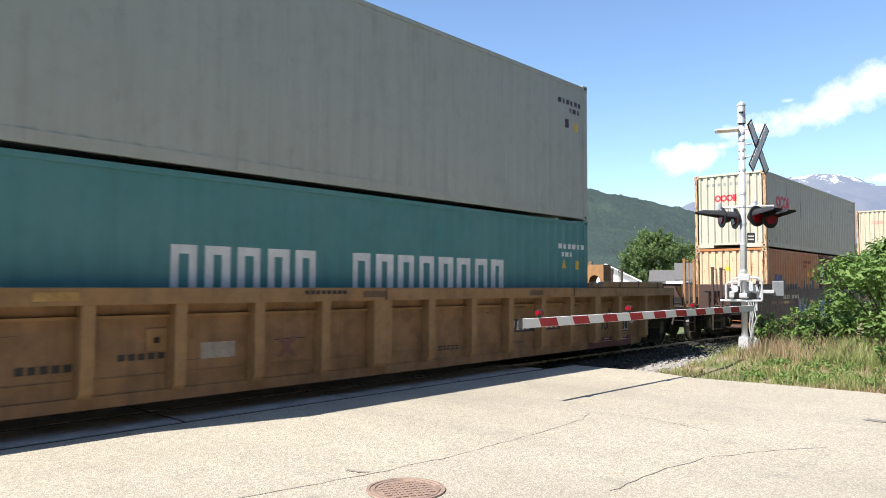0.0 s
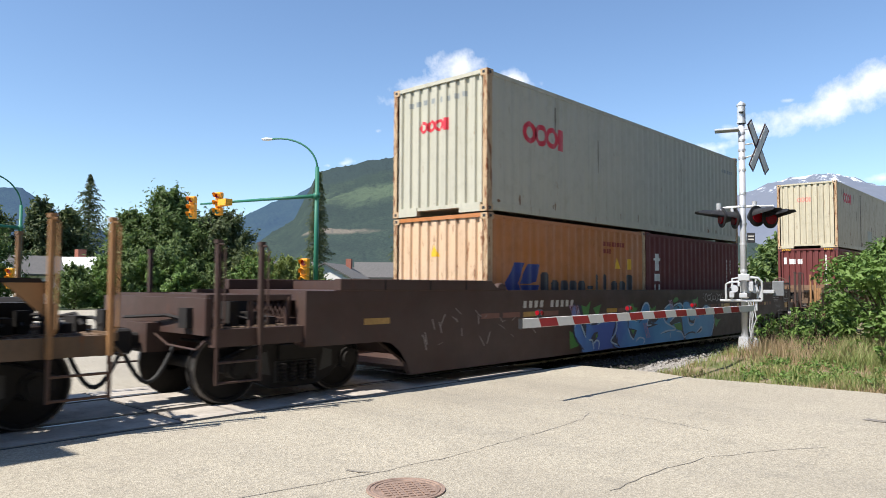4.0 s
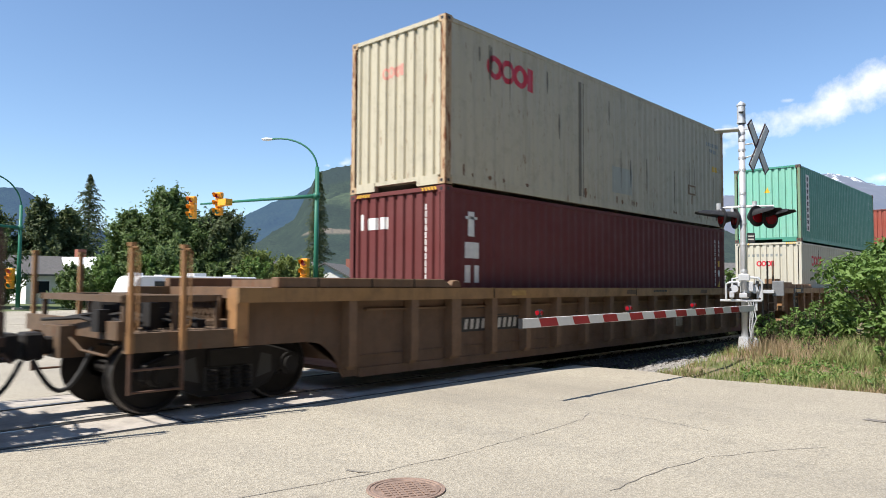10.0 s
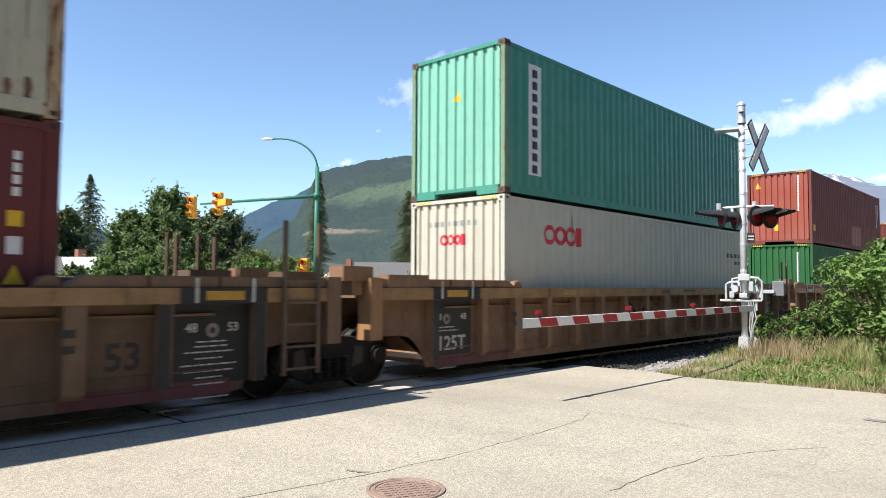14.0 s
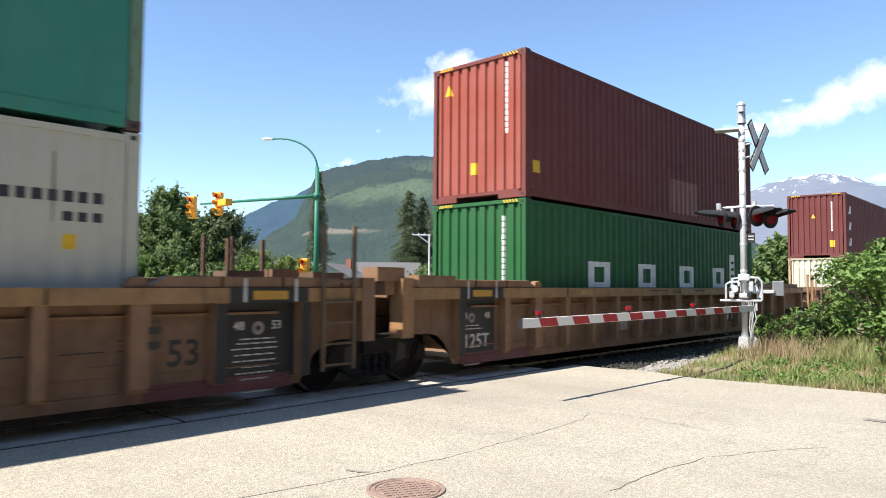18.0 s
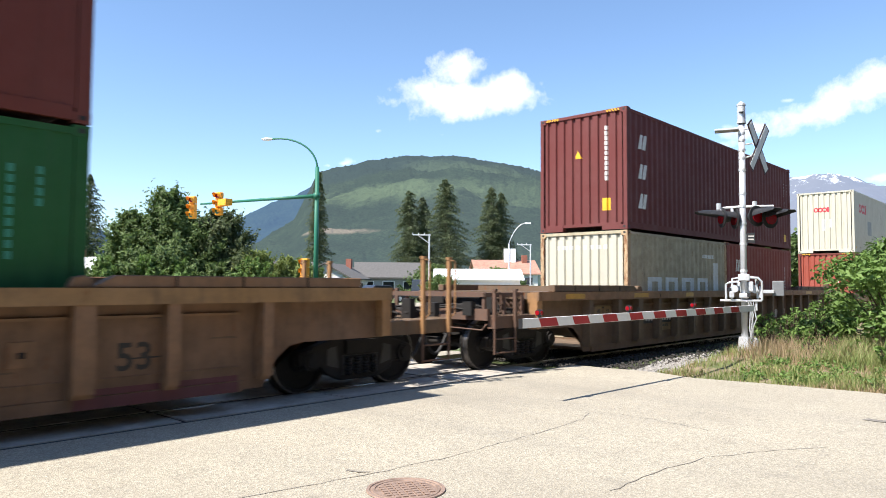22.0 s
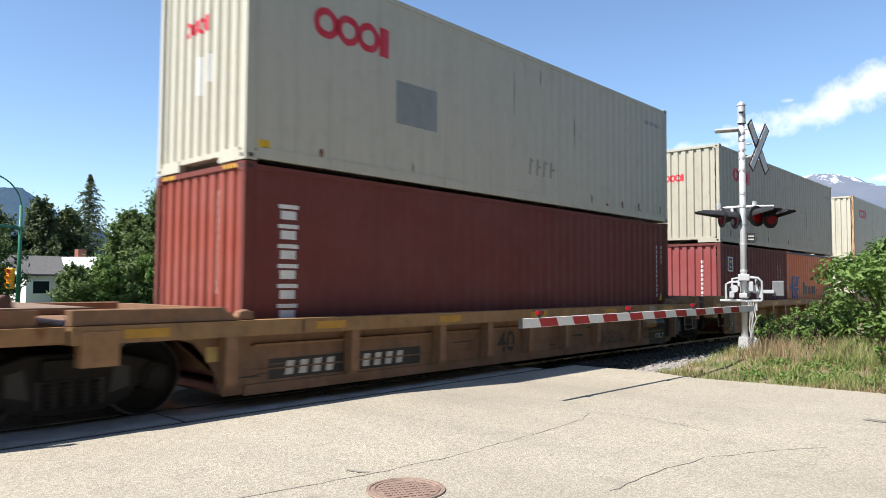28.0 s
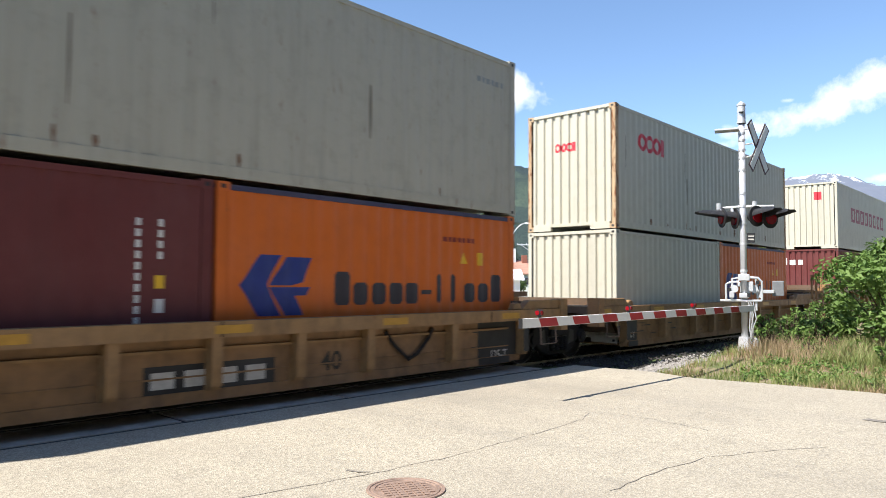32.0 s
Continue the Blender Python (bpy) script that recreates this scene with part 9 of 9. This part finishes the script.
    lines += [[(0.8, 1.05), (0.97, 1.1), (1.2, 1.12), (1.35, 1.05), (1.38, 0.93), (1.23, 0.84), (0.89, 0.8), (0.6, 0.66)], [(0.48, 0.86), (0.3, 0.84), (0.27, 0.76), (0.44, 0.65), (0.89, 0.52), (0.84, 0.47), (0.47, 0.47), (0.09, 0.42)], [(0.65, 0.46), (0.61, 0.28)],
              [(0.95, 0.44), (1.25, 0.4), (1.43, 0.26), (1.52, 0.36)], [(1.7, 0.82), (1.65, 0.71), (1.77, 0.57), (2.0, 0.57), (2.12, 0.73)], [(2.14, 0.97), (2.35, 0.96), (2.33, 0.84), (2.58, 0.96), (2.83, 1.03), (3.14, 0.94), (3.33, 0.74), (3.32, 0.5), (3.11, 0.22)],
              [(2.13, 0.33), (2.38, 0.44), (2.51, 0.48), (2.49, 0.39), (2.3, 0.33)]]
    for k, pts in enumerate(lines):
        ribbon(pts, 0.038, PB - 0.0225 - 0.0002 * k, pale, "pale_outline", "pale sprayed outline")
    for k, pts in enumerate(([(-3.75, 0.85), (-3.71, 0.58), (-3.5, 0.34), (-3.35, 0.26)], [(-2.0, 0.5), (-1.98, 0.3), (-1.88, 0.23)], [(-1.7, 0.82), (-1.52, 0.78), (-1.5, 0.62)], [(0.98, 1.03), (1.12, 1.02), (1.13, 0.92)], [(1.46, 0.3), (1.7, 0.36), (1.95, 0.37), (2.12, 0.33)],
                              [(-0.6, 0.98), (-0.8, 0.82), (-1.0, 0.72)])):
        ribbon(pts, 0.034, PB - 0.0265 - 0.0002 * k, dark, "dark_stroke", "dark sprayed inner line")
    for i, (x, z) in enumerate(((-3.72, 0.98), (-0.62, 0.52), (0.72, 1.03), (2.2, 0.86))):
        sh = [[(x + k * 0.07, z - 0.16), (x + k * 0.07 + 0.022, z - 0.16), (x + k * 0.07 - 0.15, z + 0.18), (x + k * 0.07 - 0.175, z + 0.18)] for k in range(5 if i == 0 else 3)]
        flat("pink_scribble", sh, PB - 0.028, pink, CAR_B, "pale pink spray scribble")
    rnd = random.Random(8)
    sh = []
    for k in range(26):
        x, z = rnd.uniform(-8, -4.1), rnd.uniform(0.45, 1.1)
        a, l = rnd.uniform(-1.3, 1.3), rnd.uniform(0.08, 0.22)
        dx, dz = math.sin(a) * l, math.cos(a) * l
        sh.append([(x, z), (x + 0.025, z), (x + dx + 0.025, z + dz), (x + dx, z + dz)])
    flat("scribble", sh, PB - 0.004, M_SCRIB, CAR_B, "faded white spray scribbles")
    sh = []
    for i in range(6):
        sh += ring(2.85 + i * 0.18, 1.25, 0.10, 0.11 - 0.03 * (i % 2), 0.028, 40 * i, 300 + 40 * i, 14)
    sh += [rect(2.66, 2.69, 1.31, 1.37, 0.05), rect(2.62, 2.68, 1.23, 1.25), rect(3.9, 3.93, 1.3, 1.36, -0.04), rect(3.94, 4.0, 1.22, 1.24)]
    flat("scribble", sh, PB - 0.0205, M_TAG, CAR_B, "pale sprayed tag loops")


graffiti()
# low cars
PL = PLATE_Y
number_bars(CAR_G, -5.25, 0.38, 2.2, 0.18, M_STENCILW)
flat("black_field", [rect(-5.5, -2.75, 0.34, 0.60)], PL - 0.001, M_BLKPANEL, CAR_G, "black field behind the car number")
stencil("40", 0.50, -0.55, 0.53, PL - 0.004, M_STENCIL, CAR_G, "large black stencilled number")
flat("white_label", [rect(-6.36, -6.205, 0.62, 0.80)], PL - 0.003, M_DULLY, CAR_G, "dull yellow label")
for x in (-7.4, -4.9, -2.5, -0.05, 2.6, 5.4):
    for car_ in (CAR_G, CAR_H, CAR_I):
        flat("reflector", [rect(x, x + 0.5, 0.965, 1.065)], -1.564, M_REFL, car_, "yellow reflector strip")
for car_, s in ((CAR_G, 1), (CAR_H, -1), (CAR_H, 1), (CAR_I, -1)):
    inner = 4.95 if s > 0 else 5.39
    flat("black_panel", [[(s * inner, 0.31), (s * 6.12, 0.31), (s * 6.20, 0.42), (s * 6.32, 0.64), (s * 6.50, 0.84), (s * 6.66, 0.905), (s * 6.66, 0.915), (s * inner, 0.915)][::s]], PL - 0.002, M_BLKPANEL, car_, "black painted stencil panel")
    flat("black_panel", [rect(*sorted((s * inner, s * 5.82)), 0.18, 0.30)], -1.396, M_BLKPANEL, car_, "black painted sill")
    flat("black_panel", [rect(s * 6.12 - 0.08, s * 6.12 + 0.08, 0.36, 0.91)], RIB_Y - 0.002, M_BLKPANEL, car_, "black painted rib")
    stencil("125-T", 0.22 if s > 0 else 0.20, s * (5.52 if s > 0 else 5.72), 0.33 if s > 0 else 0.42, PL - 0.006, M_STENCILW, car_, "white stencilled load limit", 0.9)
    flat("white_label", [rect(s * 6.29 - 0.065, s * 6.29 + 0.065, 0.66, 0.82)], PL - 0.006, M_DULLY, car_)
stencil("40", 0.36, 1.81, 0.49, PL - 0.004, M_STENCIL, CAR_H, "large black stencilled number")
flat("black_field", [rect(-0.8, 0.9, 0.28, 0.62)], PL - 0.002, M_BLKPANEL, CAR_H, "worn black emblem field")
bars(CAR_H, -0.72, 0.36, 4, 0.28, 0.19, 0.12, M_STENCILW, PL - 0.005, "worn pale emblem blocks")
for car_, x in ((CAR_H, 3.3),):
    bm = bmesh.new()
    pipe(bm, [(x - 0.5, -1.40, 0.86), (x - 0.35, -1.42, 0.66), (x - 0.05, -1.43, 0.42), (x + 0.15, -1.43, 0.50), (x + 0.4, -1.42, 0.72), (x + 0.5, -1.40, 0.86)], 0.03, 8)
    part("brake_pipe", bm, M_STEEL, car_, "bent dark brake pipe")
# hoses, plates and marks on the middle cars
bm = bmesh.new()
pipe(bm, [(-2.1, -1.44, 1.26), (-1.85, -1.45, 1.24), (-1.66, -1.46, 1.08), (-1.48, -1.46, 0.92), (-1.36, -1.46, 0.86), (-1.2, -1.46, 0.90), (-1.05, -1.46, 1.08), (-0.92, -1.45, 1.23), (-0.6, -1.44, 1.26)], 0.032, 8)
part("brake_pipe", bm, M_STEEL, CAR_D, "bent dark brake pipe")
for car_, x, z in ((CAR_D, -0.5, 0.80), (CAR_E, 5.4, 0.72), (CAR_A, -3.4, 0.80), (CAR_C, 4.35, 0.72)):
    part("inspection_plate", boxes((x, x + 0.24, -1.386, -1.36, z, z + 0.25)), M_ROSERIB if car_ != CAR_A else M_TTX, car_, "small square inspection plate", bevel=0.006)
    part("plate_stud", boxes((x + 0.09, x + 0.15, -1.40, -1.38, z + 0.09, z + 0.15)), M_STEEL, car_)
for m_, d in ((M_DECALR, 1), (M_DECALB, -1)):
    flat("cross_mark", [[(-1.72, 0.79 - 0.12 * d), (-1.66, 0.79 - 0.15 * d), (-1.40, 0.79 + 0.11 * d), (-1.46, 0.79 + 0.14 * d)]], PLATE_Y - (0.003 if d > 0 else 0.005), m_, CAR_E, "faded sprayed cross mark")
bars(CAR_E, 1.31, 0.50, 8, 0.045, 0.07, 0.02, M_STENCIL, PLATE_Y - 0.003)
bars(CAR_E, 0.9, 1.41, 9, 0.06, 0.05, 0.02, M_STENCIL, -1.564)
bars(CAR_E, -1.6, 1.43, 14, 0.05, 0.03, 0.015, M_STENCIL, -1.564)
# tank and hoist gear on the end of the graffiti car
bm = bmesh.new()
for a, b, ra, rb in ((8.98, 9.06, 0.11, 0.19), (9.06, 9.46, 0.19, 0.19), (9.46, 9.54, 0.19, 0.11)):
    tube(bm, (a, -0.35, 1.64), (b, -0.35, 1.64), ra, rb, 20)
part("air_tank", bm, M_CPR, CAR_B, "brown rounded air tank", smooth=True)
bm = boxes((8.8, 9.6, -1.30, -1.22, 1.62, 1.67), (8.82, 8.9, -1.3, -1.22, 1.4, 1.62), (9.5, 9.58, -1.3, -1.22, 1.4, 1.62), (9.6, 10.3, -1.25, -1.15, 1.50, 1.60), (9.9, 10.15, -1.2, -0.8, 1.60, 1.72))
part("end_frame", bm, M_CPR, CAR_B, bevel=0.01)
# cleaned spots, stencils and tags on the later cars
for x, z, t in ((-7.27, 1.0, "53"), (-6.84, 1.02, "45"), (-7.65, 1.0, "48")):
    o = [(x + math.cos(a * 0.5236) * 0.17, z + math.sin(a * 0.5236) * 0.15) for a in range(12)]
    flat("clean_spot", [o], PLATE_Y - 0.002, M_CLEAN, CAR_F, "paler wiped spot round a number")
    stencil(t, 0.13, x, z, PLATE_Y - 0.005, M_STENCIL, CAR_F)
for z, t in ((1.03, "20"), (0.88, "40")):
    stencil(t, 0.12, -6.2, z, -1.549, M_STENCIL, CAR_F)
flat("clean_spot", [rect(-4.95, -4.15, 0.48, 0.66)], PLATE_Y - 0.002, M_CLEAN, CAR_F, "paler wiped strip")
flat("clean_spot", [[(-3.0, 0.52), (-2.55, 0.50), (-2.5, 0.78), (-2.6, 0.92), (-2.96, 0.90)]], PLATE_Y - 0.002, M_CLEAN, CAR_F, "paler wiped patch")
flat("black_field", [rect(-5.85, -4.08, 0.67, 0.95)], PLATE_Y - 0.002, M_BLKPANEL, CAR_F, "black field behind the car number")
bars(CAR_F, -5.0, 0.57, 7, 0.07, 0.06, 0.03, M_STENCIL)
for k in range(8):
    x = 2.76 + 0.125 * k
    flat("tag_loop", ring(x, 0.47 - 0.012 * k, 0.085, 0.16 - 0.05 * (k % 2), 0.026, 70 * k, 70 * k + 310, 14), PL - 0.004 - 0.0008 * k, M_BLACK, CAR_G, "dark sprayed tag loops")
flat("tag_loop", [[(3.55, 0.34), (3.66, 0.30), (3.78, 0.33), (3.76, 0.38), (3.60, 0.39)], rect(2.6, 3.5, 0.288, 0.302), [(2.72, 0.34), (2.76, 0.34), (2.98, 0.52), (2.94, 0.52)]], PL - 0.012, M_BLACK, CAR_G)
bm = bmesh.new()
tube(bm, (4.50, -1.45, 0.68), (5.02, -1.45, 0.68), 0.115, seg=8)
tank = part("air_cylinder", bm, M_TTX, CAR_G, "yellow-brown brake cylinder with a black end", smooth=False)
bm = bmesh.new()
tube(bm, (5.022, -1.45, 0.68), (5.42, -1.45, 0.68), 0.115, seg=8)
tube(bm, (5.42, -1.45, 0.68), (5.50, -1.45, 0.68), 0.115, 0.07, 8)
part("cylinder_end", bm, M_BLKPANEL, tank)
part("cylinder_flange", boxes((4.36, 4.50, -1.53, -1.38, 0.57, 0.79)), M_RUSTD, tank, bevel=0.02)
flat("white_label", [rect(4.62, 4.92, 0.95, 1.08)], -1.564, M_OLDLABEL, CAR_G, "worn paper label on the chord")
# worn dirt lines along the side plates
rnd = random.Random(15)
for car_, lo, hi in ((CAR_A, 0.5, 1.2), (CAR_C, 0.5, 1.2), (CAR_D, 0.5, 1.2), (CAR_E, 0.5, 1.2), (CAR_F, 0.5, 1.1), (CAR_G, 0.35, 0.8), (CAR_H, 0.35, 0.8), (CAR_I, 0.35, 0.8)):
    for k in range(16):
        x, z, l = (rnd.uniform(-6.0, 5.0) if k % 2 else rnd.choice((-1, 1)) * rnd.uniform(4.6, 7.8 if hi > 1 else 5.8) - 0.2), rnd.uniform(lo, hi), rnd.uniform(0.15, 0.6)
        flat("scrape", [[(x, z), (x + l, z + rnd.uniform(-0.02, 0.02)), (x + l * 0.9, z + 0.02), (x + 0.03, z + 0.015)]], PL - 0.0012, M_STENCIL if k % 3 else M_TTXD, car_, "dark horizontal scrape")


# rust and dirt runs on the pale containers
M_RUN = plain("rust_run", (0.20, 0.11, 0.06), 0.8, 0.3, 9)


def runs(c, seed, rust, dirt):
    rnd = random.Random(seed)
    half, top = c["len"] / 2 - 0.3, c["high"] - 0.14
    for name, n, mat, label in (("rust_stain", rust, M_RUN, "short rust runs above the bottom rail"), ("dirt_run", dirt, M_DIRTSHADE, "thin dark dirt runs down the side")):
        for _ in range(n):
            x, w = rnd.uniform(-half, half), rnd.uniform(0.012, 0.035)
            if name == "rust_stain":
                z0, z1 = 0.18, 0.18 + rnd.uniform(0.04, 0.22)
                w *= 1.4
            else:
                z1 = rnd.uniform(top * 0.45, top)
                z0 = z1 - rnd.uniform(0.25, 1.0)
            decal([[(x - w * 0.4, max(0.18, z0)), (x + w * 0.3, max(0.18, z0)), (x + w, (z0 + z1) / 2), (x + w * 0.5, z1), (x - w * 0.6, z1), (x - w, z0 * 0.4 + z1 * 0.6)]], c["len"], name, mat, c, label)


for q, k in enumerate((B_UP, C_UP, G_UP, H_UP, I_UP, D_LOW, F_LOWA)):
    runs(k, 700 + q, 22 if k == C_UP else 10, 18 if k == C_UP else 3)


# ---- the train and the camper run ----
def motions():
    rows = [(float(t), gone(t)) for t in range(33)]
    for ob, u, z in MOVERS:
        walk(ob, [(t, pose(u - d, TRACK_Y, z)) for t, d in rows])
    fine = [(i / 10, gone(i / 10)) for i in range(321)]
    for w, x, r in WHEELS:
        walk(w, [(t, pose(x, 0, r, 0, -math.degrees(d / r), 0)) for t, d in fine])

    stay = pose(20.6, 42.2, 0.0, 0, 0, 187)
    out = pose(86, 18, -0.12, 0, 0, 148)
    away = pose(-30, 45, 0.0, 0, 0, 180)
    walk(CAMPER, [(0.0, out), (3.4, out), (4.6, pose(64, 33.5, -0.06, 0, 0, 160)), (5.8, pose(42, 39, 0.0, 0, 0, 172)), (7.2, stay), (12.0, stay), (16.0, away), (32.0, away)])


motions()
